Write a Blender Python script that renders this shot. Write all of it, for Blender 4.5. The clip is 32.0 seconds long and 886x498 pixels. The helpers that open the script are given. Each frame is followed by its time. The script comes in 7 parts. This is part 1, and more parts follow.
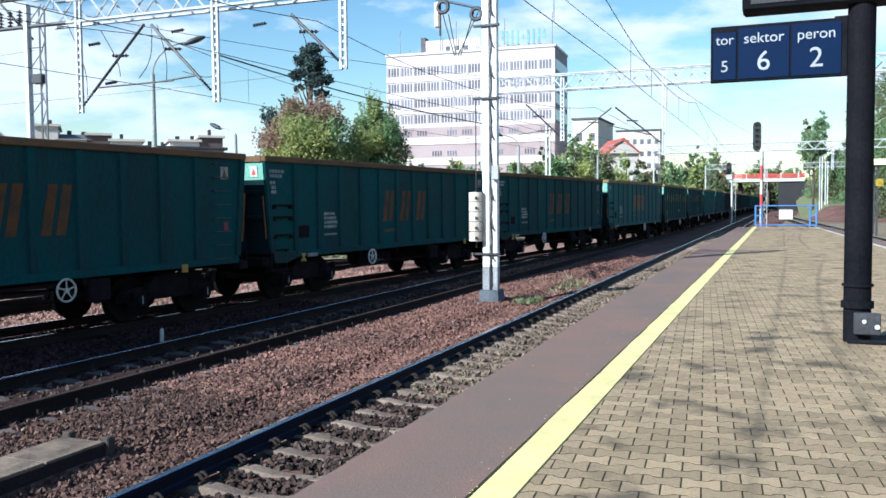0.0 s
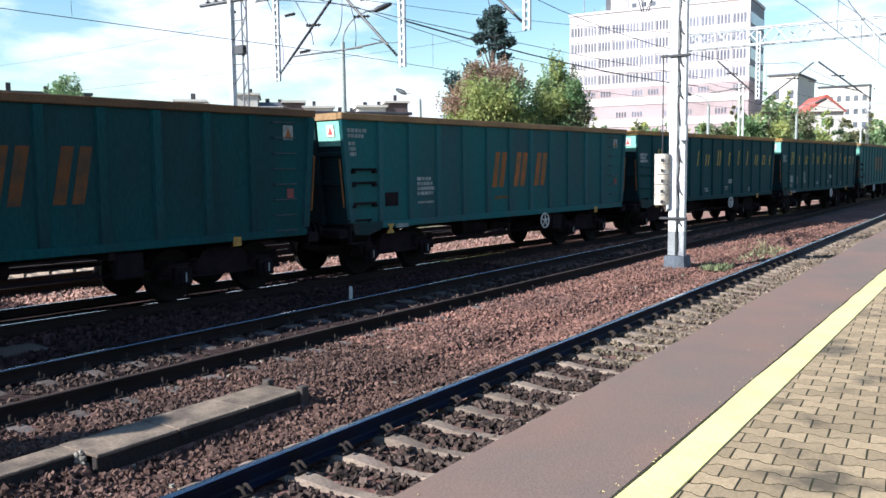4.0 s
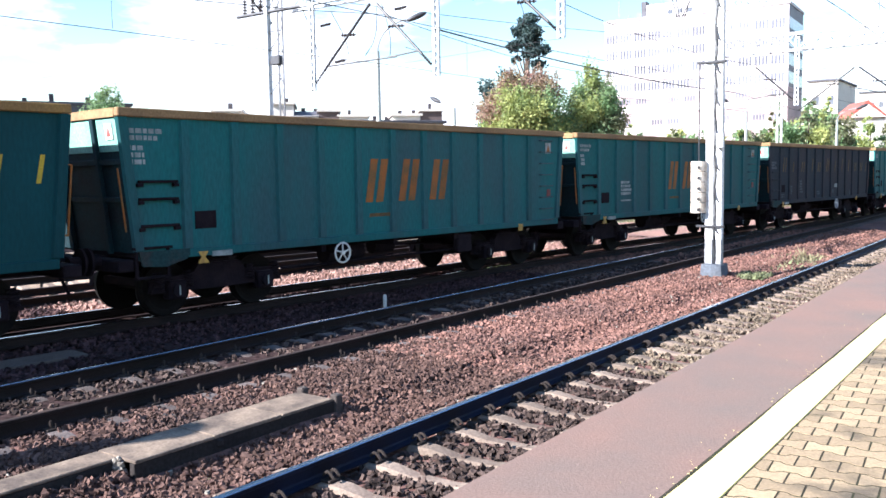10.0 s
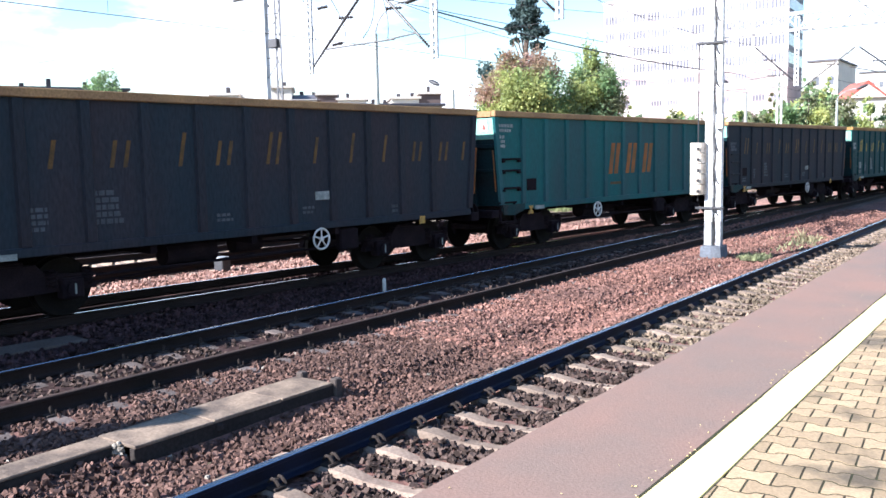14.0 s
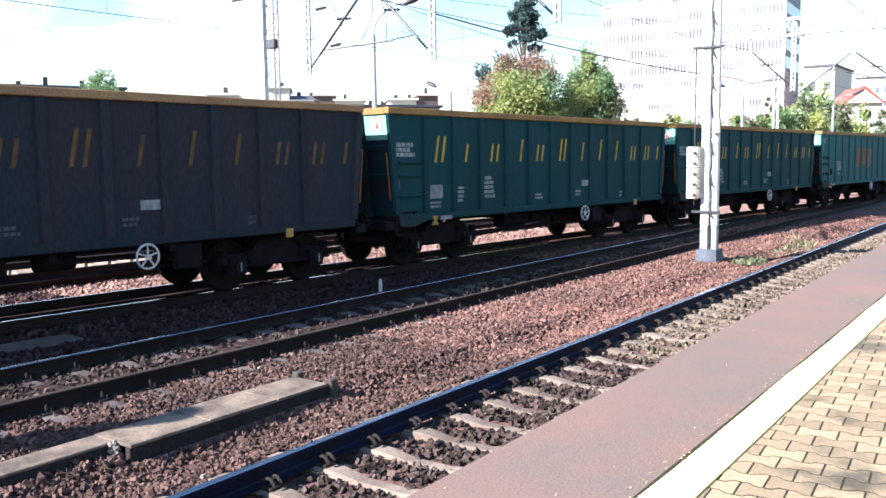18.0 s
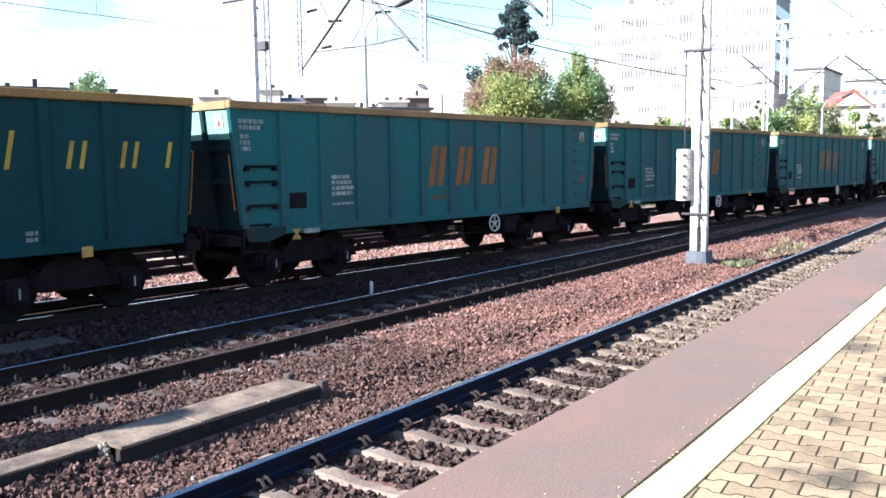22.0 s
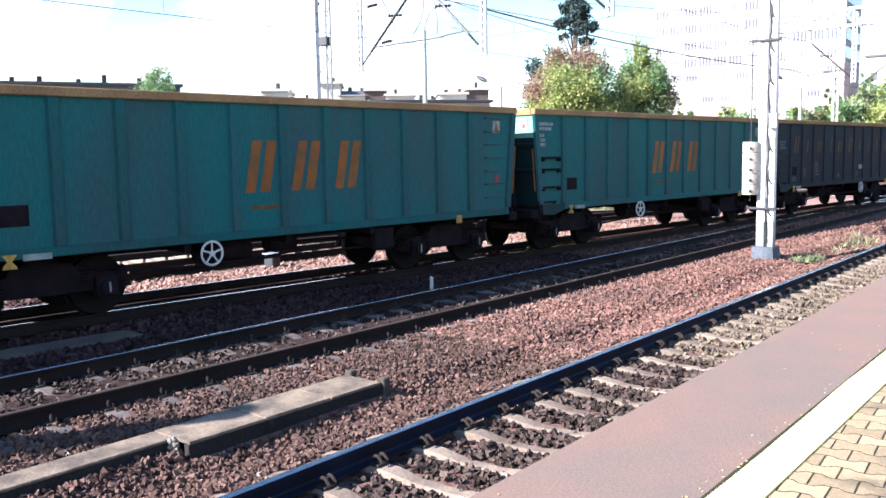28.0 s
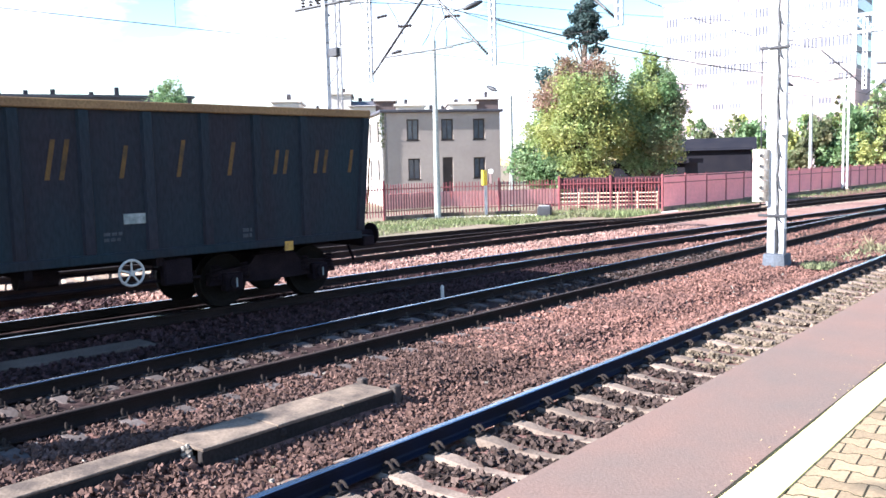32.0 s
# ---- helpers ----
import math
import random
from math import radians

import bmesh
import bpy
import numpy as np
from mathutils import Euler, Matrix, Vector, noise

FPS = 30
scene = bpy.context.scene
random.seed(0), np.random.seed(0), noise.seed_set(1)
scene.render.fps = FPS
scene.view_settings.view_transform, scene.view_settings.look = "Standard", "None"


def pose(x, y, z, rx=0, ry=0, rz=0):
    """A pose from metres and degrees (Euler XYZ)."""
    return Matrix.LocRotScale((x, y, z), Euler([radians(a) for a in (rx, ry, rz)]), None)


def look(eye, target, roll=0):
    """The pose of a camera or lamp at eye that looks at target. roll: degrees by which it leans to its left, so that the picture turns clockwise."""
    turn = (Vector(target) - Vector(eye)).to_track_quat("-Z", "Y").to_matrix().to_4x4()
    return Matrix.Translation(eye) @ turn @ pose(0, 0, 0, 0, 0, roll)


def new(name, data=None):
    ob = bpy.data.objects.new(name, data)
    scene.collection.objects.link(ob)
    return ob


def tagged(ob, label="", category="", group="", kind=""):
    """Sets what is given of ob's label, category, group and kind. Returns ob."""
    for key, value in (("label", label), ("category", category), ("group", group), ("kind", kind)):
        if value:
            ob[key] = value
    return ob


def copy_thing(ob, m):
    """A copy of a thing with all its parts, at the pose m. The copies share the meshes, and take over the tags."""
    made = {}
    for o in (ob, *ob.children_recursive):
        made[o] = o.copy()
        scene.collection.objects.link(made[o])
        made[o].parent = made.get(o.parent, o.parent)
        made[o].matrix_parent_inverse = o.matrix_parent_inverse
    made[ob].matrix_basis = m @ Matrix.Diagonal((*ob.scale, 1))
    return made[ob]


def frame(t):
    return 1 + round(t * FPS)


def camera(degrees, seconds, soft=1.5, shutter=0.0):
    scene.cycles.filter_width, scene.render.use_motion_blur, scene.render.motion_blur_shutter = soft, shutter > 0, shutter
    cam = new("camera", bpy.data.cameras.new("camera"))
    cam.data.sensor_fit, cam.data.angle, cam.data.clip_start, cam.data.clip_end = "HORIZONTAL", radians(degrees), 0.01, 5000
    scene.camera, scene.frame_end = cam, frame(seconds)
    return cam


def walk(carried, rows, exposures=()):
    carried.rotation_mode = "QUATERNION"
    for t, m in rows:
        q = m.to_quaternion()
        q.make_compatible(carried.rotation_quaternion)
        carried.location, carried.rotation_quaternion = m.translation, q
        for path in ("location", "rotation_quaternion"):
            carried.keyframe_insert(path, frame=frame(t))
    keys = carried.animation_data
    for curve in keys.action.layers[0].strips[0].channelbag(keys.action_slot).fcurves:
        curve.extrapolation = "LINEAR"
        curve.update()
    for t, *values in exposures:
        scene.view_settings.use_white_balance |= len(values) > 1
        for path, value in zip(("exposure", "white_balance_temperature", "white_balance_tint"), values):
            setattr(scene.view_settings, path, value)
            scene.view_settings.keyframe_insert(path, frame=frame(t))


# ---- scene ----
cam = camera(54.56, 32.0, soft=1.6)

# The path: seconds, place, yaw, pitch, roll of a camera held by hand on the platform.
PATH = [
    (0.0, 0.013, -0.023, 2.291, 21.65, -3.02, 0.47),
    (0.5, 0.017, -0.013, 2.289, 21.85, -3.94, 0.87),
    (1.0, 0.014, 0.002, 2.289, 22.06, -4.44, 1.23),
    (1.5, 0.011, 0.002, 2.289, 22.01, -4.66, 0.82),
    (2.0, 0.014, 0.005, 2.290, 22.37, -5.08, 0.68),
    (2.5, 0.011, 0.005, 2.287, 23.66, -5.45, 0.96),
    (3.0, -0.012, 0.023, 2.290, 25.66, -5.51, 0.57),
    (3.5, -0.010, 0.013, 2.287, 28.25, -5.60, 0.52),
    (4.0, -0.019, 0.001, 2.278, 33.64, -5.34, 0.65),
    (4.5, -0.044, 0.022, 2.279, 36.29, -5.44, 0.38),
    (6.5, -0.034, 0.021, 2.286, 37.28, -5.21, 0.57),
    (7.0, -0.029, 0.018, 2.287, 37.28, -5.08, 0.75),
    (7.5, -0.021, 0.017, 2.288, 37.03, -4.94, 0.66),
    (8.0, -0.015, 0.004, 2.278, 36.73, -5.18, 0.98),
    (8.5, 0.005, 0.010, 2.286, 36.77, -5.06, 0.82),
    (9.0, 0.002, 0.006, 2.286, 37.23, -5.08, 1.24),
    (9.5, -0.006, 0.000, 2.292, 35.88, -4.57, 0.89),
    (10.0, -0.009, 0.005, 2.286, 35.93, -4.78, 0.84),
    (10.5, -0.001, 0.004, 2.288, 36.43, -4.45, 0.85),
    (11.0, -0.003, 0.013, 2.282, 35.88, -4.89, 0.52),
    (11.5, -0.010, 0.019, 2.283, 35.82, -5.24, 0.50),
    (12.0, -0.007, 0.026, 2.282, 35.48, -5.63, 0.27),
    (12.5, -0.027, 0.029, 2.284, 35.95, -5.75, 0.41),
    (13.0, -0.013, 0.028, 2.284, 35.68, -5.77, 0.45),
    (13.5, -0.009, 0.024, 2.285, 35.54, -5.57, 0.77),
    (14.0, -0.012, 0.031, 2.287, 35.88, -5.90, 1.19),
    (14.5, -0.011, 0.034, 2.284, 35.60, -6.12, 1.12),
    (16.5, -0.007, 0.017, 2.285, 35.46, -5.59, 1.07),
    (17.0, 0.001, 0.013, 2.279, 35.45, -5.25, 0.72),
    (17.5, 0.007, 0.004, 2.288, 35.56, -5.30, 0.48),
    (18.0, -0.002, 0.007, 2.289, 35.67, -5.79, 0.71),
    (18.5, 0.002, 0.013, 2.289, 35.60, -5.66, 1.02),
    (19.0, 0.007, 0.007, 2.288, 35.20, -5.52, 1.00),
    (19.5, 0.004, 0.008, 2.283, 34.90, -5.70, 0.96),
    (20.0, -0.007, 0.002, 2.279, 35.08, -5.72, 0.71),
    (20.5, -0.007, 0.013, 2.284, 35.47, -5.74, 0.89),
    (21.0, 0.002, 0.004, 2.291, 35.41, -5.54, 1.08),
    (21.5, 0.011, -0.004, 2.289, 35.30, -5.60, 0.70),
    (22.0, 0.019, -0.010, 2.286, 35.09, -5.65, 0.67),
    (22.5, 0.030, -0.012, 2.287, 34.31, -5.75, 1.15),
    (23.0, 0.042, -0.014, 2.307, 33.65, -5.25, 0.84),
    (23.5, 0.037, -0.011, 2.298, 33.90, -4.92, 0.95),
    (24.0, 0.025, 0.001, 2.300, 34.28, -5.51, 1.15),
    (24.5, 0.008, 0.003, 2.287, 34.34, -5.48, 1.44),
    (25.0, -0.007, 0.019, 2.287, 35.12, -5.75, 1.65),
    (25.5, -0.018, 0.014, 2.279, 36.44, -5.85, 1.63),
    (27.5, -0.021, -0.014, 2.351, 38.66, -5.74, 1.25),
    (28.0, -0.015, -0.015, 2.358, 38.98, -6.15, 0.96),
    (28.5, -0.016, -0.020, 2.363, 39.44, -6.21, 1.14),
    (29.0, -0.013, -0.022, 2.370, 39.89, -6.19, 1.45),
    (29.5, -0.014, -0.028, 2.364, 39.59, -5.94, 1.43),
    (30.0, -0.008, -0.029, 2.358, 39.53, -5.61, 1.44),
    (30.5, -0.006, -0.030, 2.353, 39.31, -5.55, 1.26),
    (31.0, 0.001, -0.035, 2.360, 39.93, -5.95, 1.36),
    (31.5, 0.006, -0.038, 2.363, 39.72, -5.76, 1.13),
    (32.0, 0.030, -0.057, 2.348, 39.67, -5.50, 1.34),
]
EXPOSURE = [(0.0, 1.03, 5500, 4), (2.0, 1.04, 5600, 5), (3.5, 1.17, 5800, 7), (4.5, 1.45, 5950, 9), (7.0, 1.92, 6000, 12), (9.0, 2.02, 5900, 13), (13.0, 2.02, 5900, 14), (23.0, 2.07, 5900, 13), (32.0, 2.17, 5900, 14)]
walk(cam, [(t, pose(x, y, z, 90 + pitch, roll, yaw)) for t, x, y, z, yaw, pitch, roll in PATH], EXPOSURE)

# ---- light ----
SUN_WAY = Vector((0.6, 1.0, -0.75)).normalized()
world = bpy.data.worlds.new("sky")
scene.world = world
world.use_nodes = True
wt = world.node_tree
sky = wt.nodes.new("ShaderNodeTexSky")
sky.sky_type, sky.sun_disc = "NISHITA", False
sky.sun_elevation = math.asin(-SUN_WAY.z)
sky.sun_rotation = math.atan2(-SUN_WAY.x, -SUN_WAY.y)
sky.air_density, sky.dust_density, sky.ozone_density = 1.3, 0.1, 2.0
coord = wt.nodes.new("ShaderNodeTexCoord")
stretch = wt.nodes.new("ShaderNodeMapping")
stretch.inputs["Scale"].default_value = (1.6, 1.6, 5.0)
cloud = wt.nodes.new("ShaderNodeTexNoise")
cloud.inputs["Scale"].default_value, cloud.inputs["Detail"].default_value = 3.3, 7
cloud.inputs["Roughness"].default_value = 0.55
ramp = wt.nodes.new("ShaderNodeValToRGB")
ramp.color_ramp.elements[0].position, ramp.color_ramp.elements[1].position = 0.45, 0.60
blend = wt.nodes.new("ShaderNodeMix")
blend.data_type = "RGBA"
blend.inputs[7].default_value = (10.0, 10.3, 10.8, 1)
wt.links.new(coord.outputs["Generated"], stretch.inputs["Vector"])
wt.links.new(stretch.outputs["Vector"], cloud.inputs["Vector"])
wt.links.new(cloud.outputs["Fac"], ramp.inputs["Fac"])
# the clouds lie low all the way round; overhead the sky is clear
parts = wt.nodes.new("ShaderNodeSeparateXYZ")
wt.links.new(coord.outputs["Generated"], parts.inputs[0])
clear = wt.nodes.new("ShaderNodeMapRange")
clear.interpolation_type = "SMOOTHSTEP"
clear.inputs["From Min"].default_value, clear.inputs["From Max"].default_value = 0.26, 0.55
clear.inputs["To Min"].default_value, clear.inputs["To Max"].default_value = 1.0, 0.06
wt.links.new(parts.outputs["Z"], clear.inputs["Value"])
cover = wt.nodes.new("ShaderNodeMath")
cover.operation = "MULTIPLY"
wt.links.new(ramp.outputs["Color"], cover.inputs[0])
wt.links.new(clear.outputs[0], cover.inputs[1])
wt.links.new(cover.outputs[0], blend.inputs[0])
tone = wt.nodes.new("ShaderNodeHueSaturation")
tone.inputs["Saturation"].default_value, tone.inputs["Value"].default_value = 1.2, 1.45
wt.links.new(sky.outputs["Color"], tone.inputs["Color"])
wt.links.new(tone.outputs["Color"], blend.inputs[6])
# thin haze towards the horizon, all the way round
low = wt.nodes.new("ShaderNodeMapRange")
low.inputs["From Min"].default_value, low.inputs["From Max"].default_value = 0.0, 0.22
low.inputs["To Min"].default_value, low.inputs["To Max"].default_value = 0.04, 0.0
wt.links.new(parts.outputs["Z"], low.inputs["Value"])
haze = wt.nodes.new("ShaderNodeMix")
haze.data_type = "RGBA"
haze.inputs[7].default_value = (6.6, 8.0, 9.4, 1)
wt.links.new(low.outputs[0], haze.inputs[0])
wt.links.new(blend.outputs[2], haze.inputs[6])
wt.links.new(haze.outputs[2], wt.nodes["Background"].inputs["Color"])
wt.nodes["Background"].inputs["Strength"].default_value = 0.05
sun = new("sun", bpy.data.lights.new("sun", "SUN"))
sun.data.energy, sun.data.angle, sun.data.color = 5.0, radians(0.5), (1.0, 0.94, 0.86)
sun.matrix_basis = look((0, 0, 40), Vector((0, 0, 40)) + SUN_WAY)


# ---- materials ----
def mat(name, colour, rough=0.7, metal=0.0, other=None, scale=1.5, fine=30.0, bump=0.15, vary=0.12, mix=(0.4, 0.65), grain=0.25, island=False, glow=None, coat=0.0, stretch=(1, 1, 1), place=False, spec=0.5, through_light=0.0):
    """A surface with stains at one scale, grain and relief at another, and a small difference from piece to piece."""
    m = bpy.data.materials.new(name)
    m.use_nodes = True
    nt = m.node_tree
    bsdf = nt.nodes["Principled BSDF"]
    tc = nt.nodes.new("ShaderNodeTexCoord")
    mp = nt.nodes.new("ShaderNodeMapping")
    mp.inputs["Scale"].default_value = stretch
    nt.links.new(tc.outputs["Object"], mp.inputs["Vector"])
    big = nt.nodes.new("ShaderNodeTexNoise")
    big.inputs["Scale"].default_value, big.inputs["Detail"].default_value = scale, 5
    if place:
        where = nt.nodes.new("ShaderNodeNewGeometry").outputs["Position"]
    small = nt.nodes.new("ShaderNodeTexNoise")
    small.inputs["Scale"].default_value, small.inputs["Detail"].default_value = fine, 4
    for n in (big, small):
        nt.links.new(where if place else mp.outputs["Vector"], n.inputs["Vector"])
    cr = nt.nodes.new("ShaderNodeValToRGB")
    cr.color_ramp.elements[0].position, cr.color_ramp.elements[1].position = mix
    other = other or tuple(c * 0.72 for c in colour)
    cr.color_ramp.elements[0].color, cr.color_ramp.elements[1].color = (*colour, 1), (*other, 1)
    nt.links.new(big.outputs["Fac"], cr.inputs["Fac"])
    info = nt.nodes.new("ShaderNodeNewGeometry" if island else "ShaderNodeObjectInfo")
    rnd = info.outputs["Random Per Island" if island else "Random"]
    gain = nt.nodes.new("ShaderNodeMapRange")
    gain.inputs["To Min"].default_value, gain.inputs["To Max"].default_value = 1 - vary, 1 + vary
    nt.links.new(rnd, gain.inputs["Value"])
    gr = nt.nodes.new("ShaderNodeMapRange")
    gr.inputs["From Min"].default_value, gr.inputs["From Max"].default_value = 0.3, 0.7
    gr.inputs["To Min"].default_value, gr.inputs["To Max"].default_value = 1 - grain, 1 + grain
    nt.links.new(small.outputs["Fac"], gr.inputs["Value"])
    mul = nt.nodes.new("ShaderNodeMath")
    mul.operation = "MULTIPLY"
    nt.links.new(gain.outputs[0], mul.inputs[0])
    nt.links.new(gr.outputs[0], mul.inputs[1])
    sc = nt.nodes.new("ShaderNodeVectorMath")
    sc.operation = "SCALE"
    nt.links.new(cr.outputs["Color"], sc.inputs[0])
    nt.links.new(mul.outputs[0], sc.inputs["Scale"])
    nt.links.new(sc.outputs[0], bsdf.inputs["Base Color"])
    bsdf.inputs["Roughness"].default_value, bsdf.inputs["Metallic"].default_value = rough, metal
    bsdf.inputs["Coat Weight"].default_value = coat
    bp = nt.nodes.new("ShaderNodeBump")
    bp.inputs["Strength"].default_value, bp.inputs["Distance"].default_value = bump, 0.02
    nt.links.new(small.outputs["Fac"], bp.inputs["Height"])
    nt.links.new(bp.outputs["Normal"], bsdf.inputs["Normal"])
    bsdf.inputs["Specular IOR Level"].default_value = spec
    if through_light:
        tl = nt.nodes.new("ShaderNodeBsdfTranslucent")
        mx = nt.nodes.new("ShaderNodeMixShader")
        mx.inputs[0].default_value = through_light
        nt.links.new(sc.outputs[0], tl.inputs["Color"])
        nt.links.new(bsdf.outputs[0], mx.inputs[1])
        nt.links.new(tl.outputs[0], mx.inputs[2])
        nt.links.new(mx.outputs[0], nt.nodes["Material Output"].inputs["Surface"])
    if glow:
        bsdf.inputs["Emission Color"].default_value, bsdf.inputs["Emission Strength"].default_value = (*glow[0], 1), glow[1]
    return m


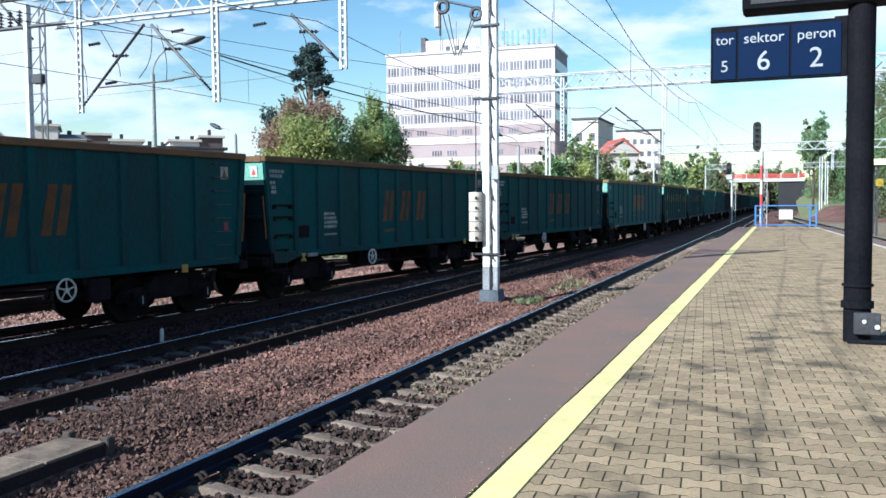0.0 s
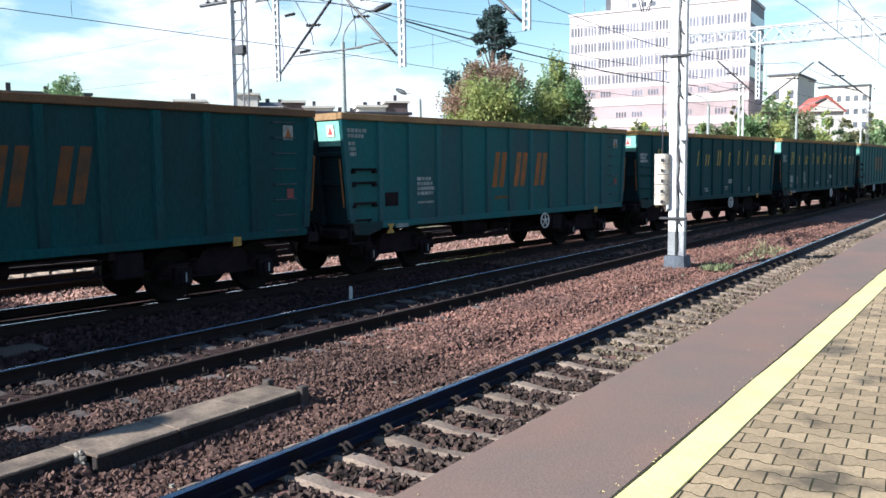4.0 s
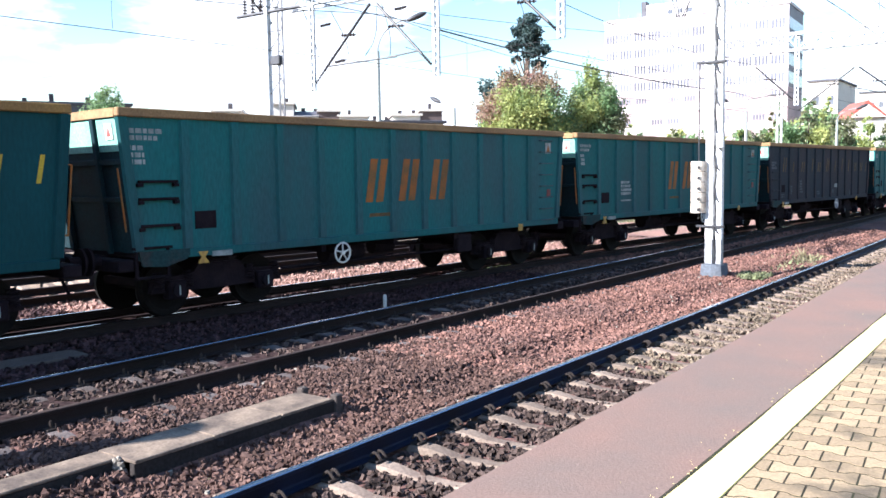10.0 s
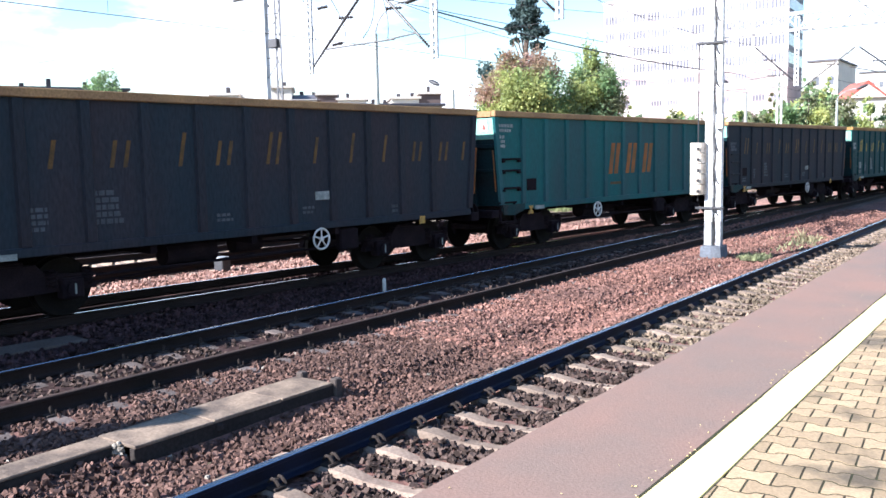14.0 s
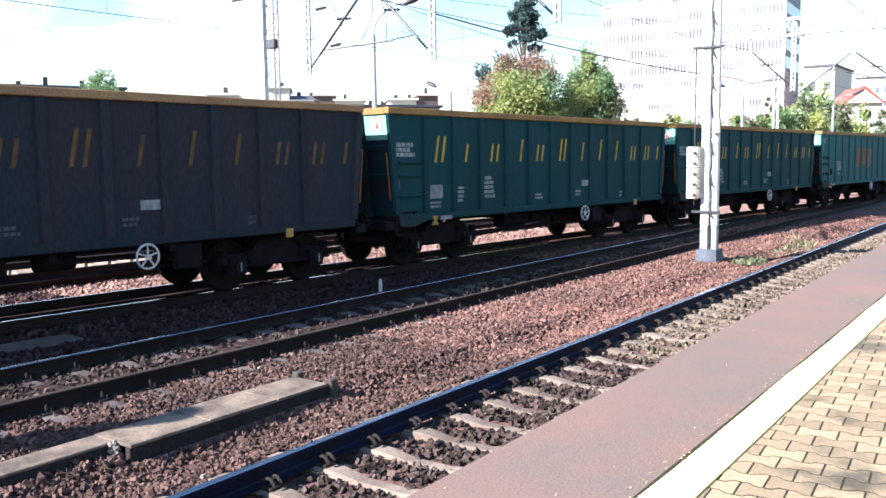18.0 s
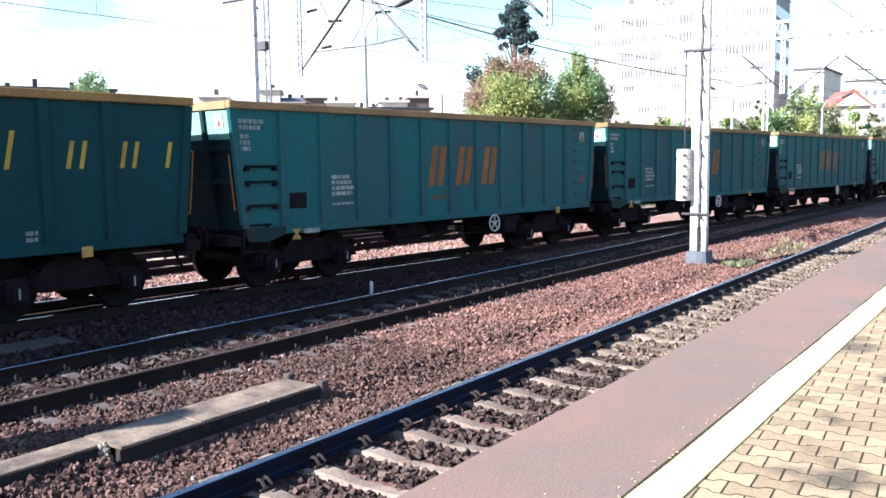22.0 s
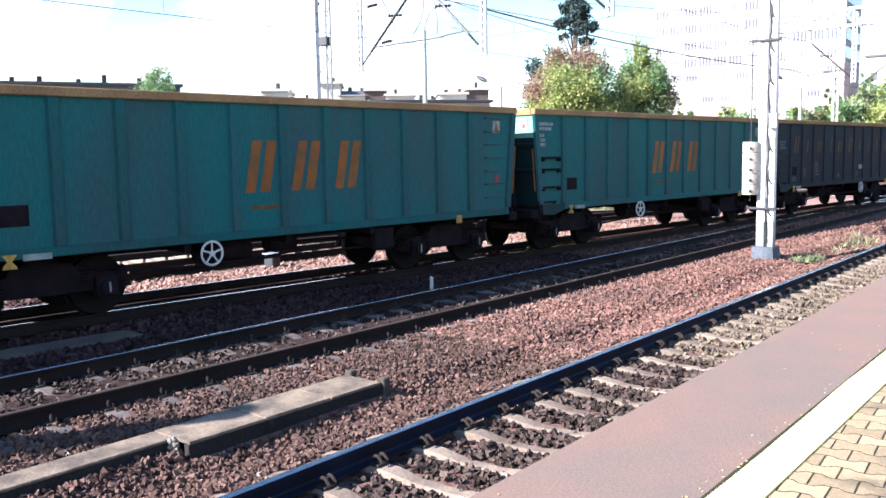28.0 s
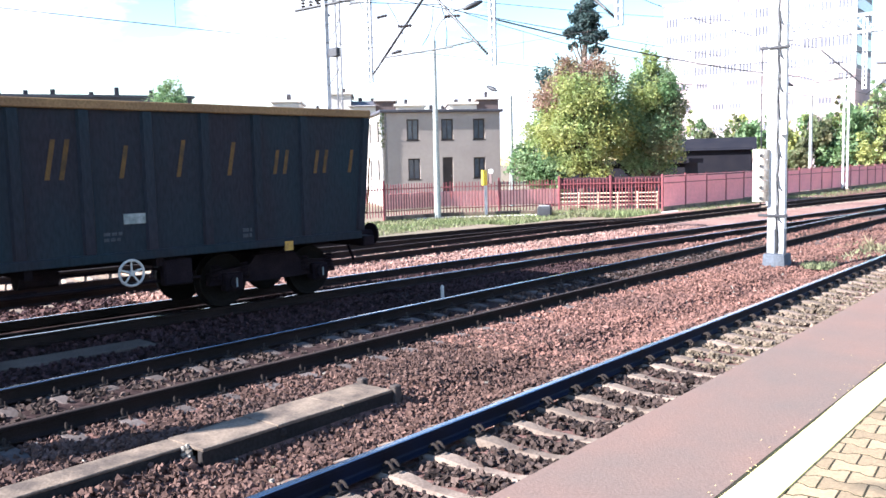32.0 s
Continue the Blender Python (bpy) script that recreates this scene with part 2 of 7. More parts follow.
M = dict(
    ballast=mat("ballast", (0.138, 0.0748, 0.0618), 0.95, other=(0.0894, 0.0503, 0.0439), scale=0.5, fine=14, bump=1.0, grain=0.55, spec=0.1),
    stone=mat("ballast_stone", (0.0988, 0.0585, 0.0472), 0.9, other=(0.0656, 0.0421, 0.0357), scale=0.6, fine=40, island=True, vary=0.5, place=True, spec=0.12),
    stone_red=mat("reddish_ballast_stone", (0.173, 0.0923, 0.0727), 0.9, other=(0.118, 0.067, 0.0554), scale=0.6, fine=40, island=True, vary=0.5, place=True, spec=0.15),
    stone_dark=mat("oily_ballast_stone", (0.0598, 0.0414, 0.0345), 0.9, other=(0.0391, 0.0276, 0.0242), scale=0.6, fine=40, island=True, vary=0.7, place=True, spec=0.15),
    # stones darkened to deepen the train's shadow
    stone_shade=mat("shade_dark_ballast_stone", (0.044, 0.0252, 0.0266), 0.9, other=(0.03, 0.018, 0.019), scale=0.6, fine=40, island=True, vary=0.7, place=True, spec=0.1),
    gravel=mat("pale_pink_gravel", (0.26, 0.155, 0.125), 0.95, other=(0.19, 0.112, 0.092), scale=0.7, fine=16, bump=0.8, grain=0.4, spec=0.1),
    stone_pale=mat("pale_pink_gravel_stone", (0.28, 0.17, 0.14), 0.9, other=(0.2, 0.12, 0.1), scale=0.6, fine=40, island=True, vary=0.45, place=True, spec=0.12),
    stone_grey=mat("mossy_ballast_stone", (0.15, 0.115, 0.085), 0.9, other=(0.11, 0.088, 0.062), scale=0.6, fine=40, island=True, vary=0.5, place=True, spec=0.12),
    # ballast darkened for the train's shadow; also serves as the wagons' sooty cargo
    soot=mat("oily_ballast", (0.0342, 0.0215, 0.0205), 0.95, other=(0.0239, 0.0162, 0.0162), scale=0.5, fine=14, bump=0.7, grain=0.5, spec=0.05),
    earth=mat("earth", (0.2, 0.15, 0.115), 0.95, other=(0.15, 0.14, 0.085), scale=0.12, fine=6, bump=0.5, grain=0.25, spec=0.1),
    grass=mat("grass", (0.153, 0.187, 0.0765), 0.9, other=(0.216, 0.212, 0.117), scale=0.3, island=True, vary=0.4, bump=0.1, through_light=0.3),
    rail=mat("rusty_rail", (0.02, 0.013, 0.012), 0.85, other=(0.012, 0.009, 0.008), fine=60, bump=0.2, spec=0.15),
    # dark rail whose blue paints the sky's reflection on its side
    rail_blue=mat("sky_tinted_rail", (0.006, 0.011, 0.03), 0.6, other=(0.008, 0.008, 0.014), fine=60, bump=0.15, spec=0.15),
    rail_worn=mat("brown_worn_rail_head", (0.06, 0.042, 0.036), 0.7, metal=0.3, other=(0.04, 0.03, 0.027), fine=50, bump=0.1, spec=0.2),
    railhead=mat("polished_rail_head", (0.52, 0.55, 0.6), 0.22, metal=1.0, other=(0.42, 0.44, 0.48), fine=50, bump=0.03, grain=0.1, stretch=(1, 0.05, 1)),
    sleeper=mat("concrete_sleeper", (0.227, 0.176, 0.137), 0.9, other=(0.13, 0.0975, 0.078), scale=2.0, fine=45, bump=0.3, spec=0.15, vary=0.25),
    sleeper_old=mat("grey_worn_sleeper", (0.105, 0.086, 0.08), 0.9, other=(0.065, 0.052, 0.047), scale=2.0, fine=45, bump=0.35, spec=0.15, vary=0.25),
    steel=mat("clip_steel", (0.04, 0.031, 0.027), 0.7, metal=0.2, spec=0.2),
    concrete=mat("concrete", (0.19, 0.145, 0.108), 0.9, other=(0.085, 0.066, 0.054), scale=3.2, fine=35, bump=0.3, spec=0.2),
    edge=mat("platform_edge_concrete", (0.085, 0.07, 0.062), 0.9, other=(0.05, 0.04, 0.036), scale=1.1, fine=30, bump=0.4, spec=0.2),
    # duct concrete darkened as shade, for sides turned from the sun
    oily=mat("shade_dark_concrete", (0.035, 0.03, 0.028), 0.9, other=(0.02, 0.017, 0.017), scale=1.5, fine=30, bump=0.4, spec=0.1),
    strip=mat("red_asphalt_strip", (0.177, 0.108, 0.084), 0.85, other=(0.13, 0.1, 0.084), scale=0.9, fine=60, bump=0.2, grain=0.14, mix=(0.35, 0.68), spec=0.25),
    yellow=mat("yellow_line_paint", (0.672, 0.594, 0.245), 0.7, other=(0.526, 0.459, 0.206), scale=2.5, fine=40, bump=0.2, grain=0.12, spec=0.25),
    white=mat("white_line_paint", (0.504, 0.49, 0.455), 0.75, other=(0.35, 0.336, 0.315), scale=2.5, fine=40),
    paver=mat("paver", (0.274, 0.203, 0.123), 0.85, other=(0.0947, 0.075, 0.0519), scale=1.7, fine=60, bump=0.25, vary=0.22, grain=0.2, place=True, mix=(0.54, 0.68), spec=0.25),
    paverflat=mat("paver_rest", (0.274, 0.203, 0.123), 0.85, other=(0.0947, 0.075, 0.0519), scale=1.7, fine=60, bump=0.25, vary=0.22, grain=0.2, place=True, mix=(0.54, 0.68), spec=0.25, island=True),
    joint=mat("joint_sand", (0.035, 0.03, 0.022), 0.95, other=(0.03, 0.033, 0.018), scale=4, fine=80, bump=0.4, spec=0.1),
    teal=mat("teal_wagon_paint", (0.00938, 0.0916, 0.0966), 0.65, other=(0.0238, 0.0655, 0.0754), scale=1.1, fine=25, bump=0.06, grain=0.14, stretch=(1, 1, 0.3), mix=(0.36, 0.68), spec=0.12),
    teal_dark=mat("dirty_teal_wagon_paint", (0.005, 0.054, 0.06), 0.7, other=(0.011, 0.036, 0.042), scale=1.1, fine=25, bump=0.06, grain=0.18, stretch=(1, 1, 0.3), mix=(0.36, 0.68), spec=0.1),
    orange_dim=mat("faded_orange_marking_paint", (0.1, 0.04, 0.012), 0.7, other=(0.05, 0.033, 0.02), scale=4, fine=40, bump=0.05, spec=0.2),
    rail_dim=mat("dirty_brown_top_rail", (0.12, 0.07, 0.038), 0.8, other=(0.085, 0.055, 0.035), scale=1.4, fine=30, bump=0.1, spec=0.15),
    green=mat("dark_green_wagon_paint", (0.00455, 0.0427, 0.0506), 0.65, other=(0.00547, 0.0337, 0.0396), scale=1.1, fine=25, bump=0.06, grain=0.12, stretch=(1, 1, 0.3), mix=(0.36, 0.68), spec=0.1),
    dull_dark=mat("sooty_dark_wagon_paint", (0.015, 0.023, 0.032), 0.75, other=(0.025, 0.023, 0.029), scale=1.1, fine=25, bump=0.08, grain=0.2, stretch=(1, 1, 0.3), mix=(0.36, 0.68), spec=0.12),
    dull=mat("sooty_wagon_paint", (0.0151, 0.0263, 0.0354), 0.75, other=(0.0225, 0.0212, 0.0281), scale=1.1, fine=25, bump=0.08, grain=0.2, stretch=(1, 1, 0.3), mix=(0.36, 0.68), spec=0.12),
    tan=mat("tan_top_rail_paint", (0.26, 0.155, 0.05), 0.7, other=(0.19, 0.11, 0.045), scale=1.4, fine=30, bump=0.1, spec=0.2),
    brown=mat("brown_top_rail_paint", (0.25, 0.155, 0.075), 0.75, other=(0.19, 0.115, 0.06), scale=1.4, fine=30, bump=0.1, spec=0.2),
    orange=mat("orange_marking_paint", (0.223, 0.0743, 0.0132), 0.65, other=(0.133, 0.066, 0.0198), scale=4, fine=40, bump=0.05, spec=0.25),
    gold=mat("yellow_marking_paint", (0.35, 0.252, 0.021), 0.6, other=(0.28, 0.196, 0.0245), scale=4, fine=40, bump=0.05, spec=0.25),
    faded=mat("faded_marking_paint", (0.099, 0.055, 0.0165), 0.7, other=(0.055, 0.0358, 0.0165), scale=5, fine=40, bump=0.05, spec=0.25),
    label=mat("white_marking_paint", (0.24, 0.26, 0.26), 0.7, other=(0.12, 0.15, 0.15), scale=6, fine=50, bump=0.05),
    # soot black with the purplish dark of shade under the wagons mixed in
    under=mat("sooty_shade_underframe", (0.00933, 0.00711, 0.00992), 0.95, other=(0.016, 0.0111, 0.014), scale=3, fine=40, bump=0.3, spec=0.08),
    tyre=mat("wheel_steel", (0.008, 0.007, 0.0065), 0.8, metal=0.1, other=(0.006, 0.005, 0.005), scale=4, spec=0.12),
    white_paint=mat("white_paint", (0.518, 0.518, 0.504), 0.6, other=(0.396, 0.389, 0.374), scale=2, fine=35),
    red_paint=mat("red_paint", (0.5, 0.05, 0.04), 0.55, other=(0.38, 0.06, 0.05), scale=2),
    mast=mat("whitened_mast_paint", (0.629, 0.629, 0.62), 0.6, other=(0.468, 0.468, 0.468), scale=1.2, fine=20),
    grey_steel=mat("grey_steel", (0.3, 0.31, 0.32), 0.55, metal=0.3, other=(0.2, 0.2, 0.21), scale=2),
    dark_steel=mat("dark_steel", (0.045, 0.047, 0.053), 0.55, metal=0.3, other=(0.03, 0.03, 0.034), scale=2),
    pole=mat("lamp_pole_concrete", (0.3, 0.33, 0.31), 0.8, other=(0.23, 0.25, 0.24), scale=1.0, fine=15, bump=0.1),
    wire=mat("copper_wire", (0.022, 0.022, 0.024), 0.5, metal=0.4),
    insulator=mat("brown_insulator", (0.02, 0.013, 0.012), 0.35, other=(0.014, 0.01, 0.01)),
    # dark paint taken darker still, as shade of a canopy that isn't modelled
    pillar=mat("shade_dark_pillar_paint", (0.006, 0.0066, 0.009), 0.7, other=(0.01, 0.01, 0.013), scale=1.5, fine=25, bump=0.1, spec=0.04),
    # sign blue and its lettering dimmed for the same missing canopy's shade
    sign=mat("blue_sign", (0.0022, 0.011, 0.042), 0.5, other=(0.0022, 0.01, 0.036), bump=0.02, grain=0.05, spec=0.08),
    lettering=mat("sign_lettering", (0.3, 0.32, 0.34), 0.6, other=(0.25, 0.27, 0.29), bump=0.02, grain=0.05),
    barrier=mat("blue_barrier_paint", (0.06, 0.17, 0.42), 0.5, other=(0.05, 0.13, 0.33)),
    fence=mat("red_fence_paint", (0.224, 0.056, 0.063), 0.7, other=(0.154, 0.042, 0.0476), scale=1.0, fine=20),
    fence_panel=mat("faded_red_panel", (0.918, 0.347, 0.336), 0.75, other=(0.806, 0.314, 0.308), scale=0.5, fine=6, grain=0.08, vary=0.12),
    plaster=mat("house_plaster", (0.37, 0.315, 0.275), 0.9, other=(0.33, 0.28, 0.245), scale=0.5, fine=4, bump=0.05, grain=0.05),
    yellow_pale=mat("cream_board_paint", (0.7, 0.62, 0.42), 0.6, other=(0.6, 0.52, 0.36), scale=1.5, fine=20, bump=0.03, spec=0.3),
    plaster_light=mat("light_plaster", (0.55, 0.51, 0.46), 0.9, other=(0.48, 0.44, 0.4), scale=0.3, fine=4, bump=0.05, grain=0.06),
    roof=mat("grey_roof_sheet", (0.075, 0.075, 0.09), 0.7, other=(0.05, 0.048, 0.056), scale=0.4, fine=8),
    brick=mat("brown_brick", (0.12, 0.085, 0.08), 0.9, other=(0.08, 0.06, 0.06), scale=0.6, fine=10),
    redroof=mat("red_roof_tiles", (0.324, 0.072, 0.0504), 0.8, other=(0.252, 0.0648, 0.0504), scale=0.5, fine=8),
    tower=mat("tower_cladding", (0.52, 0.48, 0.485), 0.75, other=(0.45, 0.4, 0.4), scale=0.12, fine=3, bump=0.0, grain=0.05),
    podium=mat("podium_cladding", (0.33, 0.265, 0.27), 0.8, other=(0.26, 0.2, 0.2), scale=0.12, fine=3, bump=0.0, grain=0.06),
    glass=mat("window_glass", (0.09, 0.1, 0.12), 0.15, other=(0.13, 0.14, 0.16), bump=0.0),
    tower_glass=mat("tower_window_glass", (0.12, 0.125, 0.16), 0.2, other=(0.18, 0.185, 0.22), bump=0.0, vary=0.35),
    frame=mat("window_frame", (0.6, 0.58, 0.55), 0.6),
    dark_wood=mat("dark_wood", (0.05, 0.035, 0.03), 0.7, other=(0.035, 0.025, 0.022)),
    shed=mat("dark_shed_wall", (0.012, 0.012, 0.017), 0.9, other=(0.017, 0.016, 0.02), scale=0.8, spec=0.1),
    bark=mat("bark", (0.09, 0.065, 0.05), 0.95, other=(0.05, 0.04, 0.03), scale=3, fine=20, bump=0.6, stretch=(1, 1, 0.2)),
    leaf_green=mat("green_leaves", (0.155, 0.26, 0.114), 0.6, other=(0.244, 0.325, 0.163), scale=0.7, island=True, vary=0.3, bump=0.0, through_light=0.45),
    leaf_yellow=mat("yellowing_leaves", (0.375, 0.39, 0.133), 0.6, other=(0.25, 0.329, 0.125), scale=0.7, island=True, vary=0.28, bump=0.0, through_light=0.45),
    leaf_red=mat("reddish_leaves", (0.312, 0.188, 0.15), 0.65, other=(0.263, 0.225, 0.119), scale=0.8, island=True, vary=0.28, bump=0.0, through_light=0.45),
    needles=mat("pine_needles", (0.028, 0.056, 0.056), 0.7, other=(0.042, 0.074, 0.066), scale=0.8, island=True, vary=0.4, bump=0.0, through_light=0.2),
    leaf_far=mat("distant_leaves", (0.153, 0.19, 0.092), 0.7, other=(0.208, 0.178, 0.0976), scale=0.25, island=True, vary=0.3, bump=0.0, through_light=0.45),
    black=mat("black_paint", (0.012, 0.012, 0.014), 0.5),
    warn=mat("warning_yellow", (0.75, 0.5, 0.03), 0.5),
    blue_letters=mat("blue_roof_letters", (0.16, 0.36, 0.62), 0.5),
    lens_dark=mat("signal_lens", (0.03, 0.03, 0.035), 0.15),
)


# ---- building blocks ----
def part(name, bm, material, parent=None, label="", smooth=False):
    """Links a bmesh as one mesh object, under a thing or a part when one is given."""
    me = bpy.data.meshes.new(name)
    bm.normal_update()
    bm.to_mesh(me)
    bm.free()
    me.materials.append(material)
    if smooth:
        me.shade_smooth()
    ob = new(name, me)
    if parent:
        ob.parent = parent
    if label:
        ob["label"] = label
    return ob


def share(name, source, parent, m, label=""):
    """Another object on the mesh of source."""
    ob = new(name, source.data)
    ob.parent, ob.matrix_basis = parent, m
    if label:
        ob["label"] = label
    return ob


def mesh_of(name, verts, faces, materials, parent=None, index=None):
    me = bpy.data.meshes.new(name)
    me.from_pydata([tuple(v) for v in verts], [], [tuple(f) for f in faces])
    for m in materials:
        me.materials.append(m)
    if index is not None:
        me.polygons.foreach_set("material_index", np.asarray(index, dtype=np.int32))
    ob = new(name, me)
    if parent:
        ob.parent = parent
    return ob


def empty(name, m, label, category, group="", kind=""):
    ob = new(name)
    ob.empty_display_size = 0.2
    ob.matrix_basis = m
    return tagged(ob, label, category, group, kind)


def box(bm, x0, y0, z0, x1, y1, z1, bevel=0.0, m=None):
    """Adds a box, its edges rounded by bevel, to bm."""
    t = Matrix.LocRotScale(((x0 + x1) / 2, (y0 + y1) / 2, (z0 + z1) / 2), None, (x1 - x0, y1 - y0, z1 - z0))
    vs = bmesh.ops.create_cube(bm, size=1, matrix=(m @ t) if m else t)["verts"]
    if bevel:
        es = list({e for v in vs for e in v.link_edges})
        bmesh.ops.bevel(bm, geom=es, offset=bevel, segments=1, affect="EDGES", clamp_overlap=True)
    return bm


def cyl(bm, a, b, r, r2=None, n=10):
    """Adds a bar from a to b."""
    a, b = Vector(a), Vector(b)
    d = b - a
    m = Matrix.Translation((a + b) / 2) @ d.to_track_quat("Z", "Y").to_matrix().to_4x4()
    bmesh.ops.create_cone(bm, cap_ends=True, segments=n, radius1=r, radius2=r if r2 is None else r2, depth=d.length, matrix=m)
    return bm


def ring(bm, centre, axis, R, r, n=24, k=6):
    """Adds a torus."""
    q = Vector(axis).to_track_quat("Z", "Y").to_matrix()
    c = Vector(centre)
    vs = [[bm.verts.new(c + q @ Vector(((R + r * math.cos(j * math.tau / k)) * math.cos(i * math.tau / n), (R + r * math.cos(j * math.tau / k)) * math.sin(i * math.tau / n), r * math.sin(j * math.tau / k)))) for j in range(k)] for i in range(n)]
    for i in range(n):
        for j in range(k):
            bm.faces.new((vs[i][j], vs[(i + 1) % n][j], vs[(i + 1) % n][(j + 1) % k], vs[i][(j + 1) % k]))
    return bm


def prism(bm, outline, a, b, axis="y"):
    """Adds the solid of an outline (two coordinates a point) drawn along an axis from a to b."""
    put = {"x": lambda p, s: (s, p[0], p[1]), "y": lambda p, s: (p[0], s, p[1]), "z": lambda p, s: (p[0], p[1], s)}[axis]
    v0 = [bm.verts.new(put(p, a)) for p in outline]
    v1 = [bm.verts.new(put(p, b)) for p in outline]
    n = len(outline)
    bm.faces.new(v0)
    bm.faces.new(v1[::-1])
    for i in range(n):
        bm.faces.new((v0[(i + 1) % n], v0[i], v1[i], v1[(i + 1) % n]))
    bmesh.ops.recalc_face_normals(bm, faces=bm.faces)
    return bm


def sweep(name, outline, path, material, parent=None, head=None):
    """A profile (x across, z up) drawn along a path of (x, y, z). head: the material of the faces above that z of the outline."""
    path = [Vector(p) for p in path]
    vs, fs, idx, n = [], [], [], len(outline)
    for i, p in enumerate(path):
        d = (path[min(i + 1, len(path) - 1)] - path[max(i - 1, 0)]).normalized()
        side = Vector((d.y, -d.x, 0)).normalized()
        vs += [p + side * u + Vector((0, 0, w)) for u, w in outline]
    for i in range(len(path) - 1):
        for j in range(n):
            k = (j + 1) % n
            fs.append((i * n + j, i * n + k, (i + 1) * n + k, (i + 1) * n + j))
            idx.append(1 if head and outline[j][1] > head[0] and outline[k][1] > head[0] else 0)
    fs += [tuple(range(n))[::-1], tuple((len(path) - 1) * n + j for j in range(n))]
    idx += [0, 0]
    return mesh_of(name, vs, fs, [material] + ([head[1]] if head else []), parent, idx)


# ---- the plan ----
TOP, GROUND, PLAT = 0.0, -0.32, 0.57
X_N = -4.91 + 0.75


def x_t2(y):
    return -8.97 + 0.008 * (y - 10)


def x_t3(y):
    """Centre line of the track on which the train runs; it joins the second track at a switch."""
    if y < 20:
        return -13.18 + 0.084 * (y - 10)
    if y > 62:
        return x_t2(y)
    u, h = (y - 20) / 42, 42
    p0, p1, m0, m1 = -12.34, x_t2(62), 0.084 * h, 0.008 * h
    return (2 * u**3 - 3 * u**2 + 1) * p0 + (u**3 - 2 * u**2 + u) * m0 + (3 * u**2 - 2 * u**3) * p1 + (u**3 - u**2) * m1


def x_t4(y):
    return -16.85 + 0.055 * (y - 20) if y < 30 else -16.3 + 0.055 * (y - 30) + 0.0016 * (y - 30) ** 2


def x_t5(y):
    return -22.2 + 0.17 * (y - 5) if y < 32 else x_t4(y)


def edge_x(y):
    return -2.68 - 0.008 * (min(max(y, -5), 26) - 4)


def line_x(y):
    return -1.70 - 0.0040 * (y - 10)


# ---- ground, ballast and platform ----
def ground_sheet():
    bm = bmesh.new()
    bmesh.ops.create_grid(bm, x_segments=60, y_segments=60, size=2500)
    ob = part("ground", bm, M["earth"])
    ob.location.z = GROUND
    tagged(ob, "bare earth and thin grass beside the tracks", "ground", kind="structure")


def bed(x):
    """Height of the ballast: lower in the near track and beside the cable duct."""
    if -6.4 < x < -5.5:
        return -0.205 - 0.11 * math.sin(math.pi * (x + 6.4) / 0.9) ** 0.7
    return -0.235 if x > -5.5 else -0.205


def ballast_bed():
    nx, ny = 140, 260
    xs, ys = np.linspace(-19.5, -2.6, nx), np.linspace(-30, 230, ny)
    vs = []
    for y in ys:
        for x in xs:
            z = bed(x) + 0.03 * noise.noise((x * 0.7, y * 0.7, 0)) + 0.012 * noise.noise((x * 3, y * 3, 4))
            if x < -18.8:
                z = GROUND - 0.05
            vs.append((x + 0.034 * max(0, y - 40), y, z))
    fs = [(j * nx + i, j * nx + i + 1, (j + 1) * nx + i + 1, (j + 1) * nx + i) for j in range(ny - 1) for i in range(nx - 1)]
    idx = []
    for f in fs:
        x, y = sum(vs[k][0] for k in f) / 4, sum(vs[k][1] for k in f) / 4
        # 1 is the shade-darkened ballast beside the train, 2 the pale gravel
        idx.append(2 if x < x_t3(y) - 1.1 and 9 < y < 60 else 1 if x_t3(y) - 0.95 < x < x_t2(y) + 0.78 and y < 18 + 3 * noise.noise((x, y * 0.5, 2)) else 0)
    ob = mesh_of("ballast_bed", vs, fs, [M["ballast"], M["soot"], M["gravel"]], None, idx)
    tagged(ob, "reddish brown crushed stone ballast bed under tracks", "ballast", kind="structure")


def grass_bank():
    """Grassy bank beyond the last platform, up to the trees."""
    def rise(u):
        u = min(1.0, max(0.0, u))
        return u * u * (3 - 2 * u)

    xs, ys = np.linspace(2.6, 60, 80), np.linspace(108, 235, 60)
    vs = []
    for y in ys:
        for x in xs:
            left = 3.4 - 0.03 * (y - 120)
            h = 1.75 * rise((x - left) / 3.5) * rise((y - 109) / 24) + 0.5 * rise((y - 122) / 28) * rise((x - left) / 4) + 2.2 * rise((y - 150) / 60) * rise((x - left) / 6)
            vs.append((x, y, GROUND - 0.06 + h + 0.12 * min(1.0, h) * noise.noise((x * 0.5, y * 0.5, 1))))
    n = len(xs)
    fs = [(j * n + i, j * n + i + 1, (j + 1) * n + i + 1, (j + 1) * n + i) for j in range(len(ys) - 1) for i in range(n - 1)]
    idx = [1 if sum(vs[k][1] for k in f) / 4 < 136 + 2 * noise.noise((f[0] * 0.3, 0, 0)) else 0 for f in fs]
    ob = mesh_of("grass_bank", vs, fs, [M["grass"], M["ballast"]], None, idx)
    tagged(ob, "low grassy bank with a stony foot under the trees", "bank", kind="structure")


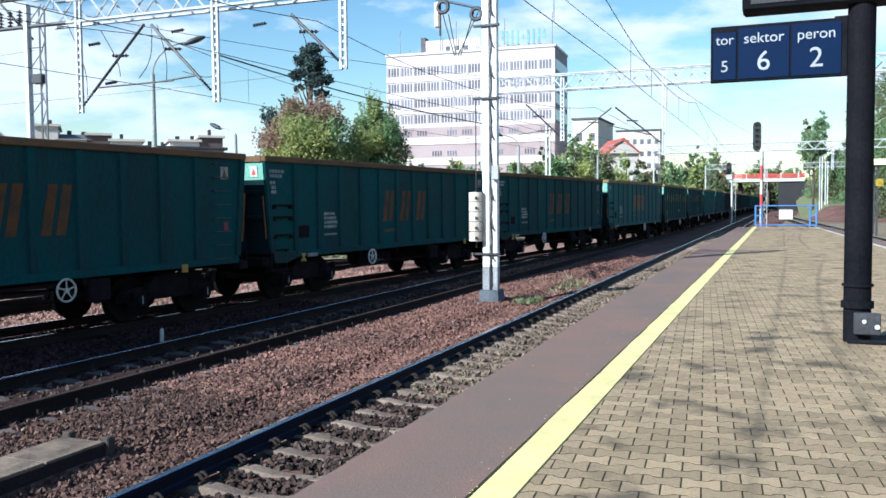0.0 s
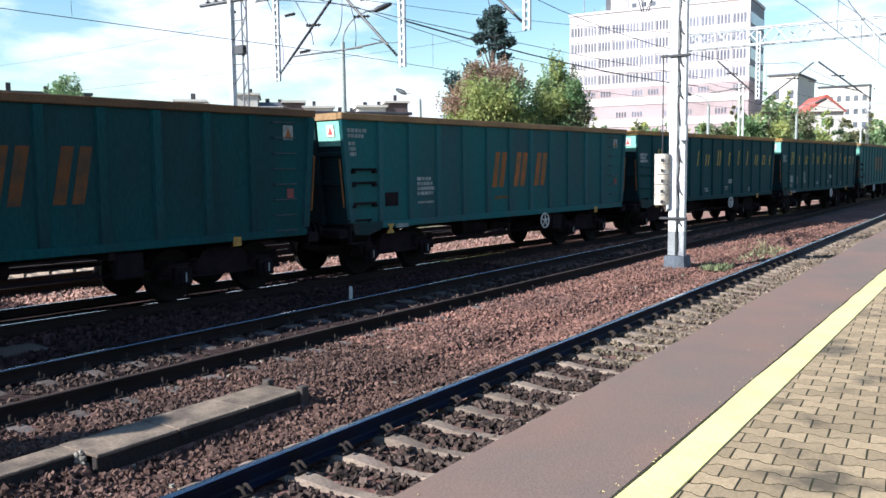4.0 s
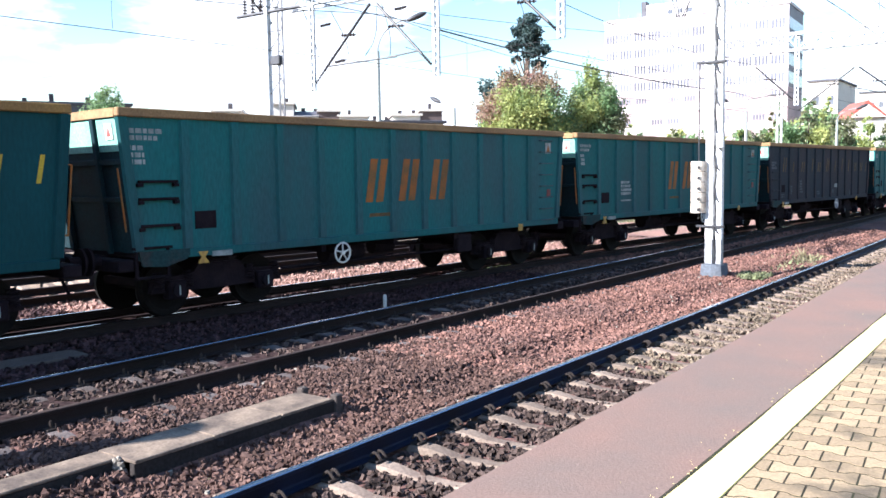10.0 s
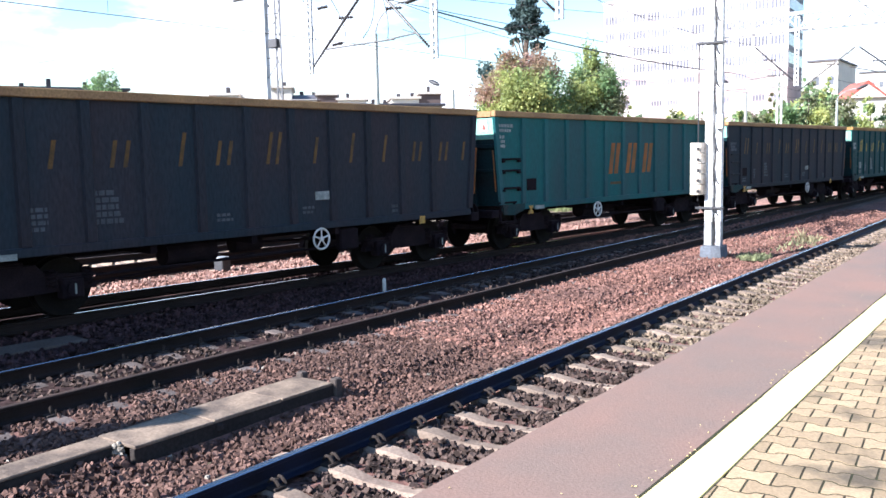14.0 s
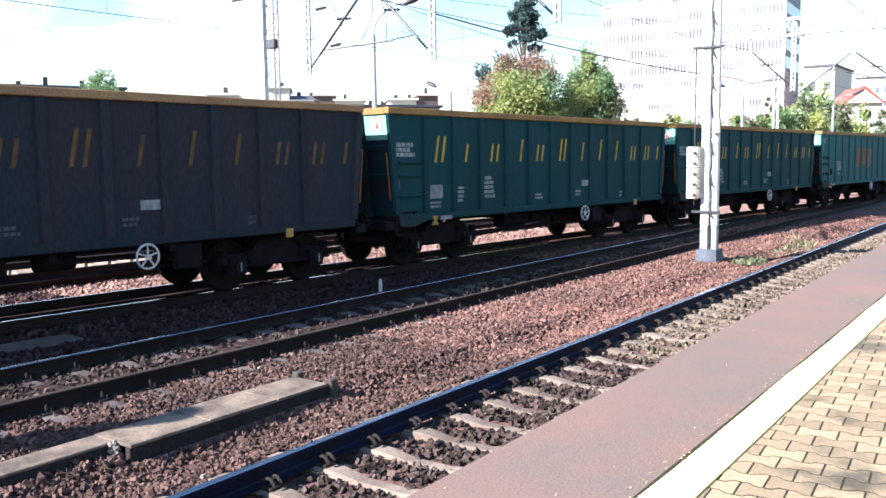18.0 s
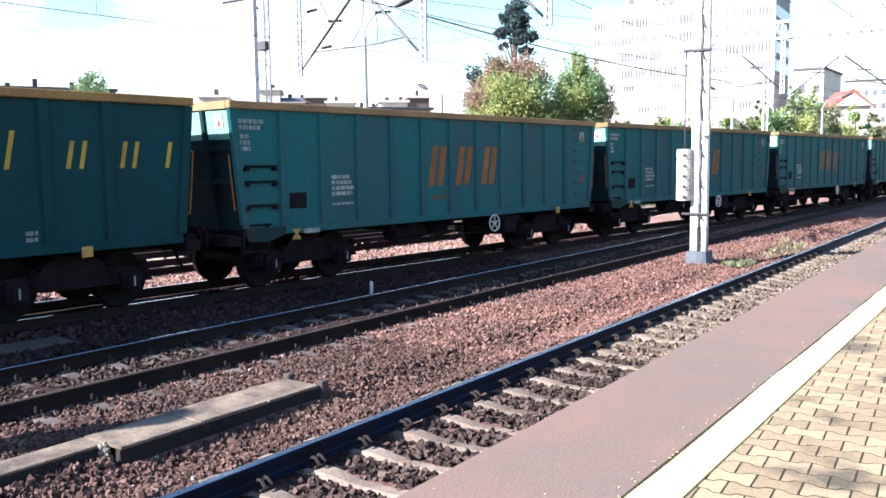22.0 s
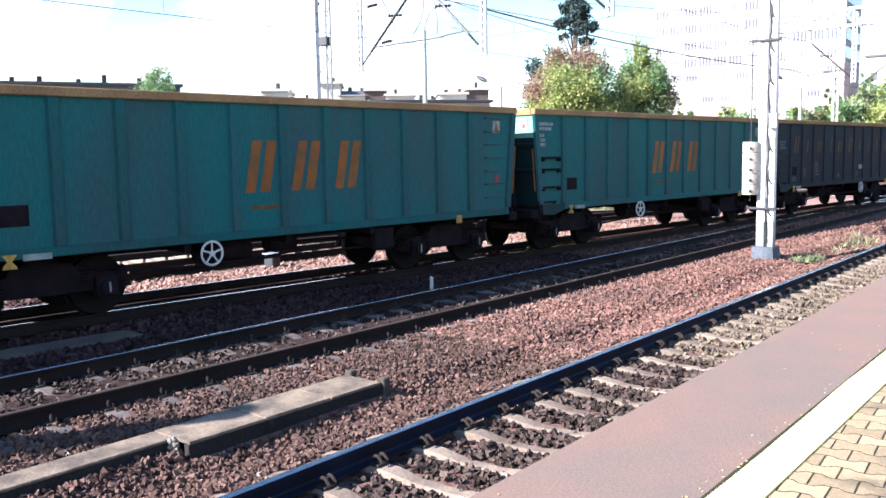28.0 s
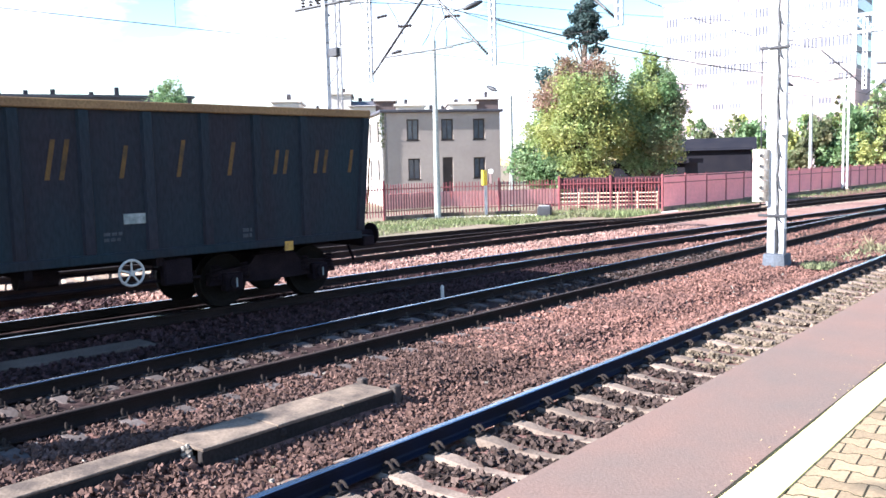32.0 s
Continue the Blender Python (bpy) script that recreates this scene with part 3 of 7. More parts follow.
def stones(name, boxes, keep, material):
    """Crushed stones, joined, over rectangles (x0, y0, x1, y1, count, size)."""
    rng = np.random.default_rng(5)
    cube = np.array([(a, b, c) for a in (-1, 1) for b in (-1, 1) for c in (-1, 1)], float)
    quads = np.array([(0, 1, 3, 2), (4, 6, 7, 5), (0, 4, 5, 1), (2, 3, 7, 6), (0, 2, 6, 4), (1, 5, 7, 3)])
    allv, allf, base = [], [], 0
    for x0, y0, x1, y1, count, size in boxes:
        p = np.stack([rng.uniform(x0, x1, count), rng.uniform(y0, y1, count)], -1)
        p = p[[keep(x, y) for x, y in p]]
        n = len(p)
        r = size * rng.uniform(0.6, 1.5, n)
        shape = cube[None] * rng.uniform(0.35, 1.0, (n, 8, 3)) * np.stack([rng.uniform(1.0, 1.35, n), rng.uniform(0.6, 1, n), rng.uniform(0.45, 0.8, n)], -1)[:, None]
        q, _ = np.linalg.qr(rng.normal(size=(n, 3, 3)))
        v = np.einsum("nij,nkj->nki", q, shape) * r[:, None, None] * 0.5
        v += np.concatenate([p, np.array([[bed(x)] for x, _ in p]) + rng.uniform(-0.01, 0.035, (n, 1))], -1)[:, None]
        allv.append(v.reshape(-1, 3))
        allf.append((quads[None] + 8 * np.arange(n)[:, None, None] + base).reshape(-1, 4))
        base += 8 * n
    v, f = np.concatenate(allv), np.concatenate(allf)
    me = bpy.data.meshes.new(name)
    me.vertices.add(len(v))
    me.vertices.foreach_set("co", v.ravel())
    me.loops.add(f.size)
    me.loops.foreach_set("vertex_index", f.ravel().astype(np.int32))
    me.polygons.add(len(f))
    me.polygons.foreach_set("loop_start", np.arange(0, f.size, 4, dtype=np.int32))
    me.update(calc_edges=True)
    me.shade_flat()
    me.materials.append(M[material])
    return tagged(new(name, me), "loose reddish crushed stones of the ballast", "ballast stones", kind="stuff")


RAIL = [(-0.075, -0.172), (0.075, -0.172), (0.075, -0.16), (0.02, -0.146), (0.009, -0.13), (0.009, -0.05), (0.036, -0.036), (0.036, -0.007), (0.027, 0), (-0.027, 0), (-0.036, -0.007), (-0.036, -0.036), (-0.009, -0.05), (-0.009, -0.13), (-0.02, -0.146), (-0.075, -0.16)]


def track(xf, y0, y1, s0, s1, spacing, label, clips=(0, 0), bolts=False, bearer="sleeper", sunk=0.0, steel="rail", heads=("railhead", "railhead")):
    """Two rails on sleepers along the centre line xf; clips: the stretch whose fastenings show."""
    ob = empty("railway_track", pose(0, 0, 0), label, "railway track", "tracks of the yard", "structure")
    ys = np.arange(y0, y1 + 0.1, 3.0)
    for side in (-1, 1):
        path = []
        for y in ys:
            d = xf(y + 0.5) - xf(y - 0.5)
            path.append((xf(y) + side * 0.7535, y - side * 0.7535 * d, 0))
        sweep("rail", RAIL, path, M[steel], ob, (-0.0075, M[heads[side > 0]]))
    bm = bmesh.new()
    # high at the rail seats, lower and narrower in the middle and at the ends
    rows = []
    for x, z, w in ((-1.28, -0.215, 0.1), (-1.1, -0.178, 0.1), (-0.46, -0.178, 0.095), (-0.2, -0.212, 0.075), (0.2, -0.212, 0.075), (0.46, -0.178, 0.095), (1.1, -0.178, 0.1), (1.28, -0.215, 0.1)):
        rows.append([bm.verts.new(p) for p in ((x, -w - 0.05, -0.4), (x, w + 0.05, -0.4), (x, w, z - 0.02), (x, w - 0.02, z), (x, -w + 0.02, z), (x, -w, z - 0.02))])
    for a, b in zip(rows[:-1], rows[1:]):
        for k in range(6):
            bm.faces.new((a[k], b[k], b[(k + 1) % 6], a[(k + 1) % 6]))
    bm.faces.new(rows[0])
    bm.faces.new(rows[-1][::-1])
    bmesh.ops.recalc_face_normals(bm, faces=bm.faces)
    first = None
    y = s0
    clip = None
    while y < s1:
        a = -math.degrees(math.atan(xf(y + 0.5) - xf(y - 0.5)))
        m = pose(xf(y), y, -sunk + random.uniform(-0.006, 0.006), 0, 0, a + random.uniform(-0.5, 0.5))
        if first is None:
            first = part("sleeper", bm, M[bearer], ob)
            first.matrix_basis = m
        else:
            share("sleeper", first, ob, m)
        if clips[0] <= y <= clips[1]:
            for u in (-0.7535, 0.7535):
                for s in (-1, 1):
                    if clip is None:
                        cb = bmesh.new()
                        box(cb, -0.06, -0.065, -0.178, 0.05, 0.065, -0.155, 0.008)
                        if bolts:
                            cyl(cb, (0.0, 0.0, -0.155), (0.0, 0.0, -0.075), 0.009, n=6)
                            cyl(cb, (0.0, 0.0, -0.105), (0.0, 0.0, -0.085), 0.018, n=6)
                            cyl(cb, (0.045, 0.03, -0.155), (0.045, 0.03, -0.11), 0.008, n=6)
                        for q in () if bolts else (-0.035, 0.035):
                            arc = [Vector((-0.05 + 0.115 * k / 6, q, -0.15 + 0.062 * math.sin(math.pi * (0.12 + 0.8 * k / 6)))) for k in range(7)]
                            for u0, u1 in zip(arc[:-1], arc[1:]):
                                cyl(cb, u0, u1, 0.014, n=6)
                        cyl(cb, (0.0, 0, -0.155), (0.0, 0, -0.1), 0.02, n=6)
                        clip = part("rail_clip", cb, M["steel"], ob)
                        clip.matrix_basis = m @ pose(u + s * 0.125, 0, 0, 0, 0, 0 if s > 0 else 180)
                    else:
                        share("rail_clip", clip, ob, m @ pose(u + s * 0.125, 0, 0, 0, 0, 0 if s > 0 else 180))
        y += spacing
    return ob


def white_x(y):
    return 3.39 - 0.0587 * (y - 34.2)


def platform():
    ob = empty("platform", pose(0, 0, 0), "island platform with concrete edge, red strip and paved walk", "platform", kind="structure")

    def slab(name, xa, xb, z0, z1, material, y0=-14.0, y1=61.5, step=2.0, jag=0.0):
        ys = np.arange(y0, y1 + 0.01, step)
        vs, fs = [], []
        for y in ys:
            j = random.uniform(-jag, jag)
            vs += [(xa(y) + j, y, z0), (xb(y), y, z0), (xb(y), y, z1), (xa(y) + j, y, z1)]
        for i in range(len(ys) - 1):
            for k in range(4):
                fs.append((4 * i + k, 4 * i + (k + 1) % 4, 4 * i + 4 + (k + 1) % 4, 4 * i + 4 + k))
        n = 4 * (len(ys) - 1)
        fs += [(3, 2, 1, 0), (n, n + 1, n + 2, n + 3)]
        return mesh_of(name, vs, fs, [material], ob)

    slab("base", lambda y: edge_x(y) + 0.06, lambda y: white_x(y) + 0.95, GROUND - 0.1, PLAT - 0.045, M["edge"])
    slab("edge_beam", edge_x, lambda y: edge_x(y) + 0.42, PLAT - 0.2, PLAT - 0.008, M["edge"], jag=0.006)
    slab("red_strip", lambda y: edge_x(y) + 0.004, lambda y: line_x(y) - 0.03, PLAT - 0.12, PLAT, M["strip"], jag=0.004)["label"] = "faded red asphalt edge strip"
    slab("yellow_line", line_x, lambda y: line_x(y) + 0.243, PLAT - 0.05, PLAT + 0.012, M["yellow"], step=0.5, jag=0.008)["label"] = "pale yellow painted safety line"
    slab("white_line", white_x, lambda y: white_x(y) + 0.12, PLAT - 0.05, PLAT + 0.012, M["white"], jag=0.01)["label"] = "worn white safety line"
    slab("far_strip", lambda y: white_x(y) + 0.12, lambda y: white_x(y) + 0.95, PLAT - 0.05, PLAT, M["strip"])
    slab("sand_bed", lambda y: line_x(y) - 0.035, lambda y: white_x(y) + 0.02, PLAT - 0.09, PLAT - 0.0005, M["joint"])
    return ob


def pavers(parent):
    """Waisted concrete pavers in staggered rows."""
    w, d, e, q, g = 0.234, 0.168, 0.018, 0.034, 0.004
    a, b = w / 2 - g, d / 2 - 0.0085
    half = [(-a, b + q / 2), (-w / 4 - e, b + q / 2), (-w / 4 + e, b - q / 2), (w / 4 - e, b - q / 2), (w / 4 + e, b + q / 2), (a, b + q / 2)]
    ring_ = half + [(x, -y) for x, y in half[::-1]]
    n = len(ring_)
    top = [(x * 0.982, y * 0.978, 0.002) for x, y in ring_]
    low = [(x, y, -0.006) for x, y in ring_]
    base = [(x, y, -0.03) for x, y in ring_]
    verts = top + low + base
    faces = [tuple(range(n))[::-1]]
    for k in (0, n):
        faces += [(k + i, k + (i + 1) % n, k + n + (i + 1) % n, k + n + i) for i in range(n)]
    turn = pose(0, 0, 0, 0, 0, 4.7)
    spots = []
    for j in range(-100, 390):
        for i in range(-30, 95):
            p = turn @ Vector(((i + 0.5 * (j % 2)) * w, 2.0 + j * d, 0))
            if line_x(p.y) + 0.243 - w * 0.42 < p.x < white_x(p.y) + w * 0.42 and -13.8 < p.y < 61.2:
                spots.append(p)
    near = [p for p in spots if 3.8 < p.y < 7.1 and -1.6 < p.x < 2.2]
    rng = random.Random(3)
    picked = near[:300]
    chosen = {id(p) for p in picked}
    proto = None
    for p in picked:
        m = Matrix.Translation((p.x, p.y, PLAT + rng.uniform(-0.0008, 0.0008))) @ turn @ pose(0, 0, 0, rng.uniform(-0.15, 0.15), rng.uniform(-0.15, 0.15), rng.uniform(-0.8, 0.8))
        if proto is None:
            proto = mesh_of("paver", verts, faces, [M["paver"]], parent)
            proto.matrix_basis = m
        else:
            share("paver", proto, parent, m)
    vs, fs = [], []
    for p in spots:
        if id(p) in chosen:
            continue
        m = Matrix.Translation((p.x, p.y, PLAT + rng.uniform(-0.0008, 0.0008))) @ turn @ pose(0, 0, 0, rng.uniform(-0.15, 0.15), rng.uniform(-0.15, 0.15), rng.uniform(-0.8, 0.8))
        k = len(vs)
        vs += [m @ Vector(v) for v in verts]
        fs += [tuple(k + i for i in f) for f in faces]
    rest = mesh_of("pavers", vs, fs, [M["paverflat"]], parent)
    rest["kind"] = "stuff"


def cable_trough():
    """Concrete cable duct with lids between the tracks, its near stretch without lids."""
    ob = empty("cable_duct", pose(-6.6, 5.4, 0), "low concrete cable duct with flat lids beside the ballast", "cable duct")
    for k, (y0, y1) in enumerate(((4.21, 5.05), (5.065, 5.9), (5.92, 6.66))):
        bm = box(bmesh.new(), -0.28, y0 - 5.4, -0.108, 0.268, y1 - 5.4, -0.078 + 0.005 * (k % 2), 0.006)
        part("lid", bm, M["concrete"], ob, "worn concrete lid").rotation_euler.z = radians((0.3, -0.5, 0.4)[k])
    for x0, x1 in ((-0.27, -0.2), (0.19, 0.262)):
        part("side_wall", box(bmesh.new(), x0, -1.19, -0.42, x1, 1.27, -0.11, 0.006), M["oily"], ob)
    part("end_block", box(bmesh.new(), 0.2, 1.27, -0.42, 0.3, 1.38, -0.04, 0.012), M["edge"], ob)
    part("end_block", box(bmesh.new(), -0.3, 1.26, -0.42, -0.2, 1.36, -0.03, 0.012), M["edge"], ob)
    # curb body carries painted shade; the thin top keeps the plain concrete
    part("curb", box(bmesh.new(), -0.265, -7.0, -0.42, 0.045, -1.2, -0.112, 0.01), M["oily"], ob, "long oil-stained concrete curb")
    part("curb_top", box(bmesh.new(), -0.27, -7.0, -0.11, 0.05, -1.2, -0.082, 0.008), M["concrete"], ob, "worn pale top of the curb")
    part("chip", box(bmesh.new(), 0.12, -0.32, -0.2, 0.285, -0.24, -0.115, 0.02), M["oily"], ob)
    rng = random.Random(12)
    bm = bmesh.new()
    for k in range(16):
        u = k / 15
        r = rng.uniform(0.02, 0.042)
        at = Vector((0.06 + rng.uniform(-0.035, 0.05) + 0.03 * u, -1.22 + rng.uniform(-0.05, 0.03), -0.09 - 0.22 * u))
        vs = bmesh.ops.create_icosphere(bm, subdivisions=1, radius=r, matrix=Matrix.Translation(at))["verts"]
        for v in vs:
            v.co += Vector((rng.uniform(-1, 1), rng.uniform(-1, 1), rng.uniform(-1, 1))) * r * 0.35
    part("broken_mortar", bm, M["mortar"], ob, "crumbled pale mortar at the joint")


def marker_stake():
    ob = empty("marker_stake", pose(-10.35, 12.35, 0), "short white marker post beside the rail", "marker post")
    bm = cyl(bmesh.new(), (0, 0, GROUND), (0, 0, 0.07), 0.035, n=10)
    part("post", bm, M["white_paint"], ob)
    bm = cyl(bmesh.new(), (0, 0, 0.07), (0, 0, 0.1), 0.035, 0.02, n=10)
    part("cap", bm, M["white_paint"], ob)


M["mortar"] = mat("pale_mortar", (0.26, 0.23, 0.19), 0.95, bump=0.5)


def loose_slab():
    ob = empty("concrete_slab", pose(-11.75, 5.0, -0.24, 0, 0, -5), "flat grey concrete slab lying between the tracks", "concrete slab")
    part("slab", box(bmesh.new(), -0.28, -3.2, 0, 0.28, 1.9, 0.07, 0.015), M["edge"], ob)
    part("joint_cover", box(bmesh.new(), -0.3, -0.7, 0.07, 0.3, -0.55, 0.085, 0.005), M["edge"], ob)
    ob = empty("point_box", pose(-16.0, 13.2, GROUND), "small dark steel box beside the rail", "trackside box")
    part("body", box(bmesh.new(), -0.16, -0.12, 0, 0.16, 0.12, 0.42, 0.02), M["dark_steel"], ob)
    part("lid", box(bmesh.new(), -0.19, -0.15, 0.423, 0.19, 0.15, 0.46, 0.01), M["grey_steel"], ob)


ground_sheet()
ballast_bed()
grass_bank()
loose_slab()
track(lambda y: X_N, -12, 225, 3.2, 75, 0.592, "near track with a polished rail on concrete sleepers", (3, 24), steel="rail_blue")
track(x_t2, -21, 233, -3.9, 80, 0.6, "second track with worn rails on concrete sleepers", (2.4, 16), True, "sleeper_old", heads=("railhead", "rail_worn"))
track(x_t3, -21, 60, -3.8, 58, 0.6, "third track under the freight train, with rusty rails", sunk=0.045)
track(x_t4, -21, 84, 6, 66, 0.6, "rusty far siding curving towards the others", heads=("rail_worn", "rail_worn"))
track(x_t5, -9, 33, 6, 33, 0.6, "rusty siding that joins the next one", heads=("rail_worn", "rail_worn"))
track(lambda y: white_x(y) + 2.75, 6, 150, 20, 80, 0.6, "track on the other side of the platform")
PLATFORM = platform()
pavers(PLATFORM)
cable_trough()
marker_stake()


def clear_of_tracks(x, y):
    if abs(x + 6.6) < 0.31 and 4.15 < y < 6.8 or -6.9 < x < -6.53 and y < 4.25:
        return False
    if abs(x + 11.75 - 0.087 * (y - 5)) < 0.34 and 1.6 < y < 7.0:
        return False
    for xf, s0, sp, cover in ((lambda v: X_N, 3.2, 0.592, 0.12), (x_t2, -3.9, 0.6, 0.12 if y < 13 else 0.6), (x_t3, -3.8, 0.6, 0.8)):
        u = abs(x - xf(y))
        if abs(u - 0.7535) < 0.09:
            return False
        if u < 1.3 and abs(((y - s0) / sp + 0.5) % 1 - 0.5) * sp < 0.12:
            return random.random() < cover
    return x < edge_x(y) - 0.02


def on_bed(x, y):
    return clear_of_tracks(x, y)


def in_track_two(x, y):
    return clear_of_tracks(x, y) and abs(x - x_t2(y)) < 0.7


stones("ballast_stones", [(-8.4, 1.8, -4.95, 10.5, 29000, 0.052)], on_bed, "stone")
stones("ballast_stones", [(-8.4, 9.3, -4.95, 15, 14500, 0.057), (-8.2, 15, -4.95, 26, 15000, 0.05), (-8.2, 26, -4.95, 40, 5000, 0.06), (-12, 23, -8, 38, 6000, 0.08)], on_bed, "stone_red")
stones("track_stones", [(-4.95, 1.8, -2.9, 10, 9000, 0.058), (-9.8, 1.0, -8.2, 7.5, 2600, 0.06), (-9.8, 7.5, -8.0, 14, 1000, 0.06), (-9.8, 14.0, -8.0, 30, 3500, 0.07)], lambda x, y: in_track_two(x, y) if x < -6 else clear_of_tracks(x, y), "stone_dark")
# shadow of the train painted into the stones
stones("oily_stones", [(-17.5, 1, -14.4, 9, 2600, 0.07), (-13.6, 1.0, -9.85, 19, 14000, 0.062)], on_bed, "stone_shade")
stones("ballast_stones", [(-13.2, 19, -9.85, 23, 3000, 0.065)], on_bed, "stone")
stones("verge_stones", [(-17.5, 9, -14.2, 14, 1800, 0.07), (-17.5, 14, -13.0, 32, 6000, 0.075)], lambda x, y: x < x_t3(y) - 1.1 and clear_of_tracks(x, y), "stone_pale")
stones("track_stones", [(-4.95, 10, -2.9, 26, 8500, 0.062), (-4.95, 26, -2.9, 45, 4500, 0.07)], clear_of_tracks, "stone_grey")
stones("pale_stones", [(-8.2, 2.0, -5.0, 24, 170, 0.055)], on_bed, "mortar")


# ---- the freight train ----
M["rusty"] = mat("rust_stained_panel", (0.012, 0.034, 0.037), 0.75, other=(0.03, 0.028, 0.027), scale=3.0, fine=25, mix=(0.4, 0.6), spec=0.12)
# end wall paint darkened for the shade between two wagons
M["end_paint"] = mat("shade_dark_end_paint", (0.008, 0.026, 0.032), 0.75, other=(0.012, 0.018, 0.022), scale=1.5, fine=25, spec=0.1)
# lighter copy of the end's paint, for where the sun reaches it
M["mint"] = mat("sunlit_mint_paint", (0.2, 0.42, 0.34), 0.6, other=(0.16, 0.36, 0.3), scale=2.0, fine=25, bump=0.05, spec=0.2)
M["lift_mark"] = mat("dirty_yellow_mark", (0.38, 0.22, 0.03), 0.6, other=(0.25, 0.14, 0.03), scale=8)
M["label_dim"] = mat("worn_white_marking_paint", (0.045, 0.052, 0.065), 0.75, other=(0.026, 0.034, 0.045), scale=6, fine=50)
M["red_dim"] = mat("faded_red_square", (0.16, 0.03, 0.03), 0.7, other=(0.1, 0.03, 0.03), scale=6)
BODY, HALF, PITCH = 12.55, 1.45, 13.26
LETTERS = [(1.26, 1.0, 0.30, 3), (2.32, 0.72, 0.2, 2), (3.28, 0.72, 0.3, 5), (4.48, 0.95, 0.1, 1), (5.2, 0.72, 0.3, 5), (6.27, 1.0, 0.28, 4), (7.37, 0.85, 0.2, 2), (8.31, 1.0, 0.1, 1), (9.23, 0.95, 0.1, 1), (10.13, 0.72, 0.28, 4), (11.0, 0.72, 0.28, 5), (11.8, 0.72, 0.2, 2)]


def slanted(bm, y, z, w, h, lean=0.2, x=HALF - 0.055):
    """A flat leaning bar on the wagon's side, a few millimetres proud."""
    o = [(y, z), (y + w, z), (y + w + lean * h, z + h), (y + lean * h, z + h)]
    return prism(bm, o, x, x + 0.006, "x")


def letter_bars(wagon, style, dim=False):
    """Plain leaning bars in the place of the painted name."""
    if style == "orange":
        for y in (5.3, 6.27, 7.25):
            for u, w in ((0.0, 0.2), (0.3, 0.2)):
                bm = slanted(bmesh.new(), y + u, 1.8, w, 0.88)
                part("painted_bar", bm, M["orange_dim" if dim else "orange"], wagon, "broad leaning orange bar")
        part("painted_bar", slanted(bmesh.new(), 5.4, 1.5, 0.62, 0.07), M["faded"], wagon, "thin faded bar")
        return
    m = M["gold"] if style == "gold" else M["faded"]
    for y, size, w, kind in LETTERS:
        h = 0.58 * size
        at = y + 0.22
        for u in (0.0, w - 0.075) if kind > 2 else (0.0,):
            part("painted_bar", slanted(bmesh.new(), at + u, 2.28, 0.07, h), m, wagon, "thin leaning painted bar")


def data_block(wagon, y, z, w, rows, row=0.075, gap=0.035):
    """Rows of small white painted bars."""
    bm = bmesh.new()
    rng = random.Random(int(y * 100 + z * 10))
    for i in range(rows):
        u = 0.0
        end = w * rng.uniform(0.7, 1.0)
        while u < end:
            step = rng.uniform(0.05, 0.14)
            box(bm, HALF - 0.058, y + u, z - i * (row + gap), HALF - 0.05, y + min(u + step, end), z - i * (row + gap) + row)
            u += step + 0.025
    part("data_marking", bm, M["label_dim" if wagon["label"].split()[1] == "sooty" else "label"], wagon, "small white painted data bars")


def tube_of(bm, path, r, n=5):
    """Adds one bent bar along a path."""
    path = [Vector(p) for p in path]
    rows = []
    for i, p in enumerate(path):
        d = (path[min(i + 1, len(path) - 1)] - path[max(i - 1, 0)]).normalized()
        q = d.to_track_quat("Z", "Y").to_matrix()
        rows.append([bm.verts.new(p + q @ Vector((r * math.cos(k * math.tau / n), r * math.sin(k * math.tau / n), 0))) for k in range(n)])
    for a, b in zip(rows[:-1], rows[1:]):
        for k in range(n):
            bm.faces.new((a[k], a[(k + 1) % n], b[(k + 1) % n], b[k]))
    return bm


def turned(bm, profile, n=28):
    """Adds a body turned about the x axis from (x, radius) points."""
    rows = [[bm.verts.new((x, r * math.cos(k * math.tau / n), r * math.sin(k * math.tau / n))) for k in range(n)] for x, r in profile]
    for a, b in zip(rows[:-1], rows[1:]):
        for k in range(n):
            bm.faces.new((a[k], a[(k + 1) % n], b[(k + 1) % n], b[k]))
    bmesh.ops.recalc_face_normals(bm, faces=bm.faces)
    return bm


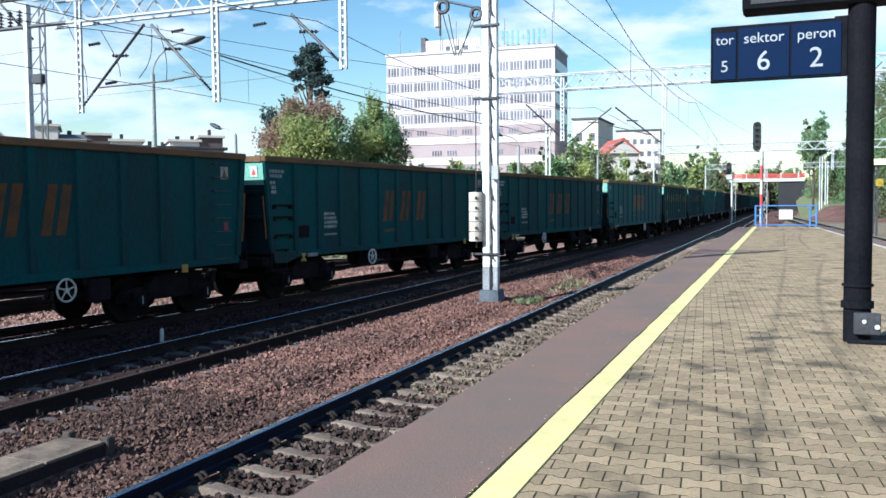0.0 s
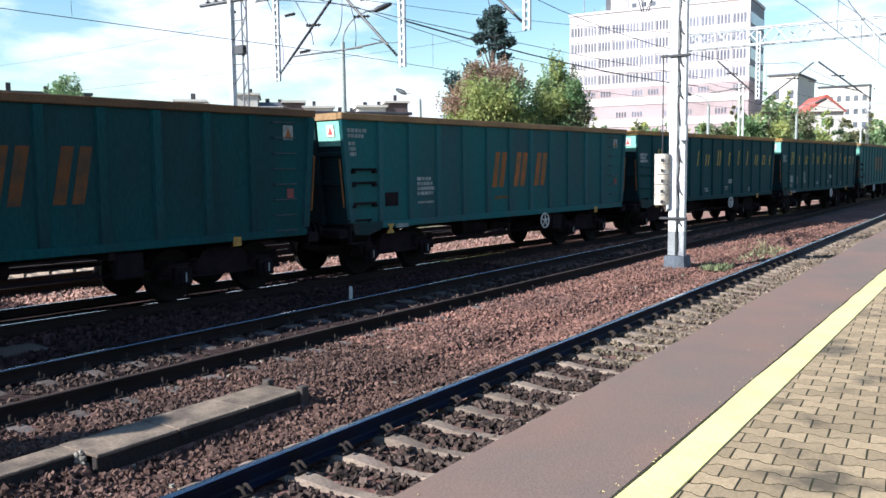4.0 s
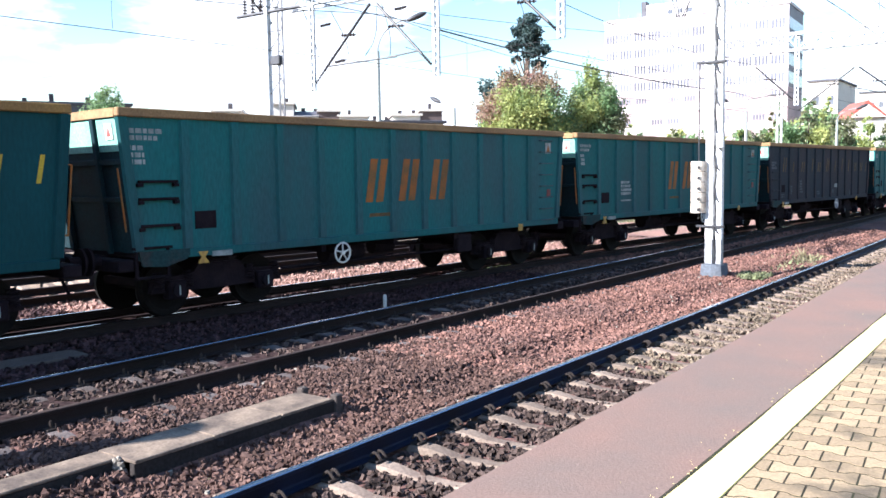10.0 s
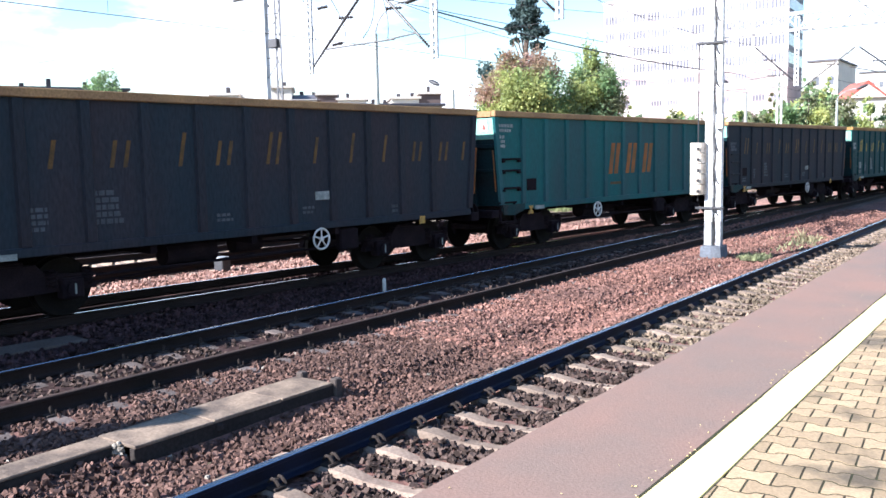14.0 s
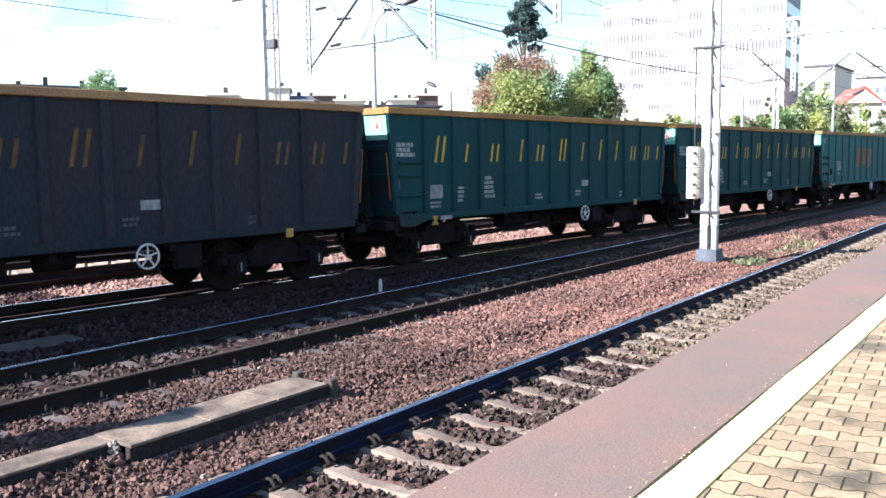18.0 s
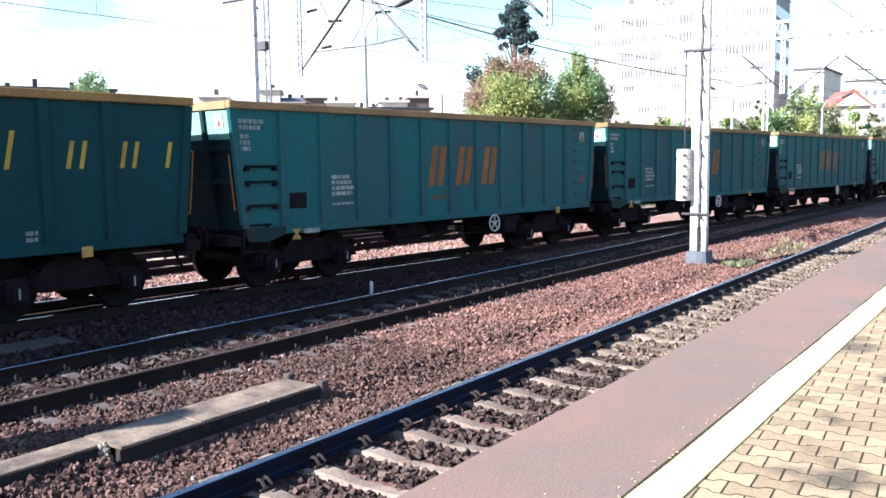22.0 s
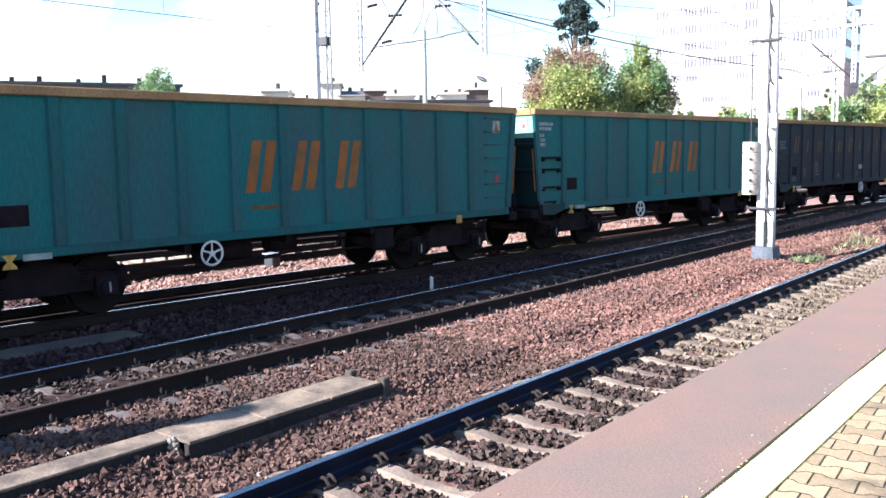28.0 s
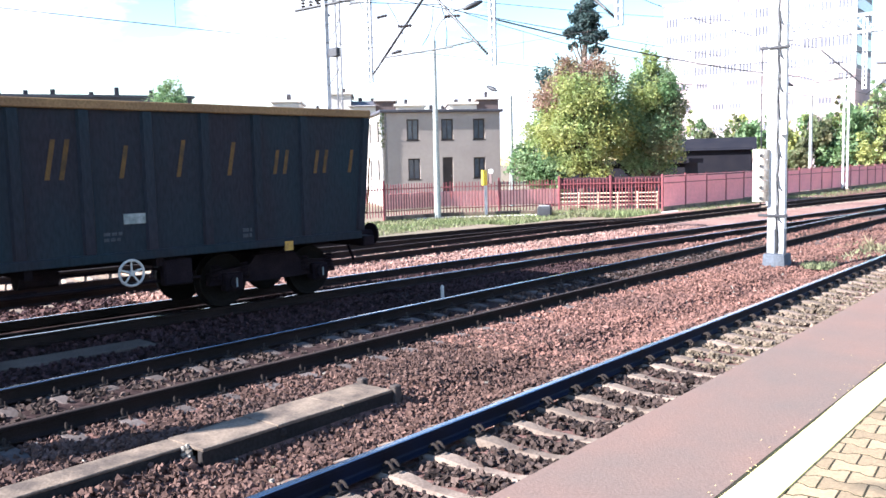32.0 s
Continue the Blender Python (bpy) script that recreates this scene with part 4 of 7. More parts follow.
def bogie(wagon, y):
    """Two-axle bogie with cast side frames; returns it with its wheelsets as parts."""
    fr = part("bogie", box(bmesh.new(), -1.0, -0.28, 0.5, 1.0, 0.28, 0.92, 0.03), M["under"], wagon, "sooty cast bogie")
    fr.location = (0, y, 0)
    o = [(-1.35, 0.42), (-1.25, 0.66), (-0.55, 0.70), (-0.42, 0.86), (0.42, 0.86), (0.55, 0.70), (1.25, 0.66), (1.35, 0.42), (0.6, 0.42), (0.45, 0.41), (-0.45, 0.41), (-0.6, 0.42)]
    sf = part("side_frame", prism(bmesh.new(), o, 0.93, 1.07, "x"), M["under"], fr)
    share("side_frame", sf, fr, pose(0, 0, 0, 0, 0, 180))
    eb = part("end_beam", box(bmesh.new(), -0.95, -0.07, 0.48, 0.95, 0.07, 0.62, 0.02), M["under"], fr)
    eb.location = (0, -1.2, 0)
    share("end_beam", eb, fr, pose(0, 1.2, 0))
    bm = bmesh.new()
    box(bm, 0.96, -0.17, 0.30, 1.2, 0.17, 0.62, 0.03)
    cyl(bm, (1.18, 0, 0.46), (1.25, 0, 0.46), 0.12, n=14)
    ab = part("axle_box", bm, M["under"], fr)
    ab.location = (0, -0.92, 0)
    share("axle_box", ab, fr, pose(0, 0.92, 0))
    bm = bmesh.new()
    box(bm, 1.25, -0.014, 0.38, 1.256, 0.014, 0.54)
    tick = part("axle_mark", bm, M["label"], fr)
    tick.location = (0, -0.92, 0)
    share("axle_mark", tick, fr, pose(0, 0.92, 0))
    bm = tube_of(bmesh.new(), [(1.06 + 0.08 * math.cos(k * 0.7), 0.08 * math.sin(k * 0.7), 0.5 + 0.0058 * k) for k in range(46)], 0.02)
    sp = part("spring", bm, M["under"], fr)
    sp.location = (0, -1.2, 0)
    for u in (-0.64, 0.64, 1.2):
        share("spring", sp, fr, pose(0, u, 0))
    sets = []
    for u in (-0.92, 0.92):
        if u < 0:
            bm = bmesh.new()
            half = [(1.0, 0.001), (1.0, 0.085), (0.84, 0.085), (0.84, 0.15), (0.815, 0.36), (0.82, 0.38), (0.82, 0.455), (0.7, 0.465), (0.69, 0.49), (0.66, 0.49), (0.655, 0.38), (0.68, 0.15), (0.66, 0.085)]
            turned(bm, half + [(-x, r) for x, r in half[::-1]])
            ws = part("wheelset", bm, M["tyre"], fr, "steel wheels on one axle")
        else:
            ws = new("wheelset", sets[0].data)
            ws.parent = fr
            ws["label"] = "steel wheels on one axle"
        ws.location = (0, u, 0.46)
        sets.append(ws)
    return sets


LEAN = math.degrees(math.atan(0.22 / 2.17))


def leaning(k):
    """The pose of what is fixed to the leaning end wall: 0 the leading end, 1 the other."""
    y = 0 if k == 0 else BODY
    return pose(0, y, 3.3) @ pose(0, 0, 0, LEAN if k == 0 else -LEAN) @ pose(0, -y, -3.3)


def wagon(paint, style, label, wheel=7.65, written=True):
    ob = empty("freight_wagon", pose(0, 0, 0), label, "freight wagon", "wagons of the train")
    P = M[paint]
    # box of the wagon
    for s in (1, -1):
        x0, x1 = sorted((s * (HALF - 0.055), s * (HALF - 0.09)))
        bm = prism(bmesh.new(), [(0.24, 1.13), (BODY - 0.24, 1.13), (BODY - 0.02, 3.3), (0.02, 3.3)], x0, x1, "x")
        part("side_wall", bm, P, ob)
        x0, x1 = sorted((s * (HALF - 0.09), s * (HALF + 0.005)))
        part("side_sill", box(bmesh.new(), x0, 0.27, 1.02, x1, BODY - 0.27, 1.16, 0.012), P, ob)
    ribs = [1.17 + 0.985 * k for k in range(11)]
    first = None
    for y in [0.06] + ribs + [BODY - 0.06]:
        if first is None:
            bm = prism(bmesh.new(), [(HALF - 0.056, -0.1), (HALF - 0.005, -0.07), (HALF - 0.005, 0.07), (HALF - 0.056, 0.1)], 1.165, 3.29, "z")
            first = part("rib", bm, P, ob)
            first.matrix_basis = leaning(0) @ pose(0, y, 0)
        elif y > BODY - 0.1:
            share("rib", first, ob, leaning(1) @ pose(0, y, 0))
        else:
            share("rib", first, ob, pose(0, y, 0))
    for y in ribs[::2]:
        share("rib", first, ob, pose(0, y, 0, 0, 0, 180))
    ochre = M["rail_dim" if paint == "teal_dark" else "tan" if style == "gold" else "brown"]
    says = "ochre painted top rail" if style == "gold" else "brown painted top rail"
    for s in (1, -1):
        x0, x1 = sorted((s * (HALF - 0.12), s * (HALF + 0.02)))
        part("top_rail", box(bmesh.new(), x0, -0.02, 3.3, x1, BODY + 0.02, 3.44, 0.015), ochre, ob, says)
    for y0 in (-0.02, BODY - 0.1):
        part("end_rail", box(bmesh.new(), -HALF + 0.121, y0, 3.3, HALF - 0.121, y0 + 0.12, 3.437), ochre, ob, says)
    for k, y in enumerate((0.03, BODY - 0.08)):
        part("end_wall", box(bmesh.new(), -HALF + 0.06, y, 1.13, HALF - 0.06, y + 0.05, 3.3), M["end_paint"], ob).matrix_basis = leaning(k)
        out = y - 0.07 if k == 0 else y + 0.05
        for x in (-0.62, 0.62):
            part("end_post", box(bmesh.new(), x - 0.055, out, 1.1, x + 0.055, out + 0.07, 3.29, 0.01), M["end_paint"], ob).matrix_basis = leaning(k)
        if k == 0:
            # added plates that paint the sunlit upper part of the end wall
            for xa, xb in ((-1.36, -0.7), (-0.54, 0.54), (0.7, 1.41)):
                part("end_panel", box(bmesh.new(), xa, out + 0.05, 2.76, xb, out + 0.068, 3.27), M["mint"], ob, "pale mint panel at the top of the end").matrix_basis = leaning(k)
        for z in (1.95, 2.55):
            part("end_rib", box(bmesh.new(), -HALF + 0.06, out + 0.02, z, HALF - 0.06, out + 0.065, z + 0.09, 0.01), M["end_paint"], ob).matrix_basis = leaning(k)
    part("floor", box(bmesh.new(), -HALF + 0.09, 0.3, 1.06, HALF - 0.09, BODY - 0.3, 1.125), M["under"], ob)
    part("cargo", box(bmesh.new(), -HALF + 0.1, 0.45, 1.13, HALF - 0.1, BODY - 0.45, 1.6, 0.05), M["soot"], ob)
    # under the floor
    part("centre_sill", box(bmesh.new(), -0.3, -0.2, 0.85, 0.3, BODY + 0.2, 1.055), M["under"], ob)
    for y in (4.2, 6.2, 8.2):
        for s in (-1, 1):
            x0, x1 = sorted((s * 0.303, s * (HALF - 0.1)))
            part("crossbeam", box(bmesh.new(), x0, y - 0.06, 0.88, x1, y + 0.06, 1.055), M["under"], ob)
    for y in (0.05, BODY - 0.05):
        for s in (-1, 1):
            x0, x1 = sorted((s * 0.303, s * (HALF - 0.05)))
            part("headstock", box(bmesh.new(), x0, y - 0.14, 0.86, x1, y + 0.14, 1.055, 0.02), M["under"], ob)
    bm = cyl(bmesh.new(), (0.75, 4.7, 0.78), (0.75, 5.7, 0.78), 0.2, n=16)
    part("air_tank", bm, M["under"], ob)
    bm = cyl(bmesh.new(), (0.5, 6.3, 0.8), (0.5, 6.9, 0.8), 0.16, n=14)
    cyl(bm, (0.5, 6.9, 0.8), (0.2, 9.0, 0.7), 0.025, n=6)
    part("brake_cylinder", bm, M["under"], ob)
    bm = cyl(bmesh.new(), (1.15, 3.3, 0.62), (1.15, 9.0, 0.62), 0.022, n=6)
    cyl(bm, (1.05, 3.3, 0.5), (1.05, 6.4, 0.66), 0.02, n=6)
    part("brake_rod", bm, M["under"], ob)
    bm = bmesh.new()
    box(bm, 1.2, 8.25, 0.55, 1.38, 8.75, 0.98, 0.03)
    part("brake_box", bm, M["under"], ob)
    for y, d in ((-0.12, -1), (BODY + 0.12, 1)):
        for x in (-0.875, 0.875):
            bm = cyl(bmesh.new(), (x, y, 1.03), (x, y + d * 0.3, 1.03), 0.1, n=12)
            cyl(bm, (x, y + d * 0.3, 1.03), (x, y + d * 0.335, 1.03), 0.225, n=18)
            part("buffer", bm, M["under"], ob)
    bm = cyl(bmesh.new(), (0, -0.45, 1.0), (0, -0.1, 1.0), 0.045, n=8)
    ring(bm, (0, -0.46, 0.9), (1, 0, 0), 0.12, 0.03, 12, 5)
    part("coupling", bm, M["under"], ob)
    bm = cyl(bmesh.new(), (0.45, BODY + 0.12, 0.95), (0.45, BODY + 0.32, 0.5), 0.028, n=7)
    part("brake_hose", bm, M["under"], ob)
    # fittings on the near side
    bm = ring(bmesh.new(), (HALF + 0.05, wheel, 0.84), (1, 0, 0), 0.195, 0.02, 24, 6)
    for k in range(5):
        a = k * math.tau / 5 + 0.3
        cyl(bm, (HALF + 0.05, wheel, 0.84), (HALF + 0.05, wheel + 0.19 * math.cos(a), 0.84 + 0.19 * math.sin(a)), 0.016, n=6)
    cyl(bm, (HALF + 0.03, wheel, 0.84), (HALF + 0.08, wheel, 0.84), 0.045, n=10)
    hw = part("handwheel", bm, M["white_paint"], ob, "white spoked brake handwheel")
    part("spindle", cyl(bmesh.new(), (HALF - 0.4, wheel, 0.84), (HALF + 0.03, wheel, 0.84), 0.02, n=7), M["under"], hw)
    bm = box(bmesh.new(), HALF - 0.058, 1.32, 1.48, HALF - 0.045, 1.74, 1.78, 0.004)
    part("plate", bm, M["label" if style == "gold" else "under"], ob, "square plate on the side wall")
    part("lifting_mark", prism(bmesh.new(), [(1.32, 0.9), (1.52, 0.9), (1.5, 0.95), (1.45, 1.0), (1.52, 1.1), (1.32, 1.1), (1.39, 1.0), (1.34, 0.95)], HALF - 0.02, HALF + 0.012, "x"), M["lift_mark"], ob, "yellow lifting point mark")
    part("lifting_mark", box(bmesh.new(), HALF - 0.02, 10.5, 0.93, HALF + 0.012, 10.68, 1.1, 0.01), M["lift_mark"], ob, "yellow lifting point mark")
    part("marking_strip", box(bmesh.new(), HALF - 0.02, 1.6, 1.0, HALF + 0.012, 2.0, 1.09), M["label"], ob)
    for z in (1.55, 1.98, 2.26):
        bar = part("step_bar", box(bmesh.new(), HALF - 0.06, 0.3, z, HALF + 0.015, 1.0, z + 0.045, 0.01), M["under" if style == "orange" else paint], ob)
        if style == "orange":
            for y in (0.3, 0.94):
                part("bracket", box(bmesh.new(), HALF - 0.06, y - 0.03, z - 0.06, HALF + 0.02, y + 0.07, z - 0.002, 0.006), M["under"], bar)
    part("corner_skirt", prism(bmesh.new(), [(0.3, 0.93), (0.72, 0.9), (1.1, 1.0), (1.16, 1.06), (1.16, 1.17), (0.24, 1.17)], HALF - 0.02, HALF + 0.018, "x"), M["rusty"], ob, "rust-stained curved corner panel")
    bm = box(bmesh.new(), HALF - 0.07, 0.16, 1.2, HALF - 0.01, 0.86, 1.24, 0.006)
    box(bm, HALF - 0.07, 0.2, 0.75, HALF - 0.02, 0.24, 1.2)
    box(bm, HALF - 0.07, 0.76, 0.75, HALF - 0.02, 0.8, 1.2)
    box(bm, HALF - 0.12, 0.2, 0.73, HALF + 0.02, 0.8, 0.76)
    part("footstep", bm, M["under"], ob)
    for x in (HALF - 0.03, HALF - 0.5):
        bm = cyl(bmesh.new(), (x, BODY + 0.07, 1.5), (x, BODY + 0.07, 2.55), 0.016, n=7)
        cyl(bm, (x, BODY + 0.07, 2.55), (x, BODY - 0.04, 2.55), 0.014, n=6)
        cyl(bm, (x, BODY + 0.07, 1.5), (x, BODY - 0.04, 1.5), 0.014, n=6)
        part("handrail", bm, M["orange"], ob, "orange corner handrail").matrix_basis = leaning(1)
    bm = bmesh.new()
    cyl(bm, (HALF - 0.07, -0.1, 1.5), (HALF - 0.07, -0.1, 2.5), 0.016, n=7)
    part("handrail", bm, M["orange"], ob, "orange corner handrail").matrix_basis = leaning(0)
    sign = part("warning_sign", box(bmesh.new(), 0.98, -0.006, 2.95, 1.2, 0.009, 3.2), M["white_paint"], ob, "white warning plate on the end wall")
    tri = prism(bmesh.new(), [(1.03, 3.0), (1.15, 3.0), (1.09, 3.15)], -0.012, -0.007, "y")
    sign.matrix_basis = leaning(0)
    part("triangle", tri, M["red_paint"], sign)
    if style == "orange":
        rungs = [1.15 + 0.29 * k for k in range(8)]
        for z in rungs:
            bm = cyl(bmesh.new(), (HALF + 0.02, 11.5, z), (HALF + 0.02, 12.02, z), 0.01, n=6)
            for y in (11.5, 12.02):
                cyl(bm, (HALF + 0.02, y, z), (HALF - 0.06, y, z), 0.012, n=5)
            part("rung", bm, M["label_dim"], ob, "pale ladder rung")
        a = part("warning_sign", box(bmesh.new(), HALF - 0.056, 11.78, 2.86, HALF - 0.046, 12.02, 3.13), M["label"], ob, "white plate with a red triangle")
        part("triangle", prism(bmesh.new(), [(11.82, 2.9), (11.98, 2.9), (11.9, 3.08)], HALF - 0.045, HALF - 0.041, "x"), M["orange"], a)
        part("red_patch", box(bmesh.new(), HALF - 0.056, 11.84, 1.75, HALF - 0.046, 12.0, 1.93), M["red_dim"], ob, "small red painted square")
        data_block(ob, 0.2, 3.05, 0.66, 2)
        data_block(ob, 0.14, 2.78, 0.34, 3)
        if written:
            data_block(ob, 2.4, 2.02, 0.62, 4)
            data_block(ob, 2.4, 1.5, 0.8, 1, 0.05)
    else:
        part("corner_plate", box(bmesh.new(), HALF - 0.054, 0.2, 1.72, HALF - 0.045, 0.34, 1.9, 0.003), M["label" if style == "gold" else "label_dim"], ob, "small pale plate at the corner")
        data_block(ob, 0.1, 2.62, 0.85, 3, 0.085, 0.02)
        data_block(ob, 3.2, 1.86, 0.5, 5)
        data_block(ob, 2.2, 1.66, 0.33, 4, 0.06)
        data_block(ob, 1.34, 1.36, 0.4, 2, 0.05)
        data_block(ob, 5.4, 1.4, 0.34, 2, 0.05)
        part("plate", box(bmesh.new(), HALF - 0.058, 7.62, 1.58, HALF - 0.045, 8.0, 1.74, 0.004), M["label"], ob, "pale blank plate")
        data_block(ob, 7.3, 1.42, 0.36, 2, 0.05)
        data_block(ob, 9.7, 1.32, 0.2, 2, 0.06)
    data_block(ob, 8.4, 1.06, 1.3, 1, 0.045)
    data_block(ob, 5.0, 1.06, 0.7, 1, 0.04)
    letter_bars(ob, style, paint == "teal_dark")
    sets = []
    for y in (2.0, BODY - 2.0):
        sets += bogie(ob, y)
    return ob


KINDS = {
    "T": wagon("teal", "orange", "open teal freight wagon with orange painted bars and brown top rail"),
    "S": wagon("teal", "orange", "open teal freight wagon with orange bars, its handwheel further forward", 4.55, False),
    "B": wagon("teal_dark", "orange", "open dirty teal freight wagon with faded orange bars"),
    "C": wagon("teal_dark", "orange", "open dirty teal freight wagon, its handwheel further forward", 4.55),
    "G": wagon("green", "gold", "open dark green freight wagon with yellow painted bars"),
    "D": wagon("dull_dark", "faded", "open sooty dark grey freight wagon with faded yellow bars"),
    "E": wagon("dull", "faded", "open sooty blue grey freight wagon ending the train"),
}
# from the head of the train that has passed to its last wagon
ORDER = "BBCCTGGSTDSDGGTTTSSE"
WAGONS, used = [], {}
for c in ORDER:
    if c in used:
        WAGONS.append(copy_thing(KINDS[c], pose(0, 0, 0)))
    else:
        WAGONS.append(KINDS[c])
        used[c] = True


def head_of(n, t):
    """Place along the line of the leading end of wagon n."""
    return 17.13 + PITCH * n - 7.43908 * t - 0.026183 * t**2 + 0.002309 * t**3 - 0.00008004 * t**4 + 0.000000893 * t**5


def wagon_pose(n, t):
    y = head_of(n, t)
    a, b = Vector((x_t3(y + 2.0), y + 2.0, 0)), Vector((x_t3(y + BODY - 2.0), y + BODY - 2.0, 0))
    d = (b - a).normalized()
    return Matrix.Translation(a - d * 2.0) @ pose(0, 0, 0, 0, 0, math.degrees(math.atan2(-d.x, d.y)))


def motions():
    for i, w in enumerate(WAGONS):
        walk(w, [(0.5 * k, wagon_pose(i - 2, 0.5 * k)) for k in range(65)])
    # the wheels roll; wheels in the same place of their wagon share one set of keys
    keyed = {}
    for w in WAGONS:
        for part_ in w.children:
            for wheel in part_.children:
                if wheel.name.split(".")[0] != "wheelset":
                    continue
                place = round(wheel.location.y, 2)
                if place not in keyed:
                    x, y, z = wheel.location
                    walk(wheel, [(0.08 * k, pose(x, y, z, math.degrees((17.13 - head_of(0, 0.08 * k)) / 0.46))) for k in range(401)])
                    keyed[place] = wheel
                elif wheel is not keyed[place]:
                    wheel.rotation_mode = "QUATERNION"
                    data = wheel.animation_data_create()
                    data.action = keyed[place].animation_data.action
                    data.action_slot = keyed[place].animation_data.action_slot


# ---- overhead line ----
def lattice(bm, a, b, w, bay=0.5, leg=0.03, depth=None, diag=0.012):
    """Adds two flat legs with cross bars between a and b (upright or level), w apart."""
    a, b = Vector(a), Vector(b)
    d = (b - a).normalized()
    side = Vector((1, 0, 0)) if abs(d.z) > 0.9 else Vector((0, 0, 1))
    for s in (-0.5, 0.5):
        cyl(bm, a + side * w * s, b + side * w * s, leg, n=6)
    n = max(2, int((b - a).length / bay))
    for i in range(n):
        p, q = a.lerp(b, i / n), a.lerp(b, (i + 1) / n)
        s = 0.5 if i % 2 else -0.5
        cyl(bm, p + side * w * s, q - side * w * s, diag, n=5)
    return bm


def insulator(parent, a, b, r=0.05):
    bm = bmesh.new()
    a, b = Vector(a), Vector(b)
    for k in range(5):
        p = a.lerp(b, (k + 0.2) / 5)
        cyl(bm, p, a.lerp(b, (k + 0.6) / 5), r, r * 0.55, n=9)
    cyl(bm, a, b, 0.02, n=6)
    part("insulator", bm, M["insulator"], parent)


def tube(bm, path, r, n=5):
    """Adds one bent bar along a path."""
    path = [Vector(p) for p in path]
    rows = []
    for i, p in enumerate(path):
        d = (path[min(i + 1, len(path) - 1)] - path[max(i - 1, 0)]).normalized()
        q = d.to_track_quat("Z", "Y").to_matrix()
        rows.append([bm.verts.new(p + q @ Vector((r * math.cos(k * math.tau / n), r * math.sin(k * math.tau / n), 0))) for k in range(n)])
    for a, b in zip(rows[:-1], rows[1:]):
        for k in range(n):
            bm.faces.new((a[k], a[(k + 1) % n], b[(k + 1) % n], b[k]))
    bm.faces.new(rows[0][::-1])
    bm.faces.new(rows[-1])
    return bm


def strut(parent, name, a, b, r, material, label="", n=7):
    return part(name, cyl(bmesh.new(), a, b, r, n=n), M[material], parent, label)


def near_mast():
    """White two-legged lattice mast on a concrete footing between the tracks."""
    ob = empty("catenary_mast", pose(-6.86, 20.6, GROUND), "white painted two-legged steel catenary mast on concrete footing", "catenary mast", "masts")
    part("footing", prism(bmesh.new(), [(-0.28, -0.1), (0.28, -0.1), (0.235, 0.42), (-0.235, 0.42)], -0.26, 0.26, "y"), M["footing"], ob, "bluish grey concrete footing")
    for x, w in ((-0.122, 0.095), (0.118, 0.07)):
        z0, z1 = 0.42, 1.0
        part("leg_foot", box(bmesh.new(), x - w, -0.09, z0, x + w, 0.09, z1, 0.01), M["grey_steel"], ob, "unpainted grey foot of the leg")
        part("leg", box(bmesh.new(), x * 0.96 - w, -0.085, z1, x * 0.96 + w, 0.085, 9.4, 0.012), M["mast"], ob, "white painted leg")
    for k in range(11):
        z = 1.15 + 0.76 * k
        bm = tube(bmesh.new(), [(0.03, -0.1, z + 0.34), (0.035, -0.11, z + 0.2), (0.07, -0.12, z + 0.08), (0.13, -0.1, z)], 0.02)
        part("cable_clip", bm, M["dark_steel"], ob, "curved dark cable clip")
        part("batten", box(bmesh.new(), -0.06, -0.03, z + 0.3, 0.075, 0.03, z + 0.42, 0.008), M["grey_steel"], ob)
    bm = tube(bmesh.new(), [(0.03 + 0.018 * math.sin(k * 0.9), -0.1, 0.45 + 0.14 * k) for k in range(62)], 0.016)
    part("cable", bm, M["wire"], ob, "loose dark cable down the mast")
    # stack of counterweights
    for k in range(5):
        z = 1.66 + 0.25 * k
        bm = cyl(bmesh.new(), (-0.36, -0.13, z), (-0.36, -0.13, z + 0.235), 0.185, n=18)
        w = part("counterweight", bm, M["weight"], ob, "pale weathered concrete counterweight disc")
        part("slot", box(bmesh.new(), -0.33, -0.322, z + 0.05, -0.27, -0.3, z + 0.12), M["black"], w)
    strut(ob, "weight_rod", (-0.36, -0.13, 1.5), (-0.36, -0.13, 5.2), 0.015, "dark_steel")
    for z in (1.3, 5.2, 7.0):
        part("bracket", box(bmesh.new(), -0.42, -0.14, z, 0.26, -0.06, z + 0.06, 0.01), M["dark_steel"], ob)
    part("switch_box", box(bmesh.new(), 0.07, -0.2, 3.2, 0.25, -0.09, 3.55, 0.01), M["grey_steel"], ob, "small grey box")
    # tensioning wheels and short arm at the top
    for x, z in ((-0.35, 7.35), (-1.25, 7.6)):
        part("tension_wheel", ring(bmesh.new(), (x, -0.05, z), (0, 1, 0), 0.14, 0.05, 18, 6), M["dark_steel"], ob)
    strut(ob, "arm", (0, 0, 7.4), (-1.7, 0, 7.9), 0.03, "dark_steel")
    strut(ob, "arm", (-1.35, 0, 7.9), (-1.35, 0, 6.9), 0.03, "dark_steel")
    part("insulator_body", box(bmesh.new(), -1.5, -0.06, 7.1, -1.36, 0.06, 7.75, 0.03), M["weight"], ob)
    for x, q in ((-1.25, -0.95), (-1.1, -0.9), (-0.3, -0.85), (-0.42, -0.78)):
        strut(ob, "hanger", (x, -0.05, 7.4), (q, -0.05, 6.35), 0.014, "dark_steel", n=5)


